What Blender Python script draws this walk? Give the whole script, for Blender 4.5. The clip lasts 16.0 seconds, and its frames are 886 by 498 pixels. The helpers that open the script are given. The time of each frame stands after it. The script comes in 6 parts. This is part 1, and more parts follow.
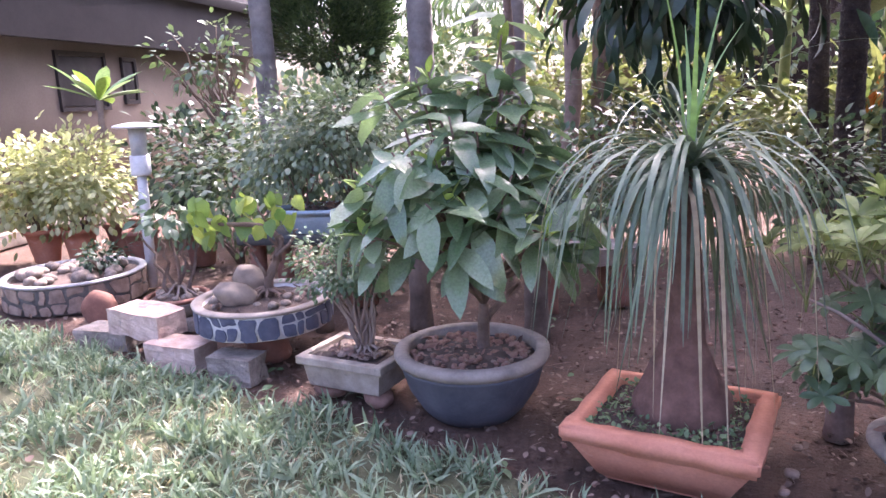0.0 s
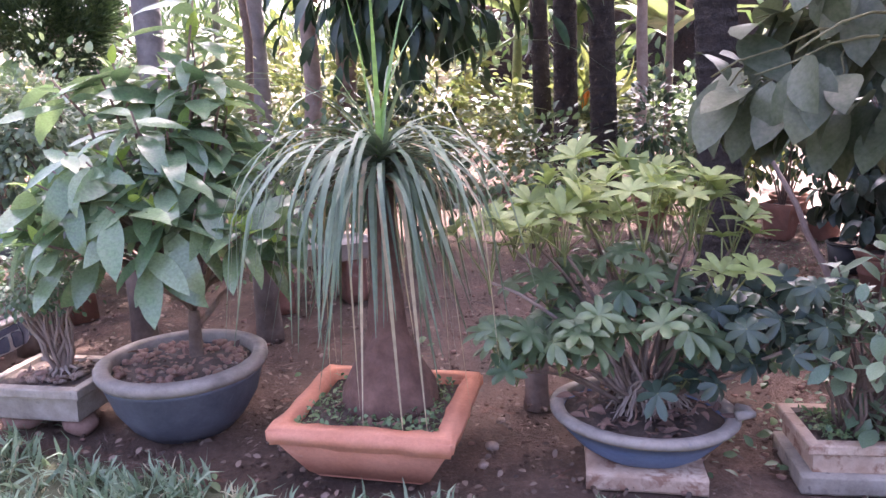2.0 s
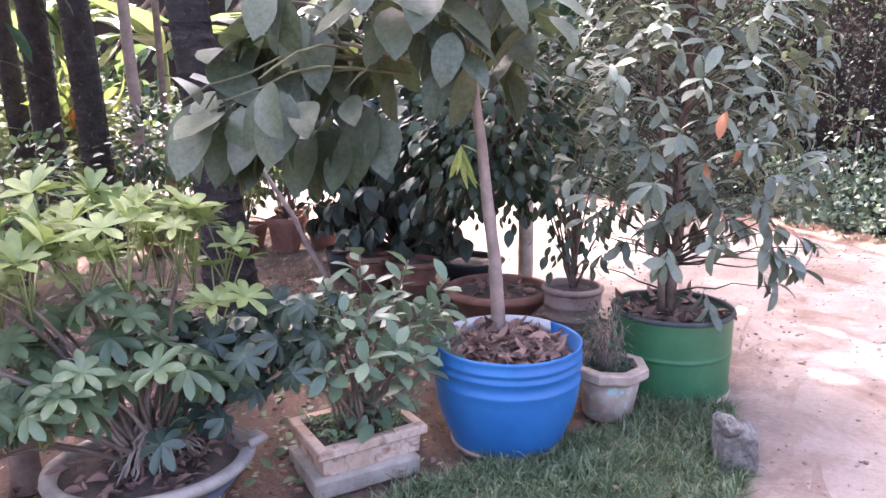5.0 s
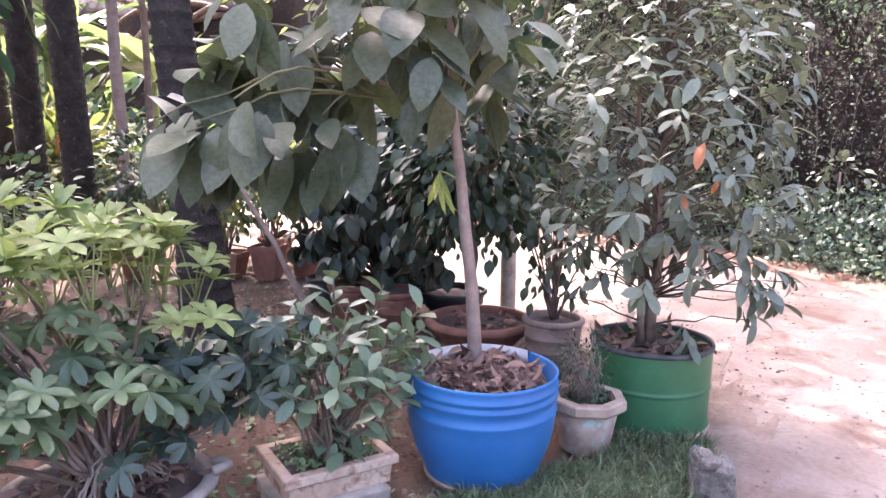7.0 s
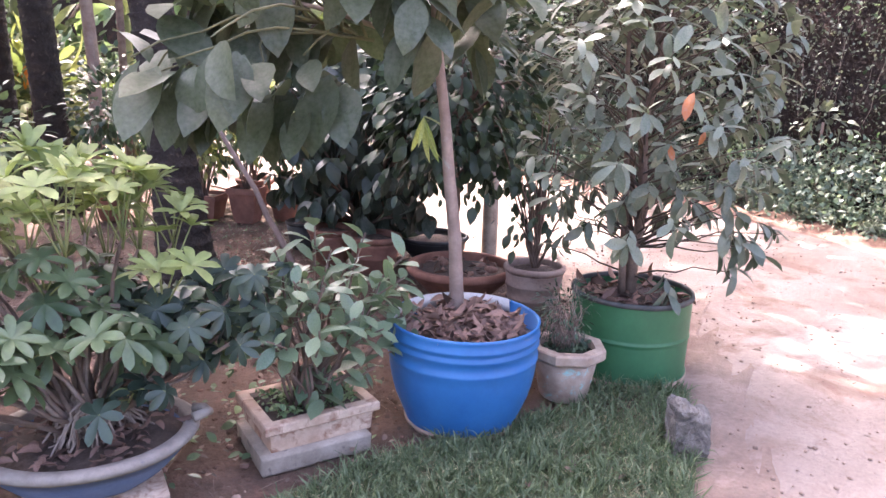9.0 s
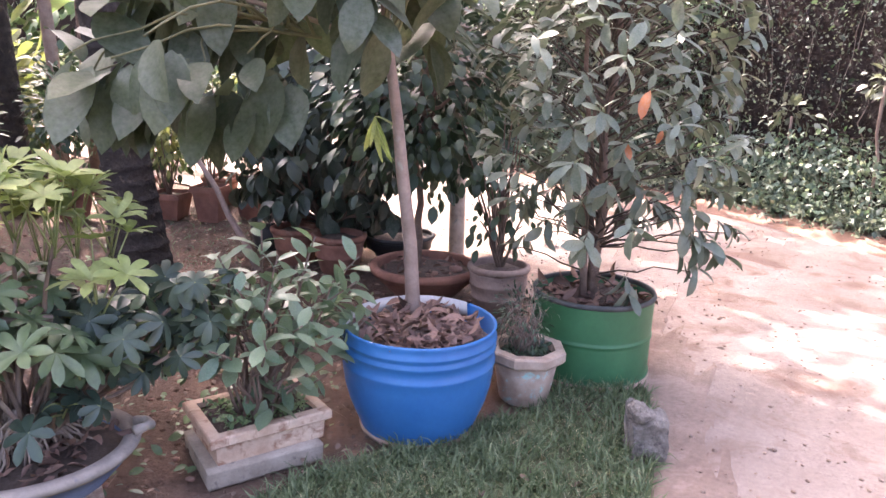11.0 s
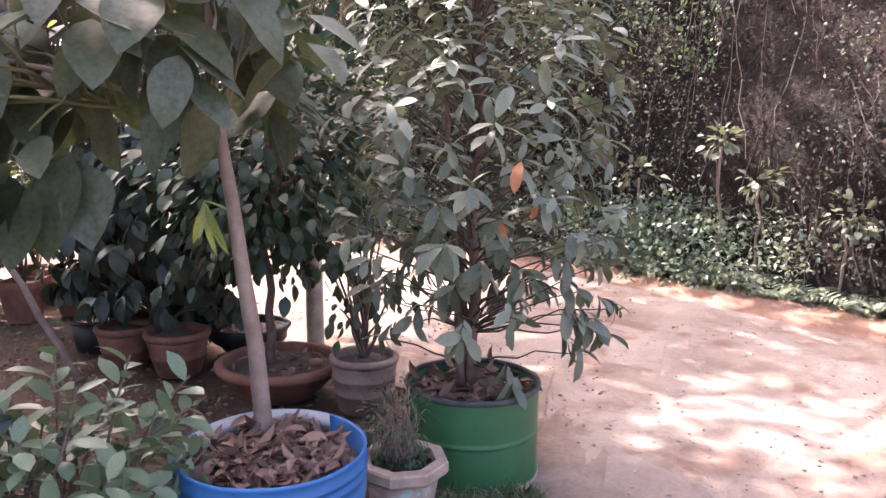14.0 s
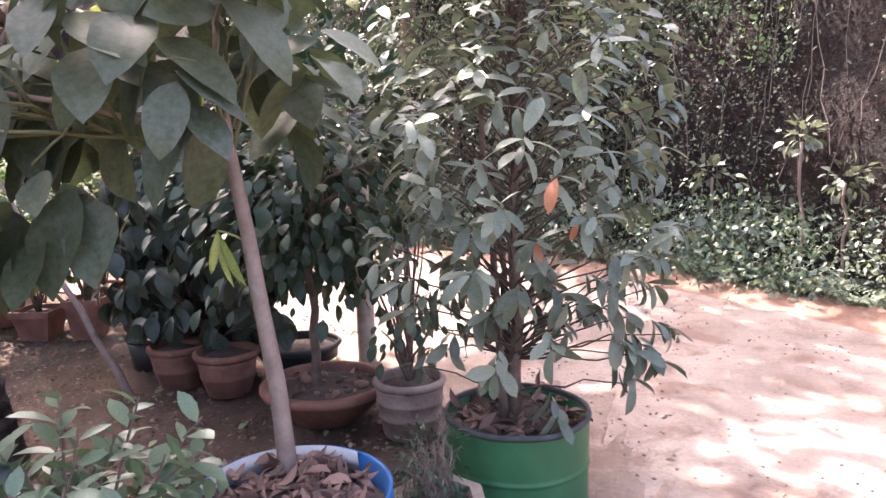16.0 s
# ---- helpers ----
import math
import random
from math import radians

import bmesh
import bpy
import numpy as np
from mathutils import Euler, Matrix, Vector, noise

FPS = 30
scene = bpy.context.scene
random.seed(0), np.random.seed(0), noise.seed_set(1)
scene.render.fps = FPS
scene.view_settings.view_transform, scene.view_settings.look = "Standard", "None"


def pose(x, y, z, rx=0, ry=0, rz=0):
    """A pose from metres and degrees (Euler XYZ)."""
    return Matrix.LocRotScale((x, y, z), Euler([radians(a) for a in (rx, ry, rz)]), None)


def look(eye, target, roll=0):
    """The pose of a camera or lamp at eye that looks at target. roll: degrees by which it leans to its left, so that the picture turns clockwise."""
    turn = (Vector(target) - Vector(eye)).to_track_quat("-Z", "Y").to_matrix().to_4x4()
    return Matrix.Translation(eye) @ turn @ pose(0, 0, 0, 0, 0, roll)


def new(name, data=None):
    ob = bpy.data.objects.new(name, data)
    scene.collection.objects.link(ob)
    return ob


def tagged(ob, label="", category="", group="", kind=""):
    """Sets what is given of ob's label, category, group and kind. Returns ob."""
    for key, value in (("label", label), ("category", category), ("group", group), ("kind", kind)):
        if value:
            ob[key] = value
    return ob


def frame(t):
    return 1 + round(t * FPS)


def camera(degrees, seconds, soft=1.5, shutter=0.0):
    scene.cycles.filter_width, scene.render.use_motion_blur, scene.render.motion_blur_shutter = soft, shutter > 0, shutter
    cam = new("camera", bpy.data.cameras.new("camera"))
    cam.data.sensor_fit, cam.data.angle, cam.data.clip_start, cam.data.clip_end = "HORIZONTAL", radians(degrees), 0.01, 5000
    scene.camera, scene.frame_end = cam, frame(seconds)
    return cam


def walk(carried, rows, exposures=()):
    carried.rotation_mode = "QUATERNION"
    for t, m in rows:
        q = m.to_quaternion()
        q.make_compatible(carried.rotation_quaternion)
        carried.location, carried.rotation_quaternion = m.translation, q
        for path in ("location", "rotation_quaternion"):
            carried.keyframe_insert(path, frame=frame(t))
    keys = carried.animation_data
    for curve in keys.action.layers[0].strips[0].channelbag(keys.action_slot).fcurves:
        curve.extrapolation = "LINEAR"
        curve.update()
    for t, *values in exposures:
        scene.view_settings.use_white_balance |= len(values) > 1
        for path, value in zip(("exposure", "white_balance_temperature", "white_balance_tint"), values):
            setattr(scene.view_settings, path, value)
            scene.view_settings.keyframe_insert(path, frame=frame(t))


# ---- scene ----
cam = camera(63.2, 16.0, soft=1.5)
# seconds, x, y, z, yaw, pitch, lean to the right
ROWS = [
    (0.0, 0.094, -0.052, 1.45, 1.271, -12.024, 2.569),
    (0.5, 0.184, -0.065, 1.452, -0.965, -10.953, 2.721),
    (1.0, 0.255, -0.058, 1.439, -5.7, -11.573, 2.886),
    (1.5, 0.318, -0.047, 1.434, -10.832, -12.801, 2.633),
    (2.0, 0.393, -0.048, 1.428, -16.542, -12.915, 1.926),
    (2.5, 0.43, -0.058, 1.433, -21.733, -12.938, 1.428),
    (3.0, 0.482, -0.054, 1.433, -27.178, -12.67, 0.836),
    (3.5, 0.538, -0.049, 1.439, -32.309, -12.167, -0.337),
    (4.0, 0.584, -0.044, 1.431, -40.081, -12.277, -0.507),
    (4.5, 0.569, 0.001, 1.443, -48.121, -13.849, 0.344),
    (5.0, 0.579, -0.012, 1.449, -53.697, -12.422, 0.546),
    (7.5, 0.63, -0.04, 1.4, -54.469, -9.432, -0.757),
    (8.0, 0.622, -0.035, 1.407, -54.726, -10.917, -0.683),
    (8.5, 0.646, -0.04, 1.404, -54.699, -13.368, -1.259),
    (9.0, 0.653, -0.005, 1.418, -56.332, -14.084, -1.9),
    (11.5, 0.823, -0.055, 1.441, -59.044, -14.857, -1.566),
    (12.0, 0.871, -0.024, 1.438, -62.883, -13.673, -2.069),
    (12.5, 0.918, 0.035, 1.439, -65.682, -12.378, -1.114),
    (13.0, 0.944, 0.089, 1.434, -68.522, -11.546, -0.501),
    (13.5, 1.024, 0.144, 1.423, -68.931, -12.066, -0.748),
    (14.0, 1.148, 0.149, 1.451, -69.054, -9.138, -0.525),
    (14.5, 1.245, 0.128, 1.48, -68.416, -8.835, -0.914),
    (15.0, 1.277, 0.103, 1.524, -66.454, -7.657, 0.534),
    (15.5, 1.297, 0.094, 1.536, -64.111, -9.067, 1.348),
    (16.0, 1.395, 0.087, 1.503, -62.961, -9.073, 1.53),
]
walk(cam, [(t, pose(x, y, z, 0, 0, yaw) @ pose(0, 0, 0, 90 + pitch) @ pose(0, 0, 0, 0, 0, -lean)) for t, x, y, z, yaw, pitch, lean in ROWS],
     exposures=[(0.0, 2.98, 5900, 34), (2.5, 3.42, 6100, 33), (4.2, 3.68, 6050, 29), (5.0, 3.6, 6150, 27), (9.0, 3.58, 6400, 27), (12.0, 3.34, 6700, 26), (13.5, 3.0, 6700, 27), (16.0, 3.26, 6550, 24)])

# ---- world and sun ----
SUN_WAY = Vector((0.27, 0.52, 0.81)).normalized()
world = bpy.data.worlds.new("sky")
scene.world = world
world.use_nodes = True
wn = world.node_tree.nodes
sky = wn.new("ShaderNodeTexSky")
sky.sky_type = "NISHITA"
sky.sun_disc = False
sky.sun_elevation = math.asin(SUN_WAY.z)
sky.sun_rotation = math.atan2(SUN_WAY.x, SUN_WAY.y)
sky.air_density, sky.dust_density, sky.ozone_density = 0.8, 7.0, 0.4
wn["Background"].inputs["Strength"].default_value = 0.13
world.node_tree.links.new(sky.outputs[0], wn["Background"].inputs["Color"])
sun = new("sun", bpy.data.lights.new("sun", "SUN"))
sun.data.energy, sun.data.angle, sun.data.color = 2.6, radians(0.6), (1.0, 0.93, 0.84)
sun.matrix_basis = look(SUN_WAY * 60, (0, 0, 0))


# ---- materials ----
def principled(name):
    m = bpy.data.materials.new(name)
    m.use_nodes = True
    n = m.node_tree.nodes
    return m, n, m.node_tree.links, n["Principled BSDF"]


def ramp_of(n, stops):
    r = n.new("ShaderNodeValToRGB")
    els = r.color_ramp.elements
    while len(els) < len(stops):
        els.new(0.5)
    for e, (p, c) in zip(els, stops):
        e.position, e.color = p, (*c, 1)
    return r


def noise_of(n, l, scale, detail=4, rough=0.6, coord="Object", dist=0.0):
    tc = n.new("ShaderNodeTexCoord")
    t = n.new("ShaderNodeTexNoise")
    t.inputs["Scale"].default_value, t.inputs["Detail"].default_value = scale, detail
    t.inputs["Roughness"].default_value, t.inputs["Distortion"].default_value = rough, dist
    l.new(tc.outputs[coord], t.inputs["Vector"])
    return t


def mix_of(n, l, fac, a, b, kind="MIX"):
    m = n.new("ShaderNodeMix")
    m.data_type, m.blend_type = "RGBA", kind
    for sock, v in ((m.inputs[0], fac), (m.inputs[6], a), (m.inputs[7], b)):
        if isinstance(v, (int, float)):
            sock.default_value = v
        elif isinstance(v, tuple):
            sock.default_value = (*v, 1)
        else:
            l.new(v, sock)
    return m.outputs[2]


def mat(name, dark, light, scale=6, fine=60, rough=0.85, bump=0.3, stain=None, stain_at=0.58, metal=0.0, size=0.004, fine_mix=0.35):
    """Two-scale surface: broad patches from dark to light, fine grain, optional stains, and relief."""
    m, n, l, p = principled(name)
    big, small = noise_of(n, l, scale, 6), noise_of(n, l, fine, 5, 0.7)
    r = ramp_of(n, [(0.3, dark), (0.7, light)])
    l.new(big.outputs["Fac"], r.inputs[0])
    g = ramp_of(n, [(0.25, (0.55, 0.55, 0.55)), (0.75, (1.25, 1.25, 1.25))])
    l.new(small.outputs["Fac"], g.inputs[0])
    col = mix_of(n, l, fine_mix, r.outputs[0], mix_of(n, l, 1.0, r.outputs[0], g.outputs[0], "MULTIPLY"))
    if stain:
        s = noise_of(n, l, scale * 1.7, 7, 0.65, dist=0.6)
        k = ramp_of(n, [(stain_at, (0, 0, 0)), (min(stain_at + 0.12, 1), (1, 1, 1))])
        l.new(s.outputs["Fac"], k.inputs[0])
        col = mix_of(n, l, k.outputs[0], col, stain)
    l.new(col, p.inputs["Base Color"])
    p.inputs["Roughness"].default_value, p.inputs["Metallic"].default_value = rough, metal
    b = n.new("ShaderNodeBump")
    b.inputs["Strength"].default_value, b.inputs["Distance"].default_value = bump, size
    l.new(small.outputs["Fac"], b.inputs["Height"])
    l.new(b.outputs[0], p.inputs["Normal"])
    return m


def leaf_mat(name, dark, light, single=False, rough=0.42, clear=0.3, dust=0.0, spec=0.5, odd=None, odd_share=0.0):
    """Leaf: colour varies leaf by leaf, light shines through, optional dust and a share of odd-coloured leaves."""
    m, n, l, p = principled(name)
    if single:
        rnd = n.new("ShaderNodeObjectInfo").outputs["Random"]
    else:
        rnd = n.new("ShaderNodeNewGeometry").outputs["Random Per Island"]
    stops = [(0.0, dark), (1.0, light)]
    r = ramp_of(n, stops)
    l.new(rnd, r.inputs[0])
    col = r.outputs[0]
    t = noise_of(n, l, 25, 4)
    g = ramp_of(n, [(0.3, (0.75, 0.75, 0.75)), (0.7, (1.2, 1.2, 1.2))])
    l.new(t.outputs["Fac"], g.inputs[0])
    col = mix_of(n, l, 1.0, col, g.outputs[0], "MULTIPLY")
    if odd:
        k = ramp_of(n, [(odd_share - 0.005, (1, 1, 1)), (odd_share + 0.005, (0, 0, 0))])
        l.new(rnd, k.inputs[0])
        col = mix_of(n, l, k.outputs[0], col, odd)
    if dust:
        d = noise_of(n, l, 9, 5, 0.65)
        k = ramp_of(n, [(0.35, (0, 0, 0)), (0.75, (dust, dust, dust))])
        l.new(d.outputs["Fac"], k.inputs[0])
        col = mix_of(n, l, k.outputs[0], col, (0.30, 0.29, 0.25))
    l.new(col, p.inputs["Base Color"])
    p.inputs["Roughness"].default_value = rough
    p.inputs["Specular IOR Level"].default_value = spec
    tr = n.new("ShaderNodeBsdfTranslucent")
    l.new(mix_of(n, l, 1.0, col, (1.0, 1.06, 0.74), "MULTIPLY"), tr.inputs["Color"])
    ms = n.new("ShaderNodeMixShader")
    ms.inputs[0].default_value = clear
    l.new(p.outputs[0], ms.inputs[1])
    l.new(tr.outputs[0], ms.inputs[2])
    l.new(ms.outputs[0], n["Material Output"].inputs["Surface"])
    return m


SOIL = mat("soil", (0.062, 0.038, 0.026), (0.19, 0.112, 0.078), 2.6, 42, 0.95, 1.0, (0.23, 0.115, 0.078), 0.6, size=0.03, fine_mix=0.8)
POT_SOIL = mat("pot_soil", (0.06, 0.042, 0.034), (0.15, 0.105, 0.08), 9, 90, 0.95, 0.9, size=0.012, fine_mix=0.8)
ROAD = mat("road_dirt", (0.19, 0.137, 0.11), (0.35, 0.285, 0.242), 1.1, 38, 0.95, 0.9, (0.175, 0.108, 0.08), 0.53, size=0.012, fine_mix=0.5)
# Red dirt whose darker tone also holds tree shade falling on the road.
TRODDEN_SHADE = mat("trodden_shaded_red_dirt", (0.15, 0.093, 0.068), (0.29, 0.215, 0.172), 2.6, 42, 0.95, 0.9, (0.30, 0.225, 0.185), 0.56, size=0.012, fine_mix=0.6)
TURF = mat("turf_earth", (0.07, 0.085, 0.04), (0.15, 0.14, 0.075), 2.2, 70, 0.95, 0.8, size=0.02, fine_mix=0.8)
# Bank earth near black: the cutting's shade is put into its colour.
BANK = mat("shaded_bank_earth", (0.010, 0.0055, 0.0045), (0.034, 0.017, 0.013), 1.6, 14, 0.95, 1.0, (0.065, 0.028, 0.02), 0.6, size=0.12, fine_mix=0.8)
TERRA = mat("terracotta", (0.44, 0.162, 0.092), (0.58, 0.25, 0.158), 5, 70, 0.85, 0.35, (0.60, 0.35, 0.26), 0.62)
TERRA_DULL = mat("weathered_terracotta", (0.15, 0.065, 0.045), (0.30, 0.14, 0.096), 6, 60, 0.9, 0.4, (0.30, 0.22, 0.17), 0.62)
BOWL_BLUE = mat("slate_blue_paint", (0.058, 0.060, 0.075), (0.115, 0.116, 0.135), 7, 60, 0.75, 0.35, (0.24, 0.22, 0.21), 0.66)
BOWL_RIM = mat("worn_grey_rim", (0.20, 0.165, 0.14), (0.36, 0.305, 0.26), 9, 60, 0.9, 0.4, (0.16, 0.15, 0.17), 0.62)
OVAL_BLUE = mat("faded_blue_paint", (0.10, 0.145, 0.25), (0.18, 0.225, 0.33), 6, 60, 0.75, 0.35, (0.27, 0.25, 0.25), 0.66)
LIGHT_BLUE = mat("pale_blue_paint", (0.27, 0.36, 0.44), (0.40, 0.48, 0.55), 6, 60, 0.75, 0.3, (0.30, 0.27, 0.25), 0.66)
CONCRETE = mat("mossy_concrete", (0.21, 0.165, 0.125), (0.44, 0.365, 0.295), 8, 70, 0.95, 0.6, (0.12, 0.10, 0.085), 0.60)
CREAM = mat("stained_cream_paint", (0.40, 0.245, 0.165), (0.62, 0.465, 0.35), 8, 50, 0.85, 0.6, (0.27, 0.14, 0.09), 0.51)
WHITE_POT_BODY = mat("patchy_white_paint", (0.26, 0.17, 0.125), (0.52, 0.41, 0.325), 9, 60, 0.85, 0.45, (0.24, 0.50, 0.47), 0.57)
WHITE_POT = mat("flaking_white_paint", (0.26, 0.175, 0.13), (0.50, 0.395, 0.31), 9, 60, 0.85, 0.45, (0.30, 0.20, 0.16), 0.6)
DRUM_BLUE = mat("blue_plastic", (0.014, 0.112, 0.31), (0.028, 0.16, 0.395), 3, 40, 0.46, 0.08, (0.075, 0.16, 0.30), 0.62, fine_mix=0.2)
DRUM_GREEN = mat("green_paint_steel", (0.019, 0.100, 0.040), (0.032, 0.140, 0.058), 4, 50, 0.5, 0.12, (0.09, 0.15, 0.09), 0.66, fine_mix=0.2)
RUST = mat("dirt_band", (0.27, 0.18, 0.13), (0.42, 0.31, 0.24), 12, 70, 0.95, 0.4)
DARK_RIM = mat("dark_rim", (0.035, 0.04, 0.04), (0.085, 0.08, 0.075), 12, 70, 0.8, 0.4)
WHITE_PLASTIC = mat("pale_inner_wall", (0.50, 0.47, 0.44), (0.66, 0.63, 0.60), 9, 60, 0.7, 0.3)
MORTAR = mat("white_mortar", (0.50, 0.49, 0.50), (0.68, 0.66, 0.66), 20, 90, 0.9, 0.5)
SLATE = mat("slate_blue_tile", (0.055, 0.06, 0.095), (0.115, 0.12, 0.165), 14, 60, 0.75, 0.3)
FIELDSTONE = mat("field_stone", (0.17, 0.115, 0.088), (0.38, 0.275, 0.215), 9, 60, 0.9, 0.6)
GREY_MORTAR = mat("grey_mortar", (0.26, 0.25, 0.24), (0.42, 0.40, 0.38), 20, 90, 0.9, 0.5)
DARK_MORTAR = mat("grimy_mortar", (0.075, 0.068, 0.062), (0.16, 0.145, 0.132), 20, 90, 0.9, 0.5)
PINK_STONE = mat("pink_granite", (0.40, 0.275, 0.215), (0.66, 0.51, 0.42), 9, 50, 0.9, 0.9, (0.30, 0.25, 0.22), 0.6)
GREY_STONE = mat("grey_granite", (0.20, 0.165, 0.138), (0.42, 0.355, 0.30), 9, 60, 0.9, 0.9, (0.10, 0.085, 0.075), 0.6, size=0.01, fine_mix=0.7)
BROKEN = mat("broken_concrete", (0.11, 0.095, 0.082), (0.31, 0.275, 0.24), 16, 50, 0.95, 1.0, (0.05, 0.043, 0.04), 0.58, size=0.02, fine_mix=0.9)
ROCK = mat("river_stone", (0.15, 0.115, 0.09), (0.31, 0.25, 0.20), 6, 40, 0.85, 0.4)
PEBBLE = mat("red_pebble", (0.17, 0.085, 0.062), (0.34, 0.20, 0.15), 12, 60, 0.85, 0.4)
BARK = mat("brown_bark", (0.10, 0.065, 0.05), (0.22, 0.155, 0.12), 12, 80, 0.95, 0.8, size=0.008)
PALE_BARK = mat("smooth_tan_bark", (0.19, 0.13, 0.105), (0.34, 0.255, 0.21), 10, 70, 0.9, 0.4, (0.28, 0.28, 0.25), 0.62)
DARK_BARK = mat("dark_twig_bark", (0.05, 0.036, 0.028), (0.12, 0.09, 0.07), 12, 80, 0.95, 0.6)
PALM_DARK = mat("dark_palm_bark", (0.020, 0.015, 0.012), (0.068, 0.050, 0.040), 9, 22, 0.95, 1.0, (0.15, 0.11, 0.085), 0.6, size=0.06, fine_mix=0.8)
PALM_GREY = mat("grey_palm_bark", (0.12, 0.11, 0.105), (0.28, 0.26, 0.25), 5, 50, 0.9, 0.5, (0.10, 0.09, 0.09), 0.62)
CAUDEX = mat("corky_caudex", (0.095, 0.048, 0.036), (0.205, 0.112, 0.084), 12, 70, 0.95, 0.8, size=0.008)
HANGING_ROOT = mat("grey_dry_root", (0.09, 0.068, 0.056), (0.22, 0.175, 0.145), 14, 70, 0.95, 0.4)
ROOT = mat("pale_root", (0.20, 0.15, 0.12), (0.38, 0.30, 0.25), 14, 70, 0.95, 0.4)
POST = mat("plastered_post", (0.19, 0.125, 0.10), (0.36, 0.27, 0.225), 6, 50, 0.95, 0.6, (0.13, 0.08, 0.06), 0.6)
DARK_POST = mat("weathered_post", (0.075, 0.052, 0.04), (0.19, 0.14, 0.11), 6, 50, 0.95, 0.7, (0.11, 0.10, 0.075), 0.6)
STEM = mat("green_stem", (0.13, 0.16, 0.055), (0.24, 0.25, 0.10), 10, 60, 0.6, 0.2)
TWIG = mat("olive_twig", (0.085, 0.085, 0.04), (0.17, 0.16, 0.08), 10, 60, 0.7, 0.2)
PLASTER = mat("beige_plaster", (0.165, 0.135, 0.112), (0.215, 0.178, 0.15), 1.5, 40, 0.95, 0.3)
ROOFING = mat("dark_eave", (0.014, 0.013, 0.017), (0.026, 0.024, 0.029), 2, 30, 0.9, 0.3)
SHUTTER = mat("dark_shutter", (0.016, 0.014, 0.018), (0.035, 0.03, 0.034), 6, 40, 0.6, 0.2)
LAMP_METAL = mat("white_enamel", (0.55, 0.54, 0.54), (0.72, 0.71, 0.70), 8, 60, 0.5, 0.15)
FROST = mat("cloudy_lens", (0.36, 0.36, 0.35), (0.50, 0.50, 0.48), 8, 60, 0.35, 0.1)
BLACK_POT = mat("black_plastic", (0.012, 0.012, 0.013), (0.03, 0.03, 0.03), 8, 60, 0.55, 0.2)

DRY = leaf_mat("dry_leaf", (0.075, 0.042, 0.034), (0.31, 0.18, 0.135), True, 0.75, 0.1)
DRY_MANY = leaf_mat("dry_leaf_scatter", (0.055, 0.035, 0.026), (0.29, 0.20, 0.15), False, 0.8, 0.05)
GUAVA = leaf_mat("grey_green_leaf", (0.09, 0.17, 0.078), (0.24, 0.33, 0.18), True, 0.24, 0.33, 0.25, 0.8)
GUAVA_NEW = leaf_mat("young_leaf", (0.18, 0.30, 0.055), (0.29, 0.40, 0.10), True, 0.4, 0.35)
PONY = leaf_mat("strap_leaf", (0.075, 0.125, 0.075), (0.16, 0.215, 0.135), True, 0.4, 0.22, 0.2, 0.5)
PONY_NEW = leaf_mat("young_strap", (0.13, 0.25, 0.07), (0.20, 0.33, 0.105), True, 0.4, 0.3)
PONY_DRY = leaf_mat("straw_strap", (0.34, 0.27, 0.17), (0.48, 0.40, 0.28), True, 0.7, 0.2)
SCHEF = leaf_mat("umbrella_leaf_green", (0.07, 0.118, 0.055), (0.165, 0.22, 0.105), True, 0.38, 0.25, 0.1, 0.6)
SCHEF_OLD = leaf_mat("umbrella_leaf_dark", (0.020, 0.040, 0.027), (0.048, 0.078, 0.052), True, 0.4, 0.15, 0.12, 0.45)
SCHEF_NEW = leaf_mat("umbrella_leaf_pale", (0.19, 0.25, 0.085), (0.36, 0.40, 0.16), True, 0.42, 0.38)
FICUS = leaf_mat("oval_leaf", (0.085, 0.15, 0.08), (0.25, 0.32, 0.185), True, 0.36, 0.25, 0.25, 0.55)
AVOCADO = leaf_mat("dusty_broad_leaf", (0.038, 0.058, 0.028), (0.105, 0.128, 0.068), True, 0.42, 0.28, 0.28, 0.45)
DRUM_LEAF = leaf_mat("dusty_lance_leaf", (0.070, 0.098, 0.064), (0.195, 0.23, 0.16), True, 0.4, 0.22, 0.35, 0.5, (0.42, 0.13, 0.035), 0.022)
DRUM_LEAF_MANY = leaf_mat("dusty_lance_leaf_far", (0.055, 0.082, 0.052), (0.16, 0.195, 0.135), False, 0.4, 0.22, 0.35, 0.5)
DARK_LEAF = leaf_mat("dark_glossy_leaf", (0.016, 0.032, 0.020), (0.035, 0.06, 0.036), True, 0.38, 0.12, 0.2)
DARK_LEAF_MANY = leaf_mat("dark_glossy_leaf_inner", (0.016, 0.032, 0.020), (0.035, 0.06, 0.036), False, 0.38, 0.12, 0.2)
HEART = leaf_mat("yellowing_heart_leaf", (0.12, 0.22, 0.06), (0.31, 0.37, 0.08), True, 0.42, 0.4)
FINE_GREEN = leaf_mat("fine_leaf", (0.07, 0.125, 0.065), (0.18, 0.24, 0.14), False, 0.45, 0.3)
PALE_BUSH = leaf_mat("pale_bush_leaf", (0.30, 0.33, 0.14), (0.60, 0.60, 0.37), False, 0.45, 0.35)
SHRUB = leaf_mat("shrub_leaf", (0.05, 0.10, 0.045), (0.15, 0.21, 0.10), False, 0.36, 0.3, 0.15, 0.6)
SHRUB_PALE = leaf_mat("pale_shrub_leaf", (0.085, 0.14, 0.075), (0.26, 0.32, 0.19), False, 0.34, 0.32, 0.15, 0.7)
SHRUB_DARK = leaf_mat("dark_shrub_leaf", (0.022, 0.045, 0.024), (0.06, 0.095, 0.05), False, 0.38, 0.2)
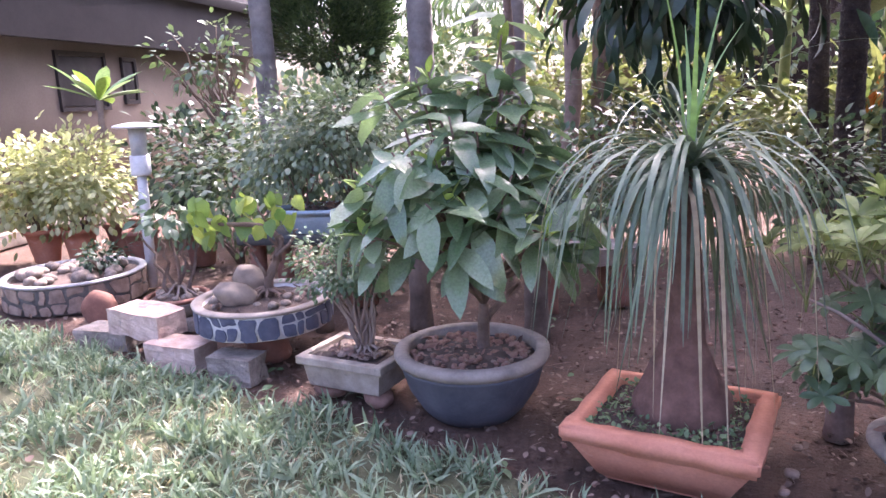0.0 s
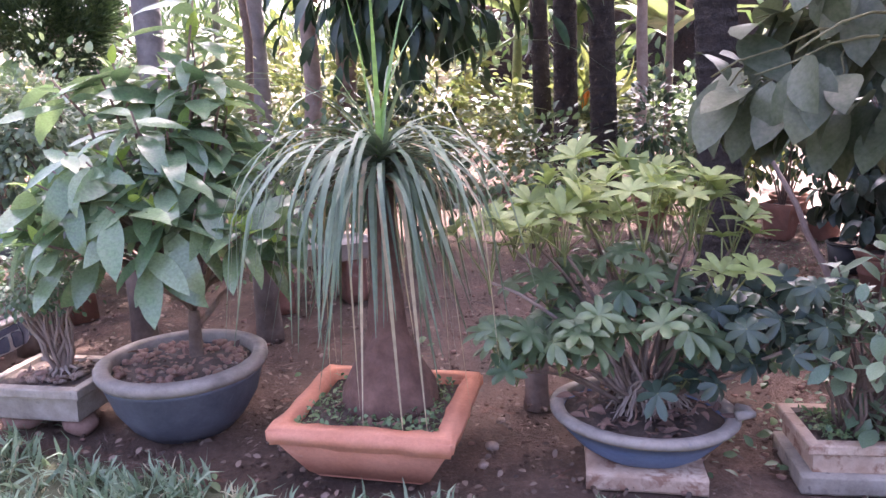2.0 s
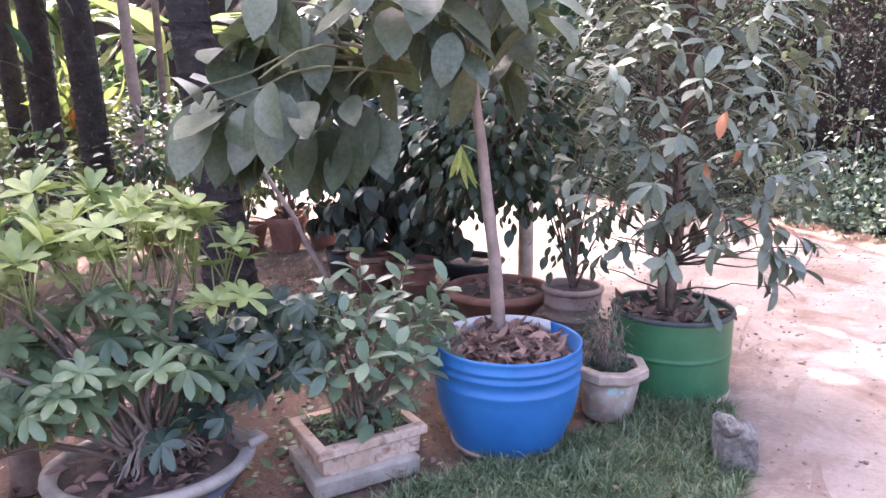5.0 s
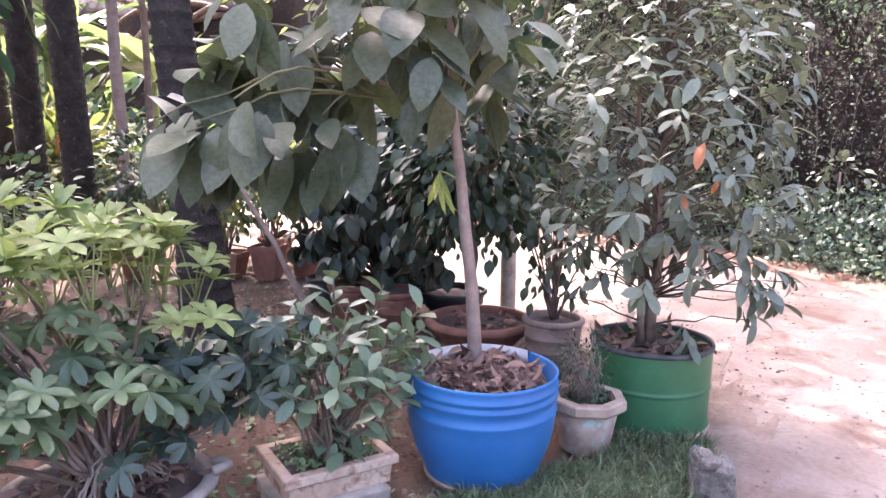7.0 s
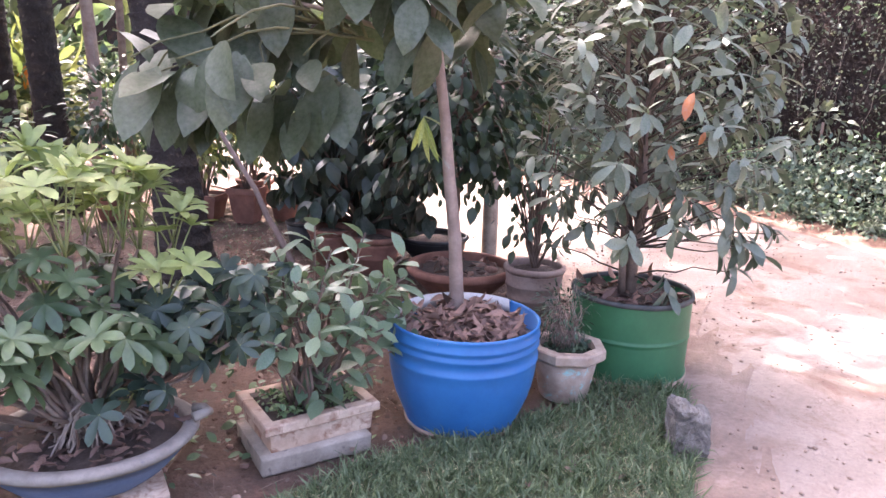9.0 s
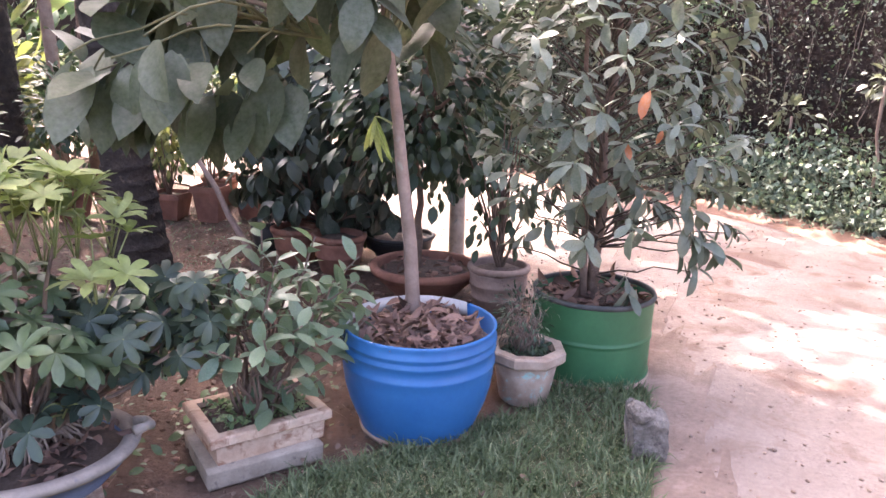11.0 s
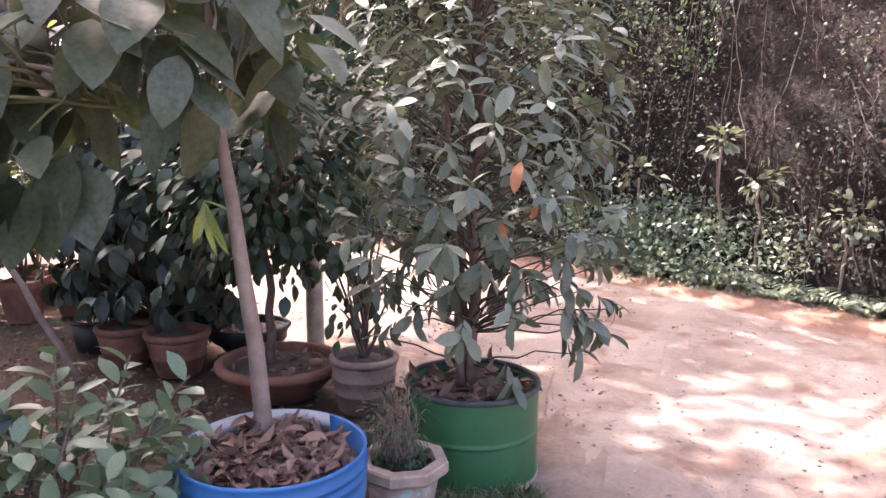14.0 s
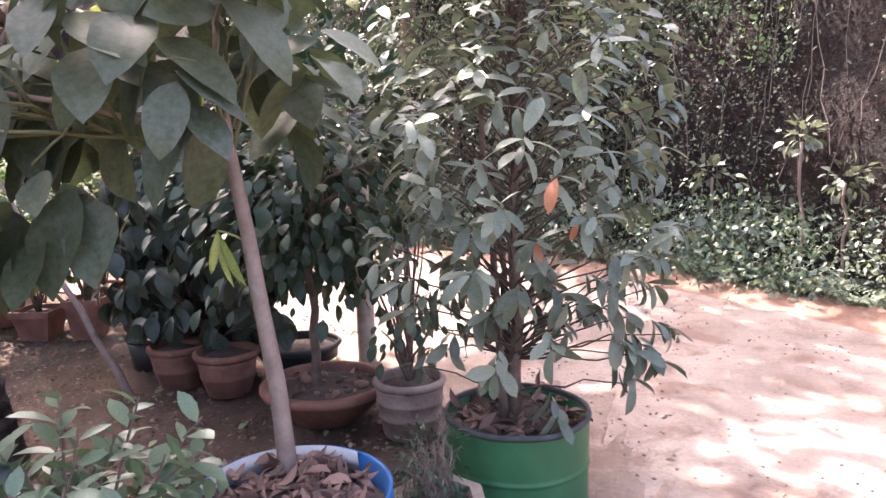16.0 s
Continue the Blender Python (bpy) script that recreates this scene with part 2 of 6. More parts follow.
SHRUB_WARM = leaf_mat("yellow_green_shrub_leaf", (0.11, 0.145, 0.05), (0.29, 0.30, 0.12), False, 0.45, 0.36)
MANGO = leaf_mat("dark_mango_leaf", (0.018, 0.040, 0.020), (0.045, 0.085, 0.04), False, 0.35, 0.18)
THUJA = leaf_mat("conifer_spray", (0.022, 0.055, 0.022), (0.09, 0.145, 0.055), False, 0.7, 0.15)
CANOPY = leaf_mat("tree_leaf", (0.035, 0.075, 0.028), (0.10, 0.16, 0.06), False, 0.4, 0.3)
BANANA = leaf_mat("banana_leaf", (0.10, 0.16, 0.06), (0.23, 0.28, 0.13), False, 0.4, 0.32)
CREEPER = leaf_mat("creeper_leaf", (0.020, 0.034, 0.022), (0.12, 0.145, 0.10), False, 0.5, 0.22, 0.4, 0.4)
# Paler creeper copy; sun glints on the bank are put into its colour.
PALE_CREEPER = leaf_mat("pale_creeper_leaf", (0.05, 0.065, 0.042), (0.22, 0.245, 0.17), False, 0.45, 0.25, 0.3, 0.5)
# Withered creeper is darkened as well, carrying the bank's shade in its colour.
WITHERED = leaf_mat("shaded_withered_creeper", (0.008, 0.005, 0.004), (0.058, 0.036, 0.028), False, 0.8, 0.15)
VERGE = leaf_mat("verge_leaf", (0.035, 0.06, 0.042), (0.36, 0.41, 0.30), False, 0.42, 0.3)
VERGE_DARK = leaf_mat("blue_green_fern_leaf", (0.05, 0.085, 0.062), (0.17, 0.23, 0.165), False, 0.42, 0.3)
GRASS = leaf_mat("grass_blade", (0.13, 0.195, 0.115), (0.35, 0.42, 0.28), False, 0.5, 0.3)
GRASS_SHORT = leaf_mat("short_grass_blade", (0.06, 0.10, 0.045), (0.19, 0.235, 0.125), False, 0.5, 0.3)
STRAW = leaf_mat("straw_blade", (0.32, 0.28, 0.17), (0.52, 0.47, 0.31), False, 0.7, 0.2)
WEED = leaf_mat("small_weed_leaf", (0.10, 0.17, 0.075), (0.23, 0.30, 0.15), False, 0.45, 0.3)
FLOWER = leaf_mat("orange_bract", (0.55, 0.16, 0.02), (0.65, 0.28, 0.04), False, 0.5, 0.3)


# ---- mesh helpers ----
def part(name, bm, material, parent=None, label="", smooth=True):
    me = bpy.data.meshes.new(name)
    bm.to_mesh(me)
    bm.free()
    if smooth:
        me.polygons.foreach_set("use_smooth", [True] * len(me.polygons))
    me.materials.append(material)
    ob = new(name, me)
    ob.parent = parent
    if label:
        ob["label"] = label
    return ob


def thing(name, m, label, category, group="", kind=""):
    return tagged(place(new(name), m), label, category, group, kind)


def place(ob, m):
    ob.matrix_basis = m if isinstance(m, Matrix) else Matrix.Translation(m)
    return ob


def tube(bm, pts, radii, n=8, cap=True):
    pts = [Vector(p) for p in pts]
    if isinstance(radii, (int, float)):
        radii = [radii] * len(pts)
    rings, side = [], None
    for i, p in enumerate(pts):
        way = (pts[min(i + 1, len(pts) - 1)] - pts[max(i - 1, 0)]).normalized()
        side = way.orthogonal() if side is None else side - way * side.dot(way)
        side.normalize()
        up = way.cross(side)
        rings.append([bm.verts.new(p + radii[i] * (math.cos(a) * side + math.sin(a) * up)) for a in (2 * math.pi * k / n for k in range(n))])
    for a, b in zip(rings, rings[1:]):
        for k in range(n):
            bm.faces.new((a[k], a[(k + 1) % n], b[(k + 1) % n], b[k]))
    if cap:
        bm.faces.new(rings[0][::-1])
        bm.faces.new(rings[-1])
    return bm


def bend(a, b, sag, k=6, wob=0.0, rng=random):
    a, b = Vector(a), Vector(b)
    out = []
    for i in range(k + 1):
        s = i / k
        p = a.lerp(b, s) + Vector((0, 0, sag * 4 * s * (1 - s)))
        if 0 < i < k and wob:
            p += Vector((rng.uniform(-wob, wob), rng.uniform(-wob, wob), rng.uniform(-wob, wob) * 0.5))
        out.append(p)
    return out


def lathe(bm, profile, n=48, rx=1.0, ry=1.0, wob=0.0):
    rings = []
    for r, z in profile:
        if r < 1e-4:
            rings.append([bm.verts.new((0, 0, z))])
        else:
            ring = []
            for k in range(n):
                a = 2 * math.pi * k / n
                q = r + wob * noise.noise(Vector((math.cos(a) * 2, math.sin(a) * 2, z * 6)))
                ring.append(bm.verts.new((q * rx * math.cos(a), q * ry * math.sin(a), z)))
            rings.append(ring)
    for a, b in zip(rings, rings[1:]):
        for k in range(n):
            j = (k + 1) % n
            if len(a) == 1 and len(b) > 1:
                bm.faces.new((a[0], b[j], b[k]))
            elif len(b) == 1 and len(a) > 1:
                bm.faces.new((a[k], a[j], b[0]))
            elif len(a) > 1:
                bm.faces.new((a[k], a[j], b[j], b[k]))
    bmesh.ops.recalc_face_normals(bm, faces=bm.faces)
    return bm


def block(sx, sy, sz, bevel=0.01, cuts=0, rough=0.0, seed=0.0, z0=0.0, seg=2):
    """A box on z0 with bevelled, slightly uneven sides."""
    bm = bmesh.new()
    bmesh.ops.create_cube(bm, size=1)
    bmesh.ops.scale(bm, vec=(sx, sy, sz), verts=bm.verts)
    bmesh.ops.translate(bm, vec=(0, 0, z0 + sz / 2), verts=bm.verts)
    if cuts:
        bmesh.ops.subdivide_edges(bm, edges=bm.edges, cuts=cuts, use_grid_fill=True)
    elif bevel:
        bmesh.ops.bevel(bm, geom=bm.edges, offset=bevel, segments=seg, affect="EDGES", profile=0.6)
    if rough:
        roughen(bm, rough, 7.0, seed)
    return bm


def roughen(bm, amp, freq, seed=0.0):
    bm.normal_update()
    for v in bm.verts:
        v.co += v.normal * amp * (noise.noise(v.co * freq + Vector((seed, seed * 2, 0))) + 0.5 * noise.noise(v.co * freq * 3 + Vector((seed, 0, 5))))
    return bm


def frustum_box(bm, rings):
    """Square rings (half x, half y, z), joined in order."""
    vs = [[bm.verts.new((sx * hx, sy * hy, z)) for sx, sy in ((-1, -1), (1, -1), (1, 1), (-1, 1))] for hx, hy, z in rings]
    bm.faces.new(vs[0][::-1])
    for a, b in zip(vs, vs[1:]):
        for k in range(4):
            bm.faces.new((a[k], a[(k + 1) % 4], b[(k + 1) % 4], b[k]))
    bm.faces.new(vs[-1])
    bmesh.ops.recalc_face_normals(bm, faces=bm.faces)
    return bm


def leaf_shape(length, width, rows=5, fold=0.2, curl=0.15, tip=1.0, wide_at=0.45, wave=0.0, twist=0.0):
    """Vertices and faces of a leaf along +y with its face to +z. wide_at: where it is widest; curl: droop at the tip."""
    vs, fs = [(0.0, 0.0, 0.0)], []
    for i in range(1, rows):
        s = i / rows
        a = s / wide_at * 0.5 if s < wide_at else 0.5 + 0.5 * ((s - wide_at) / (1 - wide_at)) ** tip
        w = 0.5 * width * math.sin(math.pi * a) ** 0.8
        y, z = length * s, -curl * length * s * s
        u = wave * width * (1 if i % 2 else -1)
        q = twist * s
        for sx in (-1, 0, 1):
            x0, z0 = sx * w, (fold * w if sx else 0) + sx * u
            vs.append((x0 * math.cos(q) - z0 * math.sin(q), y, z + x0 * math.sin(q) + z0 * math.cos(q)))
    vs.append((0.0, length * (1 - 0.4 * curl * curl), -curl * length))
    end = len(vs) - 1
    fs += [(0, 2, 1), (0, 3, 2)]
    for i in range(rows - 2):
        a = 1 + 3 * i
        fs += [(a, a + 1, a + 4, a + 3), (a + 1, a + 2, a + 5, a + 4)]
    a = end - 3
    fs += [(a, a + 1, end), (a + 1, a + 2, end)]
    return np.array(vs), fs


def fan_shape(length, width, count, start=0.0, droop=0.35, seed=0, rows=3, spread=0.9):
    """Leaflets spreading like an umbrella from one point on top of a stalk along +y."""
    rng = random.Random(seed)
    vs, fs = [], []
    for k in range(count):
        a = 2 * math.pi * (k + rng.uniform(-0.15, 0.15)) / count
        v, f = leaf_shape(length * rng.uniform(0.75, 1.05), width, rows + 3, 0.35, 0.22, tip=1.6, wide_at=0.62)
        m = Matrix.Rotation(a, 3, "Z") @ Matrix.Rotation(-droop * rng.uniform(0.5, 1.3), 3, "X")
        o = len(vs)
        vs += [m @ Vector(p) for p in v]
        fs += [tuple(i + o for i in q) for q in f]
    return np.array([tuple(p) for p in vs]), fs


def shape_mesh(name, shape, material, smooth=True):
    me = bpy.data.meshes.new(name)
    me.from_pydata([tuple(map(float, p)) for p in shape[0]], [], shape[1])
    me.materials.append(material)
    if smooth:
        me.polygons.foreach_set("use_smooth", [True] * len(me.polygons))
    return me


def turns(way, up):
    way = way / np.maximum(np.linalg.norm(way, axis=1, keepdims=True), 1e-6)
    side = np.cross(way, up)
    side /= np.maximum(np.linalg.norm(side, axis=1, keepdims=True), 1e-6)
    return np.stack([side, way, np.cross(side, way)], axis=2)


def scatter(name, shapes, pos, way, up, size, material, parent=None, seed=0):
    """All leaves of a crown or all blades of a lawn joined into one mesh."""
    rng = np.random.default_rng(seed)
    pick = rng.integers(0, len(shapes), len(pos))
    rot = turns(way, up)
    V, loops, starts, totals, base, at = [], [], [], [], 0, 0
    for s, (v, f) in enumerate(shapes):
        idx = np.where(pick == s)[0]
        if not len(idx):
            continue
        w = np.einsum("nij,vj->nvi", rot[idx], v) * size[idx][:, None, None] + pos[idx][:, None, :]
        V.append(w.reshape(-1, 3))
        flat = np.concatenate([np.array(q) for q in f])
        tot = np.array([len(q) for q in f])
        loops.append((flat[None, :] + (base + np.arange(len(idx)) * len(v))[:, None]).ravel())
        totals.append(np.tile(tot, len(idx)))
        base += len(idx) * len(v)
    V, loops, totals = np.concatenate(V), np.concatenate(loops), np.concatenate(totals)
    me = bpy.data.meshes.new(name)
    me.vertices.add(len(V))
    me.vertices.foreach_set("co", V.astype(np.float32).ravel())
    me.loops.add(len(loops))
    me.loops.foreach_set("vertex_index", loops.astype(np.int32))
    me.polygons.add(len(totals))
    me.polygons.foreach_set("loop_start", np.concatenate([[0], np.cumsum(totals)[:-1]]).astype(np.int32))
    me.polygons.foreach_set("use_smooth", np.ones(len(totals), bool))
    me.update(calc_edges=True)
    me.materials.append(material)
    ob = new(name, me)
    ob.parent = parent
    return ob


def leaves(parent, meshes, pos, way, up, size, name="leaf", seed=0):
    """Leaves as objects of their own that share a few meshes."""
    rng = random.Random(seed)
    rot = turns(np.array(way, float), np.array(up, float))
    for p, r, s in zip(pos, rot, size):
        ob = new(name, rng.choice(meshes))
        ob.parent = parent
        ob.matrix_basis = Matrix.LocRotScale(Vector(p), Matrix(r.tolist()).to_quaternion(), (s, s, s))


def clumps(centres, spread, each, rng, droop=0.3, out=1.0, heart=None, jitter=0.6):
    """Leaf places round the ends of twigs: each leaf points away from its clump and the crown's heart, and hangs."""
    centres = np.array(centres, float)
    heart = centres.mean(0) if heart is None else np.array(heart, float)
    pos = np.repeat(centres, each, 0)
    off = rng.normal(0, 1, pos.shape)
    pos = pos + off * spread
    away = pos - heart
    away /= np.maximum(np.linalg.norm(away, axis=1, keepdims=True), 1e-6)
    way = off / np.maximum(np.linalg.norm(off, axis=1, keepdims=True), 1e-6) * jitter + away * out
    way[:, 2] -= droop
    up = rng.normal(0, 0.45, pos.shape) + np.array([0, 0, 1.0]) + 0.3 * away
    return pos, way, up


def ball(n, rx, ry, rz, centre, rng, inner=0.35):
    """Points spread in a lumpy ellipsoid, most of them towards its skin."""
    v = rng.normal(0, 1, (n, 3))
    v /= np.linalg.norm(v, axis=1, keepdims=True)
    r = (inner + (1 - inner) * rng.random(n) ** 0.5) * (1 + 0.22 * np.sin(v[:, 0] * 5 + centre[0]) * np.cos(v[:, 1] * 4 + centre[1]))
    return v * r[:, None] * np.array([rx, ry, rz]) + np.array(centre)


SMALL = [leaf_shape(1, 0.56, 4, 0.2, 0.15), leaf_shape(1, 0.62, 4, 0.15, 0.3, twist=0.4)]
LANCE = [leaf_shape(1, 0.24, 4, 0.25, 0.3), leaf_shape(1, 0.28, 4, 0.2, 0.5, twist=-0.4)]
BLADE = [leaf_shape(1, 0.085, 3, 0.4, 0.25, wide_at=0.3), leaf_shape(1, 0.10, 3, 0.4, 0.6, wide_at=0.3), leaf_shape(1, 0.07, 4, 0.3, 0.9, wide_at=0.3)]


def crown(name, centres, spread, each, shapes, size, material, parent, seed, droop=0.3, vary=0.35, heart=None):
    rng = np.random.default_rng(seed)
    pos, way, up = clumps(centres, spread, each, rng, droop, heart=heart)
    s = size * rng.uniform(1 - vary, 1 + vary, len(pos))
    return scatter(name, shapes, pos, way, up, s, material, parent, seed)


def shrub(name, x, y, z, rx, rz, count, size, material, label, seed, shapes=SMALL, each=9, stems=6, droop=0.3, ry=None, category="shrub", low=0.15, group=""):
    """A bush: bent stems from the ground and a lumpy crown of small leaves."""
    rng = np.random.default_rng(seed)
    pr = random.Random(seed)
    t = thing(name, (x, y, z), label, category, group)
    mid = (0, 0, low + rz)
    cs = ball(max(count // each, 4), rx, ry or rx, rz, mid, rng)
    cs[:, 2] = np.maximum(cs[:, 2], low * 0.7)
    for c in cs[:: max(len(cs) // stems, 1)]:
        bm = bmesh.new()
        tube(bm, bend((pr.uniform(-0.05, 0.05) * rx, pr.uniform(-0.05, 0.05) * rx, 0), c, 0.08 * rz, 5, 0.06 * rx, pr), [0.02 * (1 - 0.13 * i) * max(rz, 0.4) for i in range(6)], 5)
        part("stem", bm, BARK, t)
    crown("crown", cs, 0.16 * min(rx, rz) + size * 0.4, each, shapes, size, material, t, seed, droop, heart=mid)
    return t


# ---- ground, road, lawn, bank ----
def sheet(xs, ys, height):
    bm = bmesh.new()
    g = [[bm.verts.new((x, y, height(x, y))) for x in xs] for y in ys]
    for a, b in zip(g, g[1:]):
        for i in range(len(xs) - 1):
            bm.faces.new((a[i], a[i + 1], b[i + 1], b[i]))
    return bm


def road_edge(y):
    """x of the garden's edge along the dirt road."""
    if y < -1.5:
        return 1.0
    if y < 0.1:
        return 2.0 + (y - 0.1) * 0.625
    if y < 0.45:
        return 2.0 + (y - 0.1) * 2.6
    if y < 0.55:
        return 2.91 + (y - 0.45) * 4.2
    if y < 1.0:
        return 3.33 + (y - 0.55) * 2.62
    return 4.51 + 0.42 * (y - 1.0) ** 0.75


def bank_foot(y):
    return 8.75 + 0.50 * (y if y > -2 else -2) + 0.2 * math.sin(y * 0.9) - (0.02 * y * y if y > 0 else 0)


def lawn_edge(x):
    """y up to which the grass reaches."""
    pts = ((-12, 5.6), (-3.2, 4.75), (-2.4, 4.3), (-1.2, 3.45), (-0.4, 2.98), (0.5, 2.30), (1.3, 1.82), (2.0, 1.66), (2.6, 1.52), (3.0, 1.3), (3.6, 1.05), (4.2, 0.92))
    for (a, b), (c, d) in zip(pts, pts[1:]):
        if x <= c:
            return b + (d - b) * (x - a) / (c - a)
    return 0.9


near = [-300, -120, -50, -25, -14] + [-9 + 0.25 * i for i in range(105)] + [20, 30, 60, 120, 300]
ground = tagged(part("ground", sheet(near, near, lambda x, y: 0.015 * noise.noise(Vector((x * 1.7, y * 1.7, 0))) - 0.02 if abs(x) < 20 and abs(y) < 20 else -0.03), SOIL), "dark reddish-brown bare garden earth", "ground", kind="structure")

bm = bmesh.new()
rows_ = []
for j in range(150):
    y = -14 + 0.25 * j
    a, b = road_edge(y) + 0.10 * noise.noise(Vector((0, y * 1.9, 3))), bank_foot(y) + 0.6
    rows_.append([bm.verts.new((a + (b - a) * i / 24, y, 0.004 + 0.012 * noise.noise(Vector((a + (b - a) * i / 24, y, 7)) * 1.3) * (1 if i else 0))) for i in range(25)])
for a, b in zip(rows_, rows_[1:]):
    for i in range(24):
        bm.faces.new((a[i], a[i + 1], b[i + 1], b[i]))
road = tagged(part("road", bm, ROAD), "pale sandy dirt road dappled with sun", "road", kind="structure")

bm = bmesh.new()
rows_ = []
for i in range(110):
    x = -12 + 0.15 * i
    if x > 3.45:
        break
    b = lawn_edge(x) + 0.05 * noise.noise(Vector((x * 4, 0, 1)))
    lo = -6 if x < 1.0 else -1.5 + 1.6 * (x - 1.0) if x < 2.0 else 0.1 + 0.385 * (x - 2.0) if x < 2.91 else 0.45 + 0.238 * (x - 2.91)
    lo += 0.03 * noise.noise(Vector((x * 6, 0, 9)))
    rows_.append([bm.verts.new((x, lo + (b - lo) * (j / 20) ** 0.6, 0.006 + 0.008 * noise.noise(Vector((x * 2, j * 0.7, 2))))) for j in range(21)])
for a, b in zip(rows_, rows_[1:]):
    for j in range(20):
        bm.faces.new((a[j], b[j], b[j + 1], a[j + 1]))
bmesh.ops.recalc_face_normals(bm, faces=bm.faces)
lawn = tagged(part("lawn", bm, TURF), "worn green lawn earth under the grass", "lawn", kind="structure")


def grass(name, count, xr, yr, length, material, seed, thin=1.0, label=""):
    rng = np.random.default_rng(seed)
    n = count
    tuft = np.stack([rng.uniform(*xr, n // 12), rng.uniform(*yr, n // 12)], 1)
    p = np.repeat(tuft, 12, 0) + rng.normal(0, 0.025, (n // 12 * 12, 2))
    dens = np.array([noise.noise(Vector((x * 1.5, y * 1.5, seed))) for x, y in p])
    keep = np.array([y < lawn_edge(x) + 0.06 * math.sin(x * 9) and x < road_edge(y) - 0.02 + 0.10 * noise.noise(Vector((x * 7, y * 7, 6))) for x, y in p]) & (dens > rng.uniform(-0.75, 0.05, len(p)))
    p = p[keep]
    pos = np.concatenate([p, np.zeros((len(p), 1)) + 0.002], 1)
    way = rng.normal(0, 0.45, pos.shape)
    way[:, 2] = rng.uniform(0.55, 1.0, len(p))
    up = rng.normal(0, 1, pos.shape)
    up[:, 2] = 0.2
    size = length * rng.uniform(0.5, 1.3, len(p))
    ob = scatter(name, [(v * np.array([thin, 1, 1]), f) for v, f in BLADE], pos, way, up, size, material, None, seed)
    return tagged(ob, label, "grass", kind="stuff")


grass("grass", 52000, (-5.5, 1.6), (1.0, 5.0), 0.105, GRASS, 11, 1.5, "broad-bladed green lawn grass in tufts")
grass("grass", 26000, (-7.0, 1.9), (-3.5, 1.0), 0.10, GRASS, 15, 1.5, "broad-bladed lawn grass underfoot")
grass("grass", 15000, (-5.5, 1.6), (1.0, 5.0), 0.075, STRAW, 12, 1.0, "pale dry grass blades among the lawn")
grass("grass", 40000, (1.2, 3.8), (0.0, 1.55), 0.078, GRASS_SHORT, 13, 0.75, "fine short green grass round the drums")
grass("grass", 8000, (1.2, 3.8), (0.0, 1.55), 0.045, STRAW, 14, 0.8, "fine dry grass blades round the drums")


def litter(name, count, xr, yr, size, material, seed, test, shapes=SMALL, label="", z=0.004, cat="litter"):
    rng = np.random.default_rng(seed)
    p = np.stack([rng.uniform(*xr, count), rng.uniform(*yr, count)], 1)
    p = p[[bool(test(x, y)) for x, y in p]]
    pos = np.concatenate([p, np.full((len(p), 1), z + 0.012)], 1)
    way = rng.normal(0, 1, pos.shape)
    way[:, 2] = rng.normal(0.08, 0.2, len(p))
    up = rng.normal(0, 0.3, pos.shape)
    up[:, 2] = 1
    return tagged(scatter(name, shapes, pos, way, up, size * rng.uniform(0.4, 1.4, len(p)), material, None, seed), label, cat, kind="stuff")


def on_bed(x, y):
    return y > lawn_edge(x) - 0.1 and x < road_edge(y) + 0.1


litter("leaf_litter", 9500, (-3, 5.5), (1.2, 7.0), 0.030, DRY_MANY, 21, on_bed, label="dry brown leaves fallen on bare earth")
litter("leaf_litter", 160, (-5, 3.4), (0.6, 4.6), 0.05, DRY_MANY, 22, lambda x, y: y < lawn_edge(x), label="few dry leaves lying in the grass", z=0.02)
litter("twig_litter", 2600, (-2.5, 5), (1.2, 5.5), 0.085, DRY_MANY, 23, on_bed, [leaf_shape(1, 0.03, 3, 0.5, 0.1)], "thin dry twigs scattered on bare earth")
litter("weed_patch", 900, (-3, 5.5), (1.4, 6.5), 0.05, WEED, 24, lambda x, y: on_bed(x, y) and noise.noise(Vector((x * 2, y * 2, 4))) > 0.18, label="small green weeds sprouting on the bed", z=0.015, cat="weeds")
litter("weed_patch", 200, (1.95, 3.1), (1.85, 2.7), 0.042, SHRUB, 26, on_bed, label="leafy green weeds between the pots", z=0.02, cat="weeds")
litter("weed_patch", 1100, (3.3, 5.2), (3.7, 6.0), 0.055, SHRUB, 27, on_bed, BLADE, "thin green weeds round the palm's foot", 0.015, "weeds")
litter("road_litter", 260, (3.8, 9), (-3.5, 6), 0.035, DRY_MANY, 25, lambda x, y: road_edge(y) < x < bank_foot(y), label="scattered dry leaves on the dirt road", z=0.012)


def pebbles(name, count, xr, yr, size, material, seed, test, label, z=0.0):
    rng = np.random.default_rng(seed)
    bm = bmesh.new()
    bmesh.ops.create_icosphere(bm, subdivisions=1, radius=0.5)
    roughen(bm, 0.12, 2.0, seed)
    v = np.array([tuple(q.co) for q in bm.verts]) * np.array([1, 0.8, 0.55])
    f = [tuple(q.index for q in face.verts) for face in bm.faces]
    bm.free()
    p = np.stack([rng.uniform(*xr, count), rng.uniform(*yr, count)], 1)
    p = p[[bool(test(x, y)) for x, y in p]]
    pos = np.concatenate([p, np.full((len(p), 1), z)], 1)
    way = rng.normal(0, 1, pos.shape)
    way[:, 2] *= 0.15
    return tagged(scatter(name, [(v, f)], pos, way, np.tile([0, 0, 1.0], (len(p), 1)), size * rng.uniform(0.3, 1.5, len(p)) ** 1.5, material, None, seed), label, "pebbles", kind="stuff")


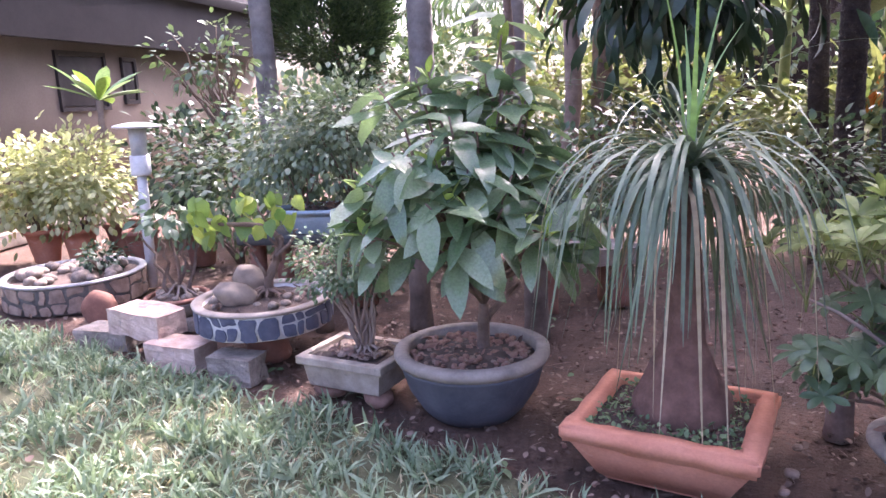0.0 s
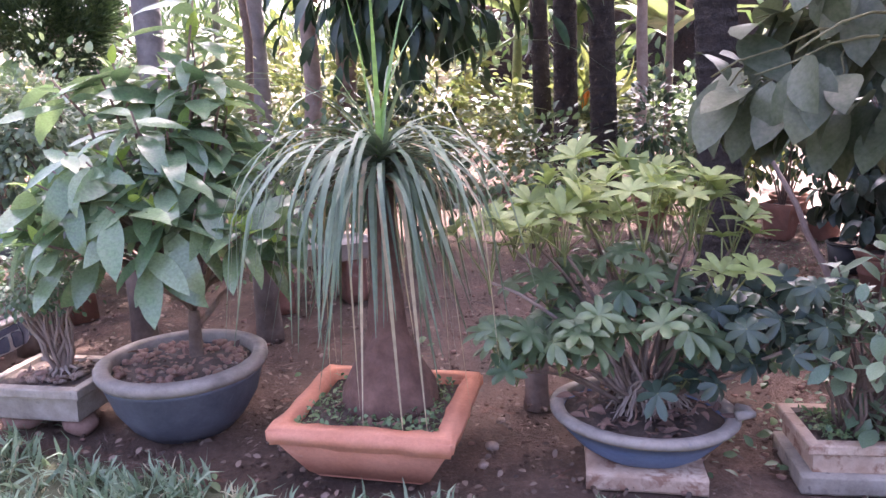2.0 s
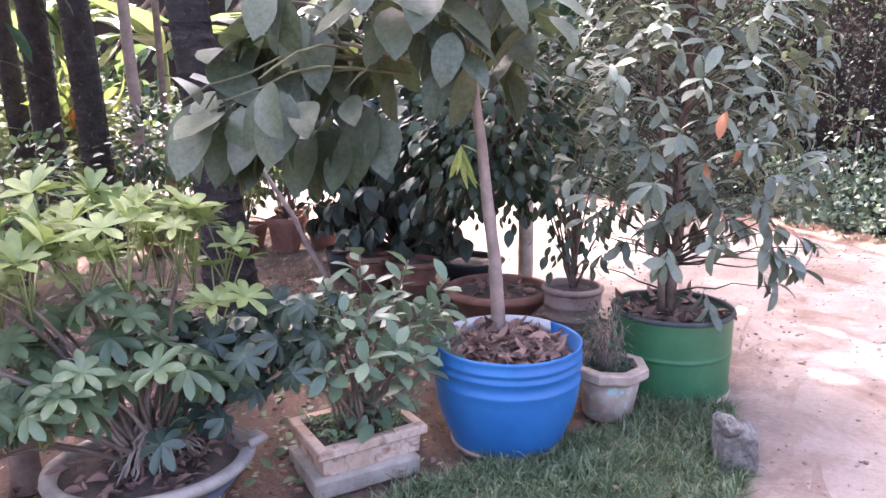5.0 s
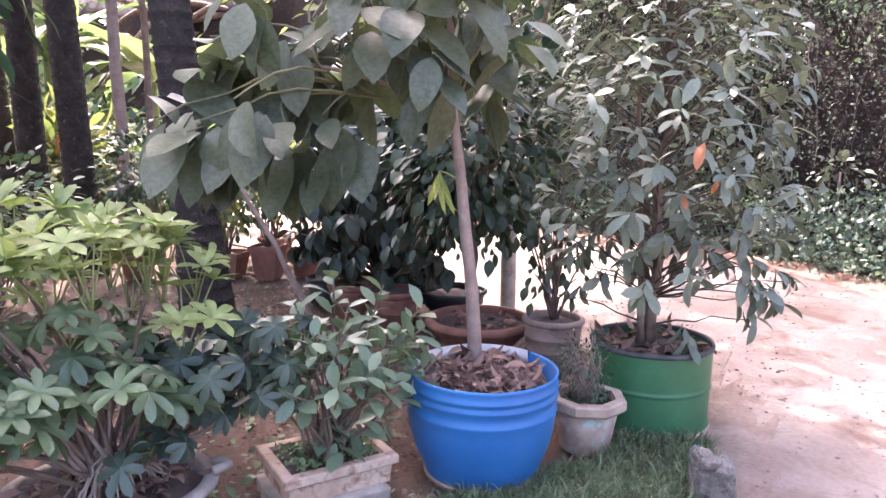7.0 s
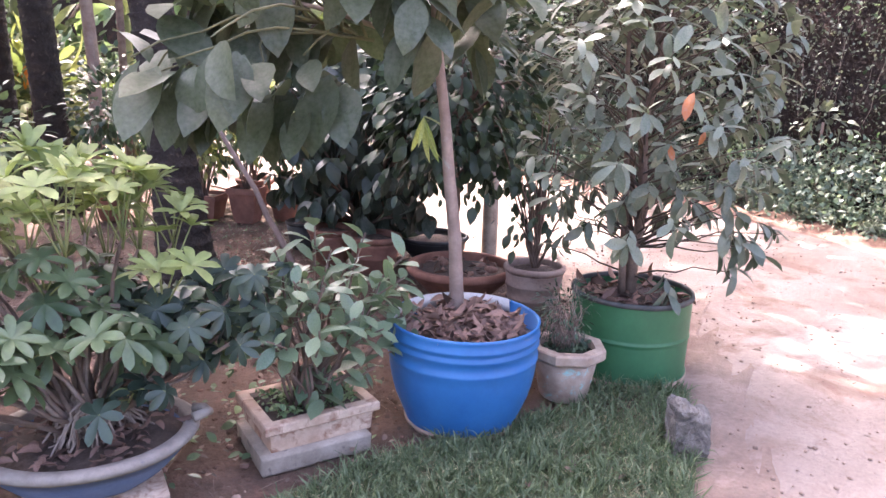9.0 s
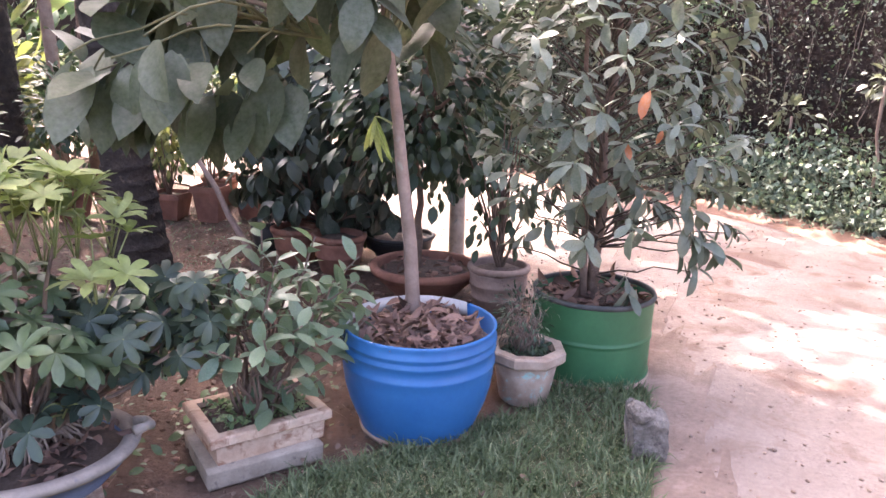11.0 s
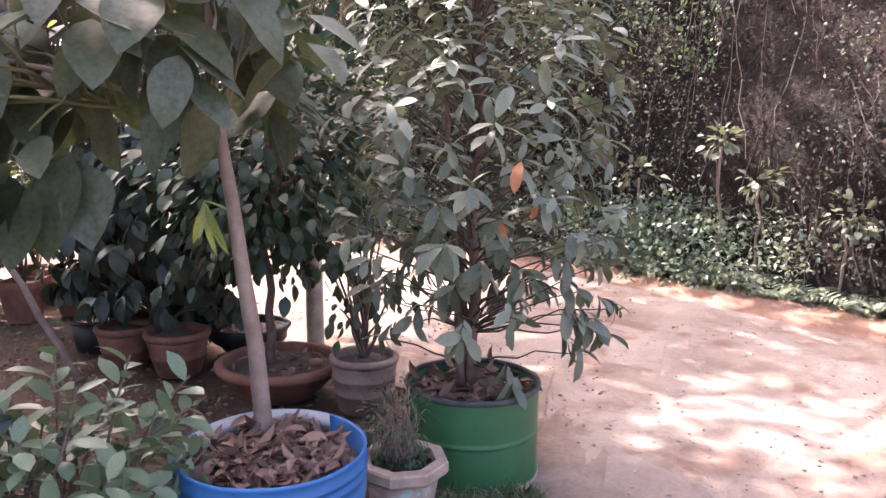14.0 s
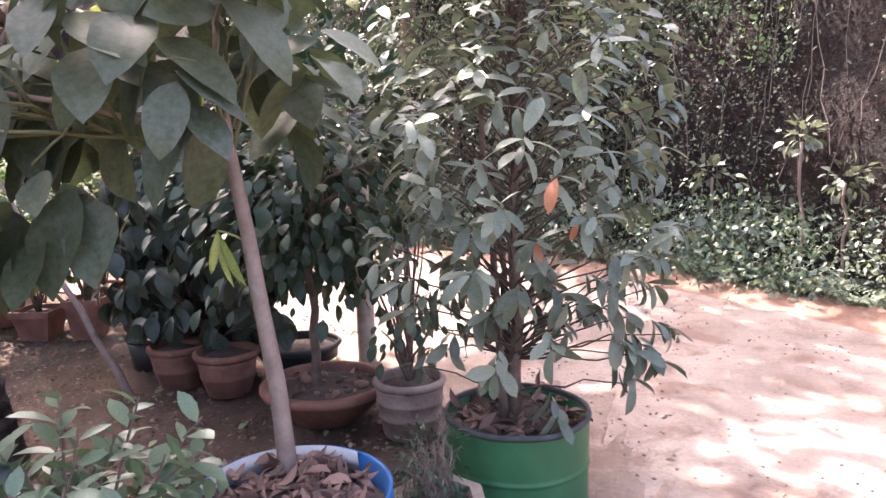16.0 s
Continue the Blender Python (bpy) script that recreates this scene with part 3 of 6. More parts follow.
pebbles("crumbs", 5000, (-2, 4.5), (1.2, 4.5), 0.016, SOIL, 37, on_bed, "crumbs of dark earth on the bed")
pebbles("pebbles", 700, (-2.5, 5), (1.2, 6), 0.024, PEBBLE, 31, on_bed, "small reddish pebbles on bare earth")
pebbles("pebbles", 3000, (3.0, 8), (-2, 4), 0.014, FIELDSTONE, 32, lambda x, y: road_edge(y) < x < bank_foot(y), "fine gravel strewn on the dirt road", 0.006)


def bank_point(y, v, seed=0):
    """A place on the cutting's face; v is the height along it."""
    x = bank_foot(y) + 0.30 * v + 0.9 * max(v - 4.5, 0) + 0.45 * noise.noise(Vector((y * 0.6, v * 0.7, 3))) * min(v, 1) + 0.16 * noise.noise(Vector((y * 2.3, v * 2.1, 8))) * min(v, 1)
    return Vector((x, y, v - 0.03))


bm = bmesh.new()
g = [[bm.verts.new(bank_point(-13 + 0.3 * i, 0.22 * j)) for i in range(130)] for j in range(34)]
for a, b in zip(g, g[1:]):
    for i in range(129):
        bm.faces.new((a[i], a[i + 1], b[i + 1], b[i]))
bmesh.ops.recalc_face_normals(bm, faces=bm.faces)
bank = tagged(part("bank", bm, BANK), "steep red-brown earth cutting beside the road, coloured dark for shade", "bank", kind="structure")


def bank_cover(name, count, yr, vr, size, material, seed, shapes, label, dens=0.0, lift=0.08, droop=0.5):
    rng = np.random.default_rng(seed)
    pos = []
    for _ in range(count):
        y, v = rng.uniform(*yr), rng.uniform(*vr)
        if noise.noise(Vector((y * 0.55, v * 0.55, seed))) + 0.5 * noise.noise(Vector((y * 1.9, v * 1.9, seed))) < dens:
            continue
        c = bank_point(y, v) + Vector((-lift * rng.random() * 3, 0, 0))
        for _ in range(5):
            pos.append(tuple(c + Vector(rng.normal(0, 0.11, 3))))
    pos = np.array(pos)
    way = rng.normal(0, 0.9, pos.shape) + np.array([-0.4, -0.1, -droop])
    up = rng.normal(0, 0.8, pos.shape) + np.array([-0.2, 0, 1.0])
    return tagged(scatter(name, shapes, pos, way, up, size * rng.uniform(0.5, 1.4, len(pos)), material, None, seed), label, "creeper", kind="stuff")


bank_cover("creeper", 11000, (-7, 12), (0.2, 6.5), 0.042, CREEPER, 41, SMALL, "green creeper leaves hanging over the bank", 0.10)
bank_cover("creeper", 12000, (-7, 6), (0.5, 6.5), 0.055, WITHERED, 42, LANCE, "withered brown creeper hanging on the bank, darkened for shade", -0.2)
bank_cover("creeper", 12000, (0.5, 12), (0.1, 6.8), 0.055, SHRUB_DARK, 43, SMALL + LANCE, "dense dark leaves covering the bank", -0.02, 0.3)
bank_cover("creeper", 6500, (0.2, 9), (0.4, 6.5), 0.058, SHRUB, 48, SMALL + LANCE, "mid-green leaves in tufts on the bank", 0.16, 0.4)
bank_cover("creeper", 3200, (0.3, 9), (0.8, 6.5), 0.036, PALE_CREEPER, 45, SMALL, "creeper leaves on the bank, coloured pale as if sunlit", -0.02, 0.28)
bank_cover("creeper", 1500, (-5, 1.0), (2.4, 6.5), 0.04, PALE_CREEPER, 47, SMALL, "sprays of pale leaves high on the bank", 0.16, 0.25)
bank_cover("verge_plants", 3600, (-6, 8), (0.0, 0.70), 0.055, VERGE, 44, SMALL + LANCE, "pale green low plants at the bank's foot", -0.02, 0.36, -0.3)
bank_cover("verge_plants", 4600, (-6, 8), (0.0, 0.75), 0.07, VERGE_DARK, 46, LANCE + SMALL, "blue-green feathery plants at the bank's foot", -0.10, 0.32, -0.4)
for k, (y, dx, rx, rz, size) in enumerate(((0.62, 0.1, 0.26, 0.30, 0.10), (1.7, 0.5, 0.35, 0.6, 0.045), (2.6, 0.4, 0.5, 1.2, 0.05), (3.5, 0.2, 0.7, 1.3, 0.055), (4.6, 0.2, 0.8, 1.3, 0.055), (6.0, 0.3, 0.9, 1.4, 0.06), (-1.9, 0.15, 0.4, 0.35, 0.055))):
    shrub("bank_bush", bank_foot(y) + dx, y, 0, rx, rz, int(4500 * rx * rz) + 120 if k else 90, size, (PALE_CREEPER if k == 0 else CREEPER), "leafy grey-green bush at the bank's foot", 400 + k, SMALL if k == 0 else SMALL + LANCE, each=8, low=0.2, droop=0.6)


RED_EARTH = mat("red_earth", (0.17, 0.09, 0.062), (0.34, 0.20, 0.145), 2.2, 40, 0.95, 0.9, (0.36, 0.27, 0.22), 0.6, size=0.015, fine_mix=0.6)


def earth_strip(name, y0, y1, inner, width, height, label, seed, material=SOIL, ragged=0.25):
    """A ragged, slightly heaped strip of loose red earth lying on the road."""
    bm = bmesh.new()
    rows_ = []
    n = int((y1 - y0) / 0.025)
    for j in range(n + 1):
        y = y0 + (y1 - y0) * j / n
        end = min(1, 5 * j / n, 5 * (n - j) / n)
        w = width * end * (0.75 + 0.5 * noise.noise(Vector((y * 1.6, seed, 0))) + ragged * noise.noise(Vector((y * 6, seed, 4))) + ragged * noise.noise(Vector((y * 17, seed, 9))))
        rows_.append([bm.verts.new((inner(y) + w * i / 9, y, 0.004 + 0.012 * noise.noise(Vector((inner(y) + w * i / 9, y, 7)) * 1.3) + (-0.004 if i in (0, 9) else 0.004 + height * math.sin(math.pi * i / 9) * (0.6 + noise.noise(Vector((w * i / 2, y * 5, seed))))))) for i in range(10)])
    for a, b in zip(rows_, rows_[1:]):
        for i in range(9):
            bm.faces.new((a[i], a[i + 1], b[i + 1], b[i]))
    return tagged(part(name, bm, material), label, "earth", kind="structure")


earth_strip("loose_earth", -6, 7, lambda y: bank_foot(y) - 1.25, 1.2, 0.05, "loose red-brown earth crumbled from the bank", 2, RED_EARTH)
# Trodden earth; this strip also paints the shaded patch beside the green drum.
earth_strip("trodden_earth", -0.9, 4.5, lambda y: road_edge(y) - 0.08, 1.1, 0.003, "trodden red-brown earth along the road's edge, darkened for shade", 5, TRODDEN_SHADE, 0.4)
pebbles("crumbs", 2500, (3.0, 7), (-1, 4.5), 0.015, TRODDEN_SHADE, 36, lambda x, y: 0.45 < x - road_edge(y) < 0.45 + abs(noise.noise(Vector((x * 3, y * 3, 1)))) * 2.2, "crumbs of red earth strewn on the road", 0.008)

bm = bmesh.new()
rr = random.Random(5)
for _ in range(300):
    y, v = rr.uniform(-6, 8), rr.uniform(1.2, 6.5)
    a = bank_point(y, v) + Vector((-0.08, 0, 0))
    ln = rr.uniform(0.5, 1.8)
    b = bank_point(y + rr.uniform(-0.3, 0.3), max(v - ln, 0.1)) + Vector((-rr.uniform(0.03, 0.3), 0, 0))
    tube(bm, bend(a, b, rr.uniform(-0.1, 0.05), 6, 0.05, rr), rr.uniform(0.003, 0.008), 4, False)
tagged(part("hanging_roots", bm, HANGING_ROOT), "thin grey roots hanging down the bank", "roots", kind="stuff")


def fern(x, y, z, r, seed, label="feathery green fern at the bank's foot"):
    rng = np.random.default_rng(seed)
    t = thing("fern", (x, y, z), label, "fern", "ferns")
    P, W, U, S = [], [], [], []
    for k in range(11):
        a = 2 * math.pi * k / 11 + rng.uniform(-0.2, 0.2)
        o = np.array([math.cos(a), math.sin(a), 0])
        h = rng.uniform(0.6, 1.1)
        for i in range(2, 15):
            s = i / 14
            c = o * r * s * 1.05 + np.array([0, 0, r * h * (1.3 * s - 1.1 * s * s)])
            for sd in (-1, 1):
                P.append(c)
                W.append(np.array([-o[1], o[0], 0]) * sd + o * 0.5 + np.array([0, 0, -0.2]))
                U.append([0, 0, 1])
                S.append(0.34 * r * (1.05 - s) + 0.02)
    scatter("fronds", [leaf_shape(1, 0.28, 3, 0.1, 0.15)], np.array(P), np.array(W), np.array(U, float), np.array(S), VERGE, t, seed)
    return t


for k in range(26):
    y = -3.2 + 0.24 * k
    fern(bank_foot(y) - 0.05 - 0.35 * ((k * 7) % 5) / 5, y, 0, 0.34 + 0.2 * ((k * 3) % 4) / 4, 300 + k)
for k, (y, h) in enumerate(((0.1, 1.35), (-0.25, 1.0), (-0.9, 0.75), (0.9, 1.0), (-1.6, 1.1), (1.6, 1.2))):
    rng = np.random.default_rng(60 + k)
    x0 = bank_foot(y) - 0.1
    t = thing("sapling", (x0, y, 0), "thin sapling with pale leaves before the bank", "sapling", "saplings")
    part("stem", tube(bmesh.new(), bend((0, 0, 0), (-0.1, 0.06, h), 0, 6, 0.03), 0.014, 6), PALE_BARK, t)
    crown("crown", ball(8, 0.16, 0.16, 0.15, (-0.1, 0.06, h), rng), 0.05, 9, SMALL, 0.085, PALE_CREEPER, t, 60 + k)

# edging block at the corner of the lawn
t = thing("concrete_block", pose(3.305, 0.60, 0, 0, 0, 30), "broken grey concrete edging block by the road", "block")
bm = block(0.15, 0.13, 0.20, 0, 8, 0.0, 3.0, -0.03)
for v in bm.verts:
    v.co.z += 0.07 * noise.noise(v.co * 11) - 0.12 * max(v.co.x, 0) if v.co.z > 0.1 else 0
part("body", roughen(bm, 0.014, 19, 3.0), BROKEN, t, smooth=False)
bm = bmesh.new()
bmesh.ops.create_icosphere(bm, subdivisions=3, radius=0.5)
bmesh.ops.scale(bm, vec=(0.12, 0.09, 0.07), verts=bm.verts)
bmesh.ops.translate(bm, vec=(-0.02, 0.03, 0.19), verts=bm.verts)
part("chip", roughen(bm, 0.02, 17, 1.0), BROKEN, t, smooth=False)

# ---- house ----
HOUSE_TURN = 78.3
# its long wall runs away from the lawn; local x along the wall, -y out of it
house = thing("house", pose(-4.95, 8.18, 0, 0, 0, HOUSE_TURN), "low beige plastered house under a dark overhanging roof", "house")


def at_house(bm, x, y, z=0.0):
    bmesh.ops.translate(bm, vec=(x, y, z), verts=bm.verts)
    return bm


part("wall", at_house(block(9.4, 0.25, 2.75, 0), 1.6, 0.125), PLASTER, house)
part("plinth", at_house(block(9.5, 0.5, 0.16, 0.01), 1.6, 0.1), GREY_STONE, house)
bm = at_house(block(10.6, 3.4, 0.16, 0.01), 1.6, 1.35, 3.1)
bmesh.ops.rotate(bm, cent=(0, 0, 2.4), matrix=Matrix.Rotation(radians(14), 3, "X"), verts=bm.verts)
part("roof", bm, ROOFING, house)
part("eave_board", at_house(block(10.6, 0.08, 1.0, 0.008), 1.6, -0.34, 2.28), ROOFING, house)
for cx, w, z0, z1 in ((1.30, 0.88, 1.48, 2.18), (2.26, 0.26, 1.55, 2.14)):
    wnd = new("window")
    wnd.parent = house
    wnd.location = (cx, -0.014, 0)
    part("shutter", block(w - 0.08, 0.02, z1 - z0 - 0.08, 0.004, z0=z0 + 0.04), SHUTTER, wnd)
    bm = bmesh.new()
    for sx, sz, ox, oz in ((0.05, z1 - z0, -w / 2, z0), (0.05, z1 - z0, w / 2, z0), (w + 0.05, 0.05, 0, z0 - 0.025), (w + 0.05, 0.05, 0, z1 - 0.025)):
        b2 = bmesh.ops.create_cube(bm, size=1)
        bmesh.ops.scale(bm, vec=(sx, 0.06, sz), verts=b2["verts"])
        bmesh.ops.translate(bm, vec=(ox, 0, oz + sz / 2), verts=b2["verts"])
    part("window_frame", bm, SHUTTER, wnd, smooth=False)


# ---- trunks and trees of the garden ----
def palm(x, y, top, r, material, label, lean=(0, 0), rings=0.13, seed=0, crown_on=True, flare=1.3, foot=0.35):
    pr = random.Random(seed)
    t = thing("palm_tree", (x, y, 0), label, "palm tree", "garden palms")
    bm = bmesh.new()
    pts, rad = [], []
    n = int(top / rings)
    for i in range(n + 1):
        s = i / n
        c = Vector((lean[0] * s * top + 0.02 * math.sin(s * 5 + seed), lean[1] * s * top, s * top))
        q = r * (1 + (flare - 1) * math.exp(-s * top / foot)) * (1 - 0.15 * s)
        for dz, k in ((0, 1.0), (rings * 0.12, 1.03 + pr.uniform(0, 0.04)), (rings * 0.3, 0.975)):
            pts.append(c + Vector((0, 0, dz)))
            rad.append(q * k)
    tube(bm, pts, rad, 16)
    part("trunk", bm, material, t)
    if crown_on:
        P, W, U, S = [], [], [], []
        rng = np.random.default_rng(seed)
        head = np.array(pts[-1])
        for k in range(13):
            a = k * 2.4
            o = np.array([math.cos(a), math.sin(a), 0])
            e = rng.uniform(0.1, 0.9)
            for i in range(3, 26):
                s = i / 25
                c = head + o * 2.3 * s + np.array([0, 0, 2.0 * e * s - 1.7 * s * s])
                for sd in (-1, 1):
                    P.append(c), W.append(np.array([-o[1], o[0], 0]) * sd + o * 0.5 + np.array([0, 0, -0.5])), U.append([0, 0, 1.0]), S.append(0.6 * (1.1 - s) + 0.12)
        scatter("crown", [leaf_shape(1, 0.07, 3, 0.3, 0.3)], np.array(P), np.array(W), np.array(U), np.array(S), CANOPY, t, seed)
    return t


palm(-1.99, 8.19, 7.5, 0.125, PALM_GREY, "pale grey ringed palm trunk behind the shrubs", (0.0, 0), 0.16, 1)
palm(-0.25, 8.27, 10.4, 0.145, PALM_GREY, "smooth grey-brown ringed palm trunk", (0.005, 0), 0.2, 2)
palm(0.86, 8.72, 11.4, 0.125, PALM_GREY, "smooth grey ringed palm trunk among shrubs", (0.0, 0), 0.2, 3)
palm(4.30, 8.31, 7.6, 0.112, PALM_DARK, "slender dark palm trunk", (-0.04, 0.02), 0.12, 4)
palm(4.09, 7.31, 7.4, 0.135, PALM_DARK, "slender blackish palm trunk with rings", (-0.025, 0.01), 0.12, 5)
palm(4.17, 6.60, 7.2, 0.138, PALM_DARK, "dark palm trunk with close rings", (-0.045, 0.02), 0.12, 6)
palm(3.25, 3.55, 7.0, 0.118, PALM_DARK, "thick dark palm trunk close behind the pots", (-0.065, 0.04), 0.09, 7, flare=1.75, foot=0.55)


def trunk_tree(x, y, h, r, material, label, crown_at, crown_r, count, size, leaf, seed, lean=(0, 0), shapes=SMALL, each=14, droop=0.4, name="tree", cat="tree"):
    """A tapered trunk with limbs, and a crown of many leaves with gaps."""
    rng, pr = np.random.default_rng(seed), random.Random(seed)
    t = thing(name, (x, y, 0), label, cat)
    bm = bmesh.new()
    tip = Vector((lean[0] * h, lean[1] * h, h))
    tube(bm, bend((0, 0, -0.02), tip, 0, 9, 0.03 + 0.1 * r, pr), [r * (1.25 if i == 0 else 1 - 0.05 * i) for i in range(10)], 12)
    part("trunk", bm, material, t)
    cs = ball(max(count // each, 5), crown_r[0], crown_r[1], crown_r[2], crown_at, rng)
    for c in cs[:: max(len(cs) // 12, 1)]:
        bm = bmesh.new()
        s = pr.uniform(0.6, 1.0)
        tube(bm, bend(tip * s, c, 0.1, 6, 0.08, pr), [0.5 * r * (1 - 0.13 * i) for i in range(7)], 6)
        part("limb", bm, material, t)
    crown("crown", cs, 0.17 * min(crown_r) + 0.3 * size, each, shapes, size, leaf, t, seed, droop)
    return t


trunk_tree(1.27, 7.3, 4.2, 0.10, PALE_BARK, "brown-trunked tree with dark drooping leaves", (0.55, -1.7, 2.74), (1.0, 0.85, 0.86), 2000, 0.26, MANGO, 70, (0.01, -0.02), LANCE, 12, 0.5)
trunk_tree(4.83, 7.04, 6.0, 0.07, PALE_BARK, "thin pale lichen-spotted trunk among palms", (-0.6, 0.6, 6.8), (2.6, 2.6, 1.2), 3000, 0.22, CANOPY, 71, (-0.01, 0))
trunk_tree(5.13, 6.92, 5.5, 0.045, BARK, "very thin crooked young tree trunk", (0.3, -0.5, 6.2), (1.6, 1.6, 1.0), 1500, 0.2, CANOPY, 72, (-0.03, 0))
trunk_tree(1.9, 8.9, 6.5, 0.14, BARK, "tall shade tree behind the garden", (2.7, -0.6, 7.4), (2.5, 2.4, 1.4), 3600, 0.24, CANOPY, 73, (0.0, -0.02))
trunk_tree(0.75, 7.9, 5.8, 0.05, BARK, "slim dark trunk leaning among shrubs", (-0.3, 0.6, 6.4), (1.2, 1.2, 0.8), 600, 0.22, CANOPY, 74, (-0.02, 0))
trunk_tree(2.4, 9.6, 5.8, 0.10, PALE_BARK, "reddish-brown tree trunk behind palms", (2.3, -2.2, 7.4), (2.8, 2.6, 1.2), 3000, 0.24, CANOPY, 75)

# Tree added to dapple the road with shade; its crown stays out of view.
trunk_tree(11.9, 5.6, 6.5, 0.16, BARK, "leaning tree added on the bank to shade the road", (-4.2, -0.9, 7.4), (2.4, 2.4, 1.0), 3200, 0.24, CANOPY, 76, (-0.2, 0))

palm(0.45, 11.0, 2.7, 0.06, PALM_GREY, "feathery palm with arching sunlit fronds", (0, 0), 0.15, 9)
palm(2.9, 12.0, 2.3, 0.06, PALM_GREY, "feathery palm with arching sunlit fronds", (0, 0), 0.15, 10)

# clipped conifer
t = thing("conifer", (-1.33, 9.2, 0), "dense green clipped conifer with a dark stem", "conifer")
part("trunk", tube(bmesh.new(), bend((0, 0, 0), (0, 0, 2.2), 0, 5), [0.08, 0.07, 0.06, 0.06, 0.05, 0.04], 8), BARK, t)
rng = np.random.default_rng(80)
cs = ball(1900, 0.80, 0.80, 1.05, (0, 0, 2.76), rng, 0.78)
crown("crown", cs, 0.055, 22, [leaf_shape(1, 0.4, 3, 0.2, 0.1)], 0.062, THUJA, t, 80, -0.35, heart=(0, 0, 2.0))

# undergrowth behind the pots
for k, (x, y, rx, rz, cnt, size, m, lab) in enumerate((
        (-0.85, 5.7, 0.75, 0.55, 2600, 0.07, SHRUB_PALE, "grey-green bushy shrub with small leaves"),
        (0.05, 6.2, 0.7, 0.6, 2400, 0.07, SHRUB_PALE, "bushy shrub with pale shining leaves"),
        (-1.9, 6.4, 0.6, 0.55, 1500, 0.07, SHRUB, "low dense green shrub by the lamp"),
        (-2.9, 8.0, 0.55, 0.55, 1300, 0.09, SHRUB_DARK, "rounded dark green shrub near the house"),
        (1.0, 5.6, 0.6, 0.5, 1000, 0.075, SHRUB, "dark low shrub behind the tray"),
        (2.0, 6.3, 0.7, 0.5, 1000, 0.08, SHRUB_DARK, "dark green understorey shrub"),
        (2.9, 5.6, 0.6, 0.45, 800, 0.075, SHRUB, "dark green shrub before the palms"),
        (1.6, 9.4, 1.0, 0.9, 1900, 0.13, SHRUB_WARM, "sunlit yellow-green shrub behind the trunks"),
        (3.0, 10.2, 1.1, 1.0, 1900, 0.14, SHRUB_WARM, "sunlit yellow-green bush between palms"),
        (5.6, 9.6, 0.9, 0.8, 1500, 0.13, SHRUB, "green bush at the roadside"),
        (4.6, 9.2, 0.8, 0.6, 1300, 0.12, SHRUB_WARM, "yellow-green croton bush behind the palms"),
        (6.3, 8.4, 0.6, 0.5, 1000, 0.10, SHRUB, "green potted bush by the road"),
        (-0.2, 10.6, 1.4, 1.0, 2000, 0.15, SHRUB, "tall green bush behind the palms"),
        (5.4, 6.2, 0.45, 0.5, 1000, 0.08, SHRUB_DARK, "thin dark-leaved roadside shrub"))):
    shrub("shrub", x, y, 0, rx, rz, cnt, size, m, lab, 100 + k, low=0.25)

# banana clump
for k, (x, y, h) in enumerate(((5.5, 9.9, 2.2), (6.1, 10.4, 2.6), (4.9, 10.8, 2.4), (6.9, 9.7, 2.0))):
    rng = np.random.default_rng(130 + k)
    t = thing("banana_plant", (x, y, 0), "green banana plant with broad arching leaves", "banana plant", "banana plants")
    part("stem", tube(bmesh.new(), bend((0, 0, 0), (0.05, 0, h), 0, 5), [0.11, 0.10, 0.09, 0.08, 0.07, 0.05], 10), STEM, t)
    a = rng.uniform(0, 6.28, 9)
    way = np.stack([np.cos(a), np.sin(a), rng.uniform(0.2, 1.6, 9)], 1)
    scatter("crown", [leaf_shape(1, 0.26, 8, 0.25, 0.45, wave=0.02), leaf_shape(1, 0.28, 8, 0.3, 0.7, wave=0.03)], np.tile([0.05, 0, h], (9, 1)), way, np.tile([0, 0, 1.0], (9, 1)), rng.uniform(1.2, 1.7, 9), BANANA, t, k)
rng = np.random.default_rng(138)
shrub("heliconia", 4.75, 8.2, 0, 0.35, 0.7, 260, 0.32, SHRUB_WARM, "heliconia with upright leaves behind the palms", 139, LANCE, 5, 6, -0.6, low=0.3)
t = thing("heliconia", (4.95, 8.3, 0), "orange heliconia bracts on tall stems", "flower")
part("stem", tube(bmesh.new(), bend((0, 0, 0), (0, 0, 1.55), 0, 4), 0.012, 6), STEM, t)
crown("bracts", ball(6, 0.09, 0.09, 0.3, (0, 0, 1.45), rng), 0.04, 5, LANCE, 0.2, FLOWER, t, 139, 0.4)

# far trees closing the place
# The trees at x > 12, y < 6 are unseen, added to shade the bank.
for k, (x, y, h, r) in enumerate(((-9, 20, 7, 4), (-2, 21, 8, 4), (3, 20, 7, 3.5), (8, 22, 8, 4), (12.5, 17, 8, 4), (14.5, 10, 10, 4), (13.6, 4.5, 11, 3.0), (13.4, -1.2, 11, 2.8), (17.5, -5, 10, 4), (-16, 14, 8, 4), (17, 21, 9, 5))):
    trunk_tree(x, y, h * 0.6, 0.2, BARK, "distant leafy backdrop or added shade tree", (0, 0, h * 0.55), (r, r, h * 0.45), 860 if x > 12 and y < 6 else 480, 0.42, (SHRUB, CANOPY, SHRUB_WARM)[k % 3], 150 + k, each=16)
for k, (x, y) in enumerate(((-6, 14), (-3.5, 13.5), (-0.5, 14), (2.2, 13.5), (4.8, 14), (7.2, 13.6), (9.6, 13.5))):
    shrub("hedge_bush", x, y, 0, 1.5, 0.6, 650, 0.2, (SHRUB, SHRUB_WARM)[k % 2], "sunlit bush at the garden's far edge", 170 + k, low=0.2)

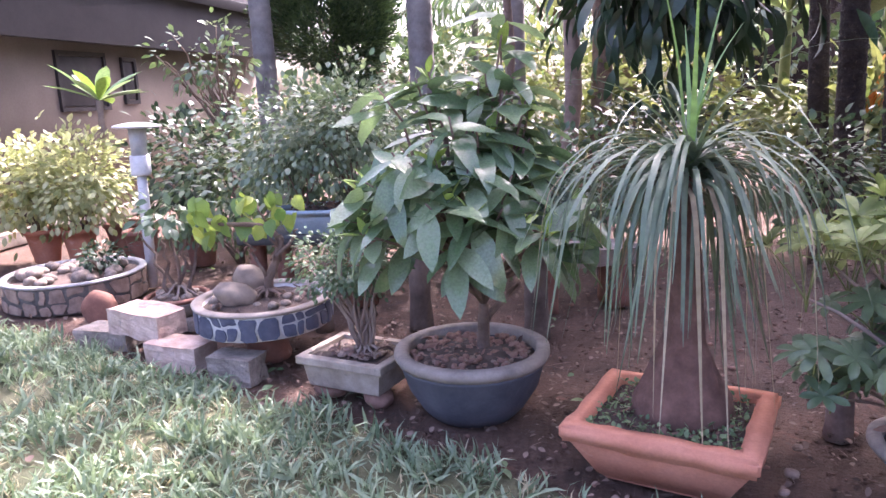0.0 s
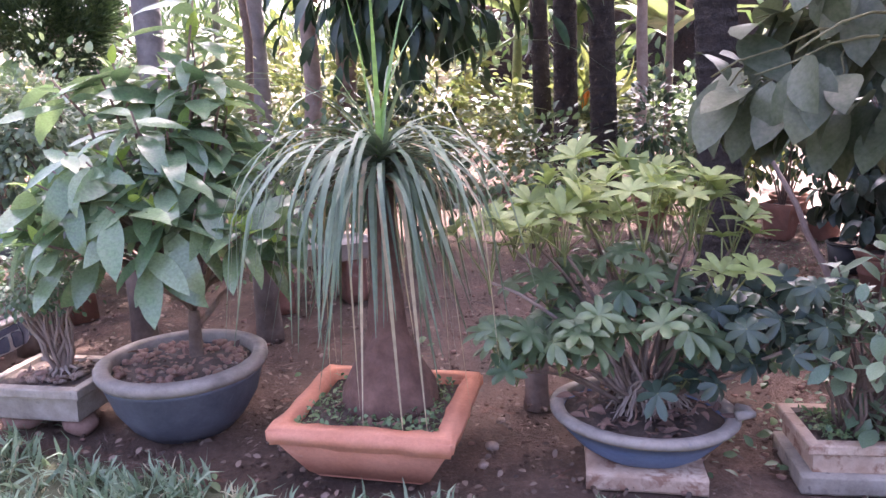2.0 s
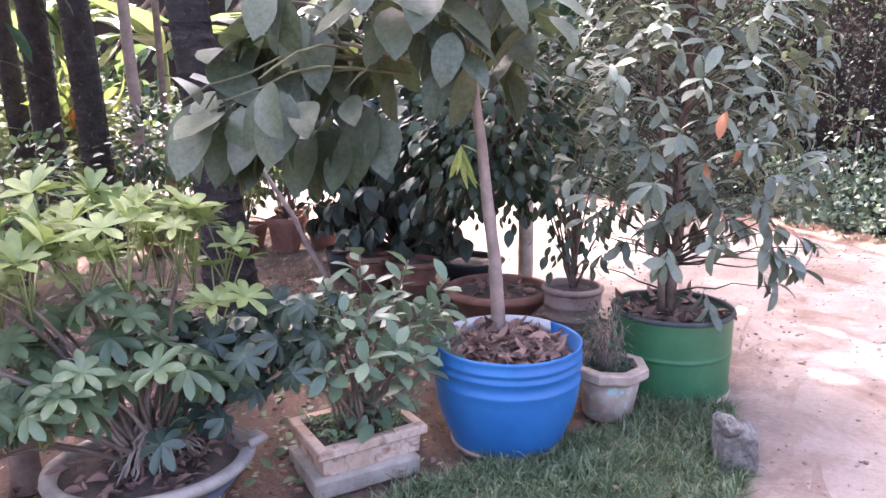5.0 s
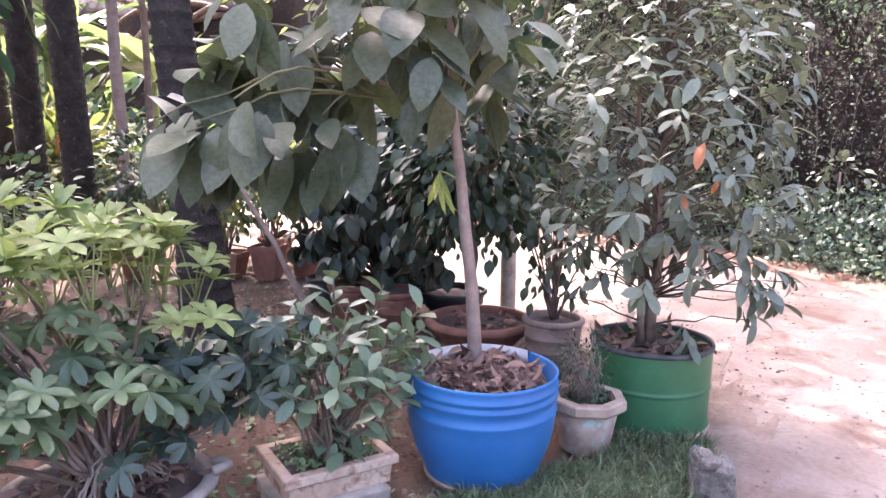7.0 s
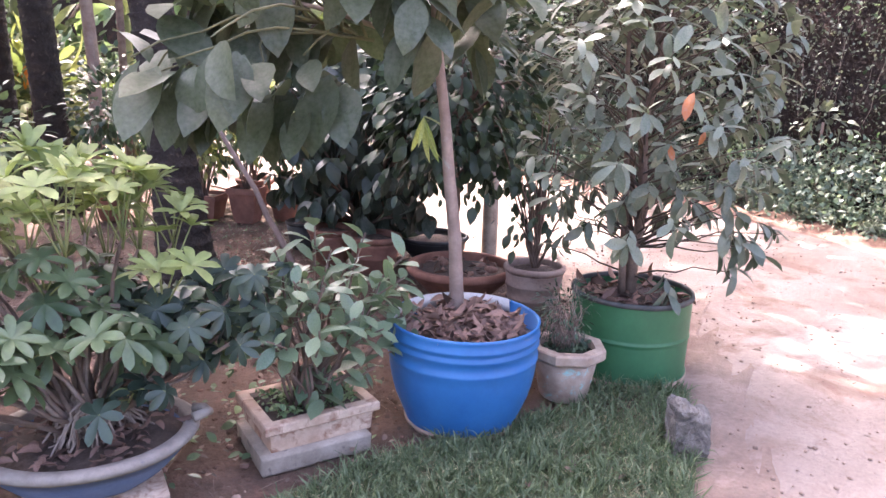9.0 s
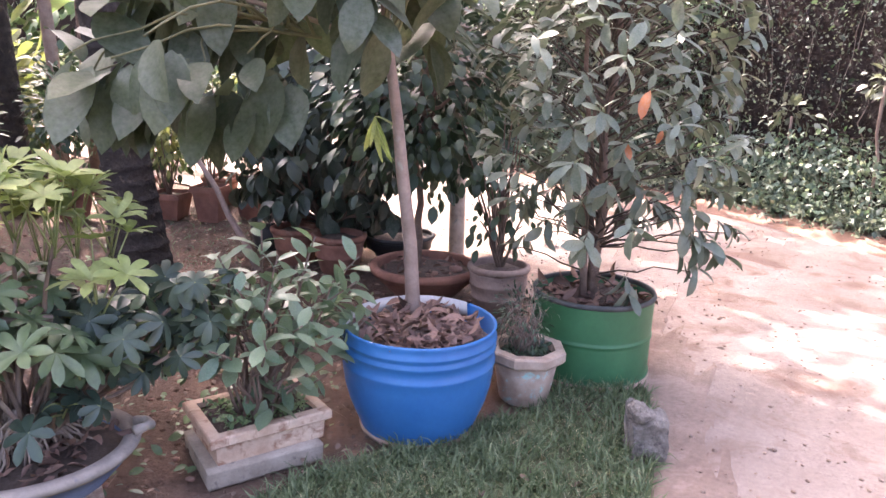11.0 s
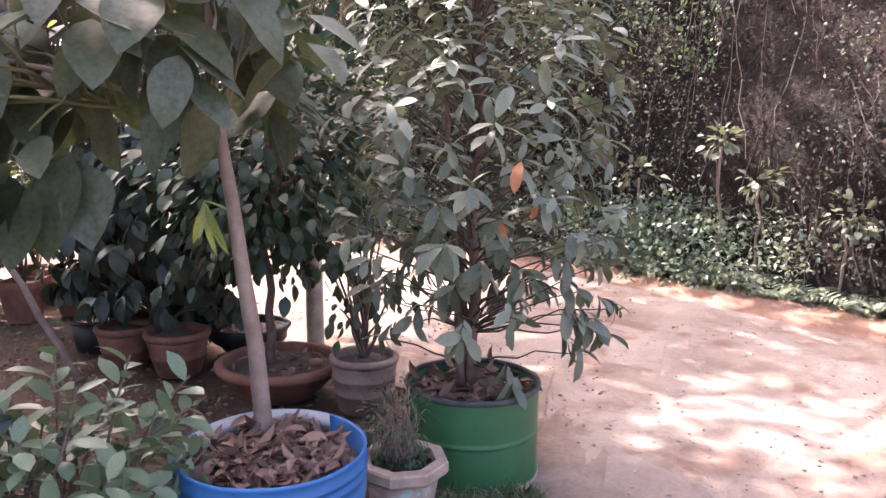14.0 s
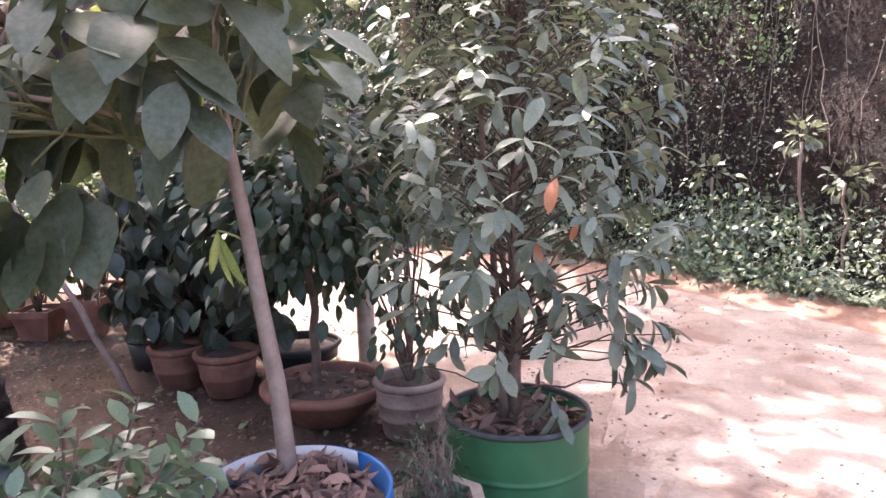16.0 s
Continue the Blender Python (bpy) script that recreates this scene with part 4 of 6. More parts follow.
# leaning sapling behind the palm
t = thing("sapling", (4.20, 3.62, 0), "thin leaning bare sapling behind the palm", "sapling")
part("stem", tube(bmesh.new(), bend((0, 0, -0.02), (-0.02, 1.08, 1.35), 0.02, 8, 0.015), [0.026 - 0.002 * i for i in range(9)], 7), PALE_BARK, t)


# ---- pots ----
def bowl(name, m, profile_out, wall, mats, label, soil_z, rx=1.0, ry=1.0, n=64, rim_h=0.05, category="plant pot", soil_mat=None, wob=0.004, group=""):
    """A round or oval pot: outer body, rolled rim, inner wall and a soil surface that lies inside it."""
    t = thing(name, m, label, category, group)
    r_top, z_top = profile_out[-1]
    body = bmesh.new()
    inner = [(r_top - wall, z_top - rim_h * 0.4), (r_top - wall * 1.1, soil_z - 0.05), (0, soil_z - 0.05)]
    lathe(body, [(0, profile_out[0][1])] + list(profile_out[:-1]) + [(r_top - 0.004, z_top - rim_h)] + [(r_top - wall, z_top - rim_h)] + inner[1:], n, rx, ry, wob)
    part("body", body, mats[0], t)
    rim = bmesh.new()
    lathe(rim, [(r_top - wall, z_top - rim_h), (r_top - 0.003, z_top - rim_h), (r_top + 0.008, z_top - rim_h * 0.6), (r_top + 0.006, z_top - 0.008), (r_top - 0.008, z_top), (r_top - wall + 0.008, z_top), (r_top - wall, z_top - 0.008), (r_top - wall, z_top - rim_h)], n, rx, ry, wob)
    part("rim", rim, mats[1], t)
    soil = bmesh.new()
    lathe(soil, [(0, soil_z + 0.02), (r_top * 0.3, soil_z + 0.02), (r_top * 0.65, soil_z + 0.008), (r_top - wall - 0.002, soil_z - 0.008)], 40, rx, ry)
    roughen(soil, 0.012, 14)
    return t, part("soil", soil, soil_mat or POT_SOIL, t)


def stones(parent, count, r, z, size, material, seed, ry=1.0, name="stone"):
    pr = random.Random(seed)
    meshes = []
    for k in range(4):
        bm = bmesh.new()
        bmesh.ops.create_icosphere(bm, subdivisions=2, radius=0.5)
        bmesh.ops.scale(bm, vec=(1, 0.8, 0.66), verts=bm.verts)
        roughen(bm, 0.10, 2.2, seed + k * 3)
        me = bpy.data.meshes.new(name)
        bm.to_mesh(me)
        bm.free()
        me.polygons.foreach_set("use_smooth", [True] * len(me.polygons))
        me.materials.append(material)
        meshes.append(me)
    for _ in range(count):
        a, q = pr.uniform(0, 6.283), r * pr.random() ** 0.5
        s = size * pr.uniform(0.6, 1.35)
        ob = new(name, pr.choice(meshes))
        ob.parent = parent
        ob.matrix_basis = Matrix.LocRotScale((q * math.cos(a), ry * q * math.sin(a), z + s * 0.22), Euler((pr.uniform(-0.3, 0.3), pr.uniform(-0.3, 0.3), pr.uniform(0, 6.28))), (s, s, s))


DRY_SHAPES = [shape_mesh("dry_leaf", leaf_shape(1, 0.42, 4, 0.7, 0.25, twist=0.5), DRY), shape_mesh("dry_leaf", leaf_shape(1, 0.34, 4, -0.6, -0.3, twist=-0.7), DRY), shape_mesh("dry_leaf", leaf_shape(1, 0.5, 4, 0.5, 0.45), DRY)]


def dry_leaves(parent, count, r, z, size, seed, ry=1.0, pile=0.03):
    rng = np.random.default_rng(seed)
    a, q = rng.uniform(0, 6.283, count), r * rng.random(count) ** 0.5
    pos = np.stack([q * np.cos(a), ry * q * np.sin(a), z + rng.uniform(0.004, pile, count)], 1)
    way = rng.normal(0, 1, pos.shape) * np.array([1, 1, 0.25])
    up = rng.normal(0, 0.45, pos.shape) + np.array([0, 0, 1])
    leaves(parent, DRY_SHAPES, pos, way, up, size * rng.uniform(0.5, 1.3, count), "dry_leaf", seed)


def weeds(parent, count, hx, hy, z, size, seed, material=None):
    rng = np.random.default_rng(seed)
    pos = np.stack([rng.uniform(-hx, hx, count), rng.uniform(-hy, hy, count), z + rng.uniform(0.0, 0.03, count)], 1)
    way = rng.normal(0, 1, pos.shape) + np.array([0, 0, 0.5])
    up = rng.normal(0, 0.4, pos.shape) + np.array([0, 0, 1])
    ob = scatter("weed_cover", SMALL, pos, way, up, size * rng.uniform(0.5, 1.4, count), material or WEED, parent, seed)
    tagged(ob, "tiny green weeds", kind="stuff")


# slate-blue bowl
blue_bowl, s = bowl("planter_bowl", (0.137, 3.105, 0), [(0.16, 0.0), (0.20, 0.004), (0.245, 0.05), (0.30, 0.14), (0.335, 0.25), (0.352, 0.32)], 0.055, (BOWL_BLUE, BOWL_RIM), "slate-blue painted cement bowl filled with pebbles", 0.275)
stones(s, 150, 0.275, 0.282, 0.034, PEBBLE, 1)
stones(s, 90, 0.28, 0.280, 0.026, FIELDSTONE, 2)
dry_leaves(s, 24, 0.26, 0.29, 0.05, 45)

# terracotta square planter
TERRA_M = pose(0.888, 2.516, 0, 0, 0, -29.4)
terra = thing("square_planter", TERRA_M, "orange-painted square planter with flared rim", "planter")
bm = frustum_box(bmesh.new(), [(0.205, 0.19, 0), (0.225, 0.205, 0.02), (0.315, 0.285, 0.18), (0.285, 0.255, 0.18), (0.27, 0.24, 0.13)])
bmesh.ops.bevel(bm, geom=[e for e in bm.edges if max(v.co.z for v in e.verts) < 0.179], offset=0.015, segments=2, affect="EDGES")
part("body", bm, TERRA, terra)
bm = bmesh.new()
outer, inner_ = (0.345, 0.315), (0.27, 0.24)
lip = []
for (hx, hy), z in ((outer, 0.186), (outer, 0.246), (inner_, 0.252), (inner_, 0.16)):
    ring = []
    for (ax, ay), (cx, cy) in zip(((-1, -1), (1, -1), (1, 1), (-1, 1)), ((1, -1), (1, 1), (-1, 1), (-1, -1))):
        for k in range(10):
            f = k / 10
            ring.append(bm.verts.new((hx * (ax + (cx - ax) * f), hy * (ay + (cy - ay) * f), z)))
    lip.append(ring)
for a, b in zip(lip, lip[1:] + lip[:1]):
    for k in range(40):
        bm.faces.new((a[k], a[(k + 1) % 40], b[(k + 1) % 40], b[k]))
bmesh.ops.recalc_face_normals(bm, faces=bm.faces)
bmesh.ops.bevel(bm, geom=[e for e in bm.edges if e.calc_face_angle(0) > 0.6], offset=0.012, segments=2, affect="EDGES")
roughen(bm, 0.011, 11, 2)
part("rim", bm, TERRA, terra, "thick hand-formed orange rim")
bm = block(0.54, 0.48, 0.10, 0, 8, 0.012, 2, 0.115)
part("soil", bm, POT_SOIL, terra)
weeds(terra, 700, 0.26, 0.23, 0.215, 0.024, 4)
dry_leaves(terra.children[-2], 70, 0.23, 0.215, 0.045, 44, pile=0.02)

# oval blue pot on a slab
t = thing("concrete_slab", pose(1.80, 2.13, 0, 0, 0, -27), "weathered square concrete slab under the blue pot", "slab")
part("body", block(0.42, 0.40, 0.06, 0, 5, 0.006, 5, -0.01), CREAM, t)
oval, s = bowl("oval_pot", pose(1.815, 2.16, 0.047, 0, 0, -38), [(0.17, 0), (0.2, 0.005), (0.25, 0.04), (0.30, 0.095), (0.332, 0.14), (0.342, 0.172)], 0.045, (OVAL_BLUE, BOWL_RIM), "faded blue oval cement pot with one lug handle", 0.138, 1.0, 0.86, rim_h=0.035)
bm = tube(bmesh.new(), [(0.33, -0.03, 0.185), (0.365, -0.015, 0.19), (0.38, 0.0, 0.188), (0.365, 0.03, 0.19), (0.33, 0.045, 0.185)], [0.020, 0.016, 0.018, 0.016, 0.018], 8)
part("handle", bm, BOWL_RIM, oval)
dry_leaves(s, 150, 0.28, 0.158, 0.058, 5, 0.86)
bm = bmesh.new()
pr = random.Random(8)
for _ in range(95):
    a = pr.uniform(0, 6.28)
    q = pr.uniform(0.07, 0.2)
    c = Vector((0.05 * math.cos(a) + 0.03, 0.05 * math.sin(a), 0.185 + pr.uniform(0.05, 0.16)))
    e = Vector((q * math.cos(a + pr.uniform(-0.5, 0.5)) + 0.03, 0.8 * q * math.sin(a), 0.183))
    tube(bm, bend(c, e, pr.uniform(-0.01, 0.03), 6, 0.012, pr), [0.006, 0.006, 0.005, 0.005, 0.004, 0.004, 0.003], 5)
OVAL_ROOTS = bm

# cream rectangular pot on a plinth slab
CREAM_M = pose(2.505, 1.838, 0, 0, 0, -23)
t = thing("cement_slab", pose(2.47, 1.83, 0, 0, 0, -25), "worn grey cement slab under the cream pot", "slab")
part("body", block(0.42, 0.34, 0.068, 0, 6, 0.006, 6, -0.012), CONCRETE, t)
cream = thing("rectangular_pot", CREAM_M @ Matrix.Translation((0, 0, 0.05)), "stained cream rectangular pot with a stepped rim", "plant pot")
bm = frustum_box(bmesh.new(), [(0.195, 0.145, 0), (0.2, 0.15, 0.006), (0.205, 0.155, 0.08), (0.17, 0.12, 0.08), (0.165, 0.115, 0.06)])
part("body", bm, CREAM, cream, smooth=False)
bm = frustum_box(bmesh.new(), [(0.17, 0.12, 0.078), (0.222, 0.167, 0.080), (0.227, 0.172, 0.086), (0.227, 0.172, 0.114), (0.223, 0.168, 0.119), (0.186, 0.131, 0.119), (0.182, 0.127, 0.09)])
bm.faces.ensure_lookup_table()
part("rim", bm, CREAM, cream, smooth=False)
bm = block(0.36, 0.25, 0.03, 0, 6, 0.012, 7, 0.072)
part("soil", bm, POT_SOIL, cream)
weeds(cream, 420, 0.17, 0.12, 0.10, 0.025, 9)

# blue plastic half drum
prof = [(0.0, 0.0), (0.208, 0.0), (0.220, 0.012), (0.224, 0.03), (0.242, 0.07), (0.262, 0.12), (0.278, 0.18), (0.286, 0.23), (0.288, 0.262), (0.292, 0.270), (0.292, 0.280), (0.285, 0.288), (0.286, 0.318), (0.293, 0.326), (0.293, 0.334), (0.287, 0.342), (0.287, 0.352), (0.294, 0.358), (0.294, 0.366), (0.288, 0.374), (0.289, 0.396), (0.292, 0.405), (0.285, 0.408), (0.279, 0.40), (0.276, 0.30), (0.0, 0.30)]
blue_drum = thing("blue_drum", pose(3.015, 1.452, 0), "blue plastic half drum used as a tree tub", "drum")
blue_drum.scale = (1.05, 1.05, 1.10)
part("body", lathe(bmesh.new(), prof, 72, wob=0.003), DRUM_BLUE, blue_drum)
part("dirt_band", lathe(bmesh.new(), [(0.0, -0.004), (0.214, -0.004), (0.226, 0.010), (0.229, 0.020), (0.222, 0.024)], 72, wob=0.003), RUST, blue_drum, "crust of dried mud")
bm = bmesh.new()
for k in range(40):
    a = radians(-12 + 150 * k / 39)
    for r, z in ((0.284, 0.403), (0.262, 0.418), (0.270, 0.35), (0.276, 0.35)):
        bm.verts.new((r * math.cos(a), r * math.sin(a), z))
bm.verts.ensure_lookup_table()
for k in range(39):
    for j in range(3):
        bm.faces.new([bm.verts[i] for i in (4 * k + j, 4 * k + 4 + j, 4 * k + 5 + j, 4 * k + 1 + j)])
part("liner", bm, WHITE_PLASTIC, blue_drum, "folded white sack liner")
bm = lathe(bmesh.new(), [(0, 0.385), (0.1, 0.378), (0.2, 0.36), (0.274, 0.335)], 40)
roughen(bm, 0.012, 12)
s = part("soil", bm, POT_SOIL, blue_drum)
dry_leaves(s, 400, 0.236, 0.360, 0.072, 11, pile=0.045)

# green steel drum
prof = [(0.0, 0.0), (0.288, 0.0), (0.293, 0.006), (0.293, 0.02), (0.286, 0.026), (0.286, 0.030), (0.286, 0.190), (0.286, 0.198), (0.291, 0.205), (0.291, 0.211), (0.286, 0.218), (0.286, 0.226), (0.286, 0.385), (0.286, 0.392), (0.280, 0.392), (0.279, 0.30), (0.0, 0.30)]
green_drum = thing("green_drum", pose(3.985, 1.095, 0.0), "green-painted steel half drum used as a tree tub", "drum")
part("body", lathe(bmesh.new(), prof, 72, wob=0.004), DRUM_GREEN, green_drum)
part("foot_ring", lathe(bmesh.new(), [(0.0, -0.004), (0.297, -0.004), (0.299, 0.010), (0.293, 0.0215)], 72, wob=0.004), RUST, green_drum, "muddy lower seam")
part("rim", lathe(bmesh.new(), [(0.279, 0.385), (0.290, 0.385), (0.294, 0.396), (0.290, 0.408), (0.279, 0.408), (0.274, 0.396), (0.279, 0.385)], 72, wob=0.006), DARK_RIM, green_drum, "dark folded cut edge")
bm = lathe(bmesh.new(), [(0, 0.385), (0.1, 0.378), (0.2, 0.365), (0.278, 0.35)], 40)
roughen(bm, 0.012, 12)
s = part("soil", bm, POT_SOIL, green_drum)
dry_leaves(s, 110, 0.25, 0.368, 0.085, 13)

# octagonal white pot
white = thing("octagonal_pot", pose(3.485, 1.20, 0, 0, 0, 10), "flaking white octagonal cement pot with aqua traces", "plant pot")
part("body", lathe(bmesh.new(), [(0, 0), (0.105, 0), (0.110, 0.006), (0.128, 0.10), (0.142, 0.19), (0.12, 0.19)], 20, wob=0.005), WHITE_POT_BODY, white)
part("rim", lathe(bmesh.new(), [(0.12, 0.188), (0.168, 0.192), (0.178, 0.205), (0.178, 0.238), (0.172, 0.245), (0.13, 0.245), (0.126, 0.19)], 8), WHITE_POT, white, smooth=False)
bm = lathe(bmesh.new(), [(0, 0.22), (0.07, 0.216), (0.128, 0.205)], 24)
roughen(bm, 0.01, 20)
s = part("soil", bm, POT_SOIL, white)
weeds(white, 260, 0.085, 0.085, 0.21, 0.03, 15, SHRUB_DARK)

# rectangular stone tray on stones
TRAY_M = pose(-0.42, 3.36, 0, 0, 0, -27)
for dx, dy in ((-0.14, -0.08), (0.15, -0.09), (0.0, 0.12)):
    t = thing("foot_stone", TRAY_M @ Matrix.Translation((dx, dy, 0)), "rough brown stone under the cement tray", "stone", "tray stones")
    bm = bmesh.new()
    bmesh.ops.create_icosphere(bm, subdivisions=3, radius=0.5)
    bmesh.ops.scale(bm, vec=(0.17, 0.13, 0.095), verts=bm.verts)
    bmesh.ops.translate(bm, vec=(0, 0, 0.035), verts=bm.verts)
    part("stone", roughen(bm, 0.02, 9, dx), PEBBLE, t)
tray = thing("bonsai_tray", TRAY_M @ Matrix.Translation((0, 0, 0.07)), "rectangular grey cement bonsai tray with ledge rim", "bonsai tray")
part("body", frustum_box(bmesh.new(), [(0.2, 0.155, 0), (0.205, 0.16, 0.006), (0.222, 0.175, 0.115), (0.19, 0.145, 0.115), (0.18, 0.135, 0.07)]), CONCRETE, tray, smooth=False)
part("rim", frustum_box(bmesh.new(), [(0.19, 0.145, 0.113), (0.245, 0.195, 0.118), (0.248, 0.198, 0.126), (0.248, 0.198, 0.156), (0.244, 0.194, 0.161), (0.205, 0.155, 0.161), (0.2, 0.15, 0.12)]), CONCRETE, tray, smooth=False)
s = part("soil", block(0.40, 0.30, 0.03, 0, 6, 0.012, 9, 0.115), POT_SOIL, tray)
dry_leaves(s, 40, 0.15, 0.148, 0.045, 16)
stones(s, 46, 0.16, 0.146, 0.036, FIELDSTONE, 46, 0.75)

# round mosaic planter on a clay foot
MOSAIC = (-1.04, 3.93, 0)
t = thing("clay_foot", MOSAIC, "dark clay pot standing upside down as a foot", "stand")
part("body", lathe(bmesh.new(), [(0, 0), (0.13, 0), (0.135, 0.03), (0.125, 0.05), (0.115, 0.12), (0.13, 0.205), (0.0, 0.205)], 32, wob=0.006), TERRA_DULL, t)


def round_masonry(name, m, r, h, z0, stone_mat, joint_mat, label, rows, seed, rim_mat, gap=0.018, wedge=1.0, warp=0.075):
    """A low round planter faced with irregular stones in raised joints: each stone an object of its own."""
    pr = random.Random(seed)
    t = thing(name, m, label, "planter")
    core = part("body", lathe(bmesh.new(), [(0, z0), (r - 0.06, z0), (r - 0.004, z0 + 0.01), (r, z0 + h - 0.012), (r - 0.004, z0 + h), (r - 0.045, z0 + h), (r - 0.05, z0 + h - 0.04), (0, z0 + h - 0.04)], 72), joint_mat, t)
    part("rim", lathe(bmesh.new(), [(r - 0.048, z0 + h - 0.002), (r + 0.012, z0 + h - 0.004), (r + 0.014, z0 + h + 0.008), (r + 0.004, z0 + h + 0.014), (r - 0.04, z0 + h + 0.014), (r - 0.048, z0 + h - 0.002)], 72, wob=0.004), rim_mat, t)
    cells = []
    def split(a0, a1, y0, y1, depth):
        w, hh = (a1 - a0) * r, y1 - y0
        if depth == 0 or (w < 0.13 * wedge and hh < 0.13 * wedge) or (depth < 2 and pr.random() < 0.25):
            cells.append((a0, a1, y0, y1))
        elif w > hh * pr.uniform(0.9, 1.5):
            c = a0 + (a1 - a0) * pr.uniform(0.38, 0.62)
            split(a0, c, y0, y1, depth - 1), split(c, a1, y0, y1, depth - 1)
        else:
            c = y0 + hh * pr.uniform(0.38, 0.62)
            split(a0, a1, y0, c, depth - 1), split(a0, a1, c, y1, depth - 1)
    k = rows
    for i in range(k):
        split(2 * math.pi * i / k, 2 * math.pi * (i + 1) / k, 0.008, h - 0.002, 3)
    for a0, a1, y0, y1 in cells:
        bm = bmesh.new()
        g = gap / 2
        ja = lambda: pr.uniform(-0.35, 0.35) * gap / r
        jy = lambda: pr.uniform(-0.35, 0.35) * gap
        cs = [(a0 + g / r + ja(), y0 + g + jy()), (a1 - g / r + ja(), y0 + g + jy()), (a1 - g / r + ja(), y1 - g + jy()), (a0 + g / r + ja(), y1 - g + jy())]
        mid = lambda p, q, f: (p[0] + (q[0] - p[0]) * f, p[1] + (q[1] - p[1]) * f)
        outline = []
        for p, q in zip(cs, cs[1:] + cs[:1]):
            outline += [mid(p, q, 0.14), mid(p, q, 0.5), mid(p, q, 0.86)]
        outline = [(a + warp / r * noise.noise(Vector((a * r * 9, y * 9, seed))), y + 0.8 * warp * math.sin(math.pi * y / h) * noise.noise(Vector((a * r * 9, y * 9, seed + 7)))) for a, y in outline]
        cen = (sum(p[0] for p in outline) / 12, sum(p[1] for p in outline) / 12)
        back = [bm.verts.new(((r - 0.01) * math.cos(a), (r - 0.01) * math.sin(a), z0 + y)) for a, y in outline]
        front = [bm.verts.new(((r + 0.006) * math.cos(a), (r + 0.006) * math.sin(a), z0 + y)) for a, y in (mid(p, cen, 0.05) for p in outline)]
        top = bm.verts.new(((r + 0.009) * math.cos(cen[0]), (r + 0.009) * math.sin(cen[0]), z0 + cen[1]))
        for i in range(12):
            j = (i + 1) % 12
            bm.faces.new((back[i], back[j], front[j], front[i]))
            bm.faces.new((front[i], front[j], top))
        part("stone", bm, stone_mat, core, smooth=False)
    return t


mosaic = round_masonry("mosaic_planter", MOSAIC, 0.385, 0.15, 0.208, SLATE, MORTAR, "round planter faced with slate-blue stones and white joints", 9, 3, BOWL_RIM, 0.013, 1.15, 0.05)
bm = lathe(bmesh.new(), [(0, 0.365), (0.15, 0.36), (0.338, 0.335)], 40)
s = part("soil", roughen(bm, 0.014, 14), POT_SOIL, mosaic)
stones(s, 26, 0.3, 0.345, 0.06, ROCK, 17)
dry_leaves(s, 30, 0.3, 0.35, 0.05, 18)
for dx, dy, sx, sz, ry in ((-0.14, -0.10, 0.25, 0.16, 15), (-0.10, 0.08, 0.20, 0.23, -20)):
    t = thing("rock", pose(MOSAIC[0] + dx, MOSAIC[1] + dy, 0.355 + sz * 0.36, 0, ry, 20), "smooth tan rock set in the bonsai planter", "rock", "bonsai rocks")
    bm = bmesh.new()
    bmesh.ops.create_icosphere(bm, subdivisions=3, radius=0.5)
    bmesh.ops.scale(bm, vec=(sx, sx * 0.7, sz), verts=bm.verts)
    part("stone", roughen(bm, 0.03, 5, dx), ROCK, t)

# large low masonry planter by the house
ring = round_masonry("stone_planter", (-2.95, 5.45, 0), 0.52, 0.22, -0.01, FIELDSTONE, DARK_MORTAR, "low round planter of mortared field stones", 10, 6, GREY_MORTAR, 0.022, 1.4, 0.05)
bm = lathe(bmesh.new(), [(0, 0.20), (0.2, 0.195), (0.47, 0.18)], 40)
s = part("soil", roughen(bm, 0.014, 14), POT_SOIL, ring)
stones(s, 34, 0.42, 0.19, 0.13, ROCK, 19)

# pink and grey stone blocks
for k, (x, y, z, sx, sy, sz, rz, m, lab) in enumerate(((-2.12, 4.27, 0, 0.36, 0.22, 0.13, -12, GREY_STONE, "rough grey granite block on the grass"), (-1.52, 3.86, 0, 0.36, 0.20, 0.15, -22, PINK_STONE, "rough pink granite block on the grass"),
                                                       (-1.12, 3.60, 0, 0.26, 0.17, 0.15, -18, GREY_STONE, "squat beige granite block beside the foot"), (-1.80, 4.08, 0.14, 0.40, 0.23, 0.15, -24, PINK_STONE, "pink granite block lying across two others"))):
    t = thing("stone_block", pose(x, y, z, 0, 3 if k == 3 else 0, rz), lab, "stone block", "stone blocks")
    part("stone", roughen(block(sx, sy, sz, 0, 8, 0.014, k * 3.1, -0.01), 0.006, 22, k), m, t, smooth=False)
t = thing("round_stone", (-2.42, 4.75, 0), "dark round stone at the planter's edge", "stone")
bm = bmesh.new()
bmesh.ops.create_icosphere(bm, subdivisions=3, radius=0.5)
bmesh.ops.scale(bm, vec=(0.26, 0.2, 0.3), verts=bm.verts)
bmesh.ops.translate(bm, vec=(0, 0, 0.08), verts=bm.verts)
part("stone", roughen(bm, 0.02, 6), TERRA_DULL, t)

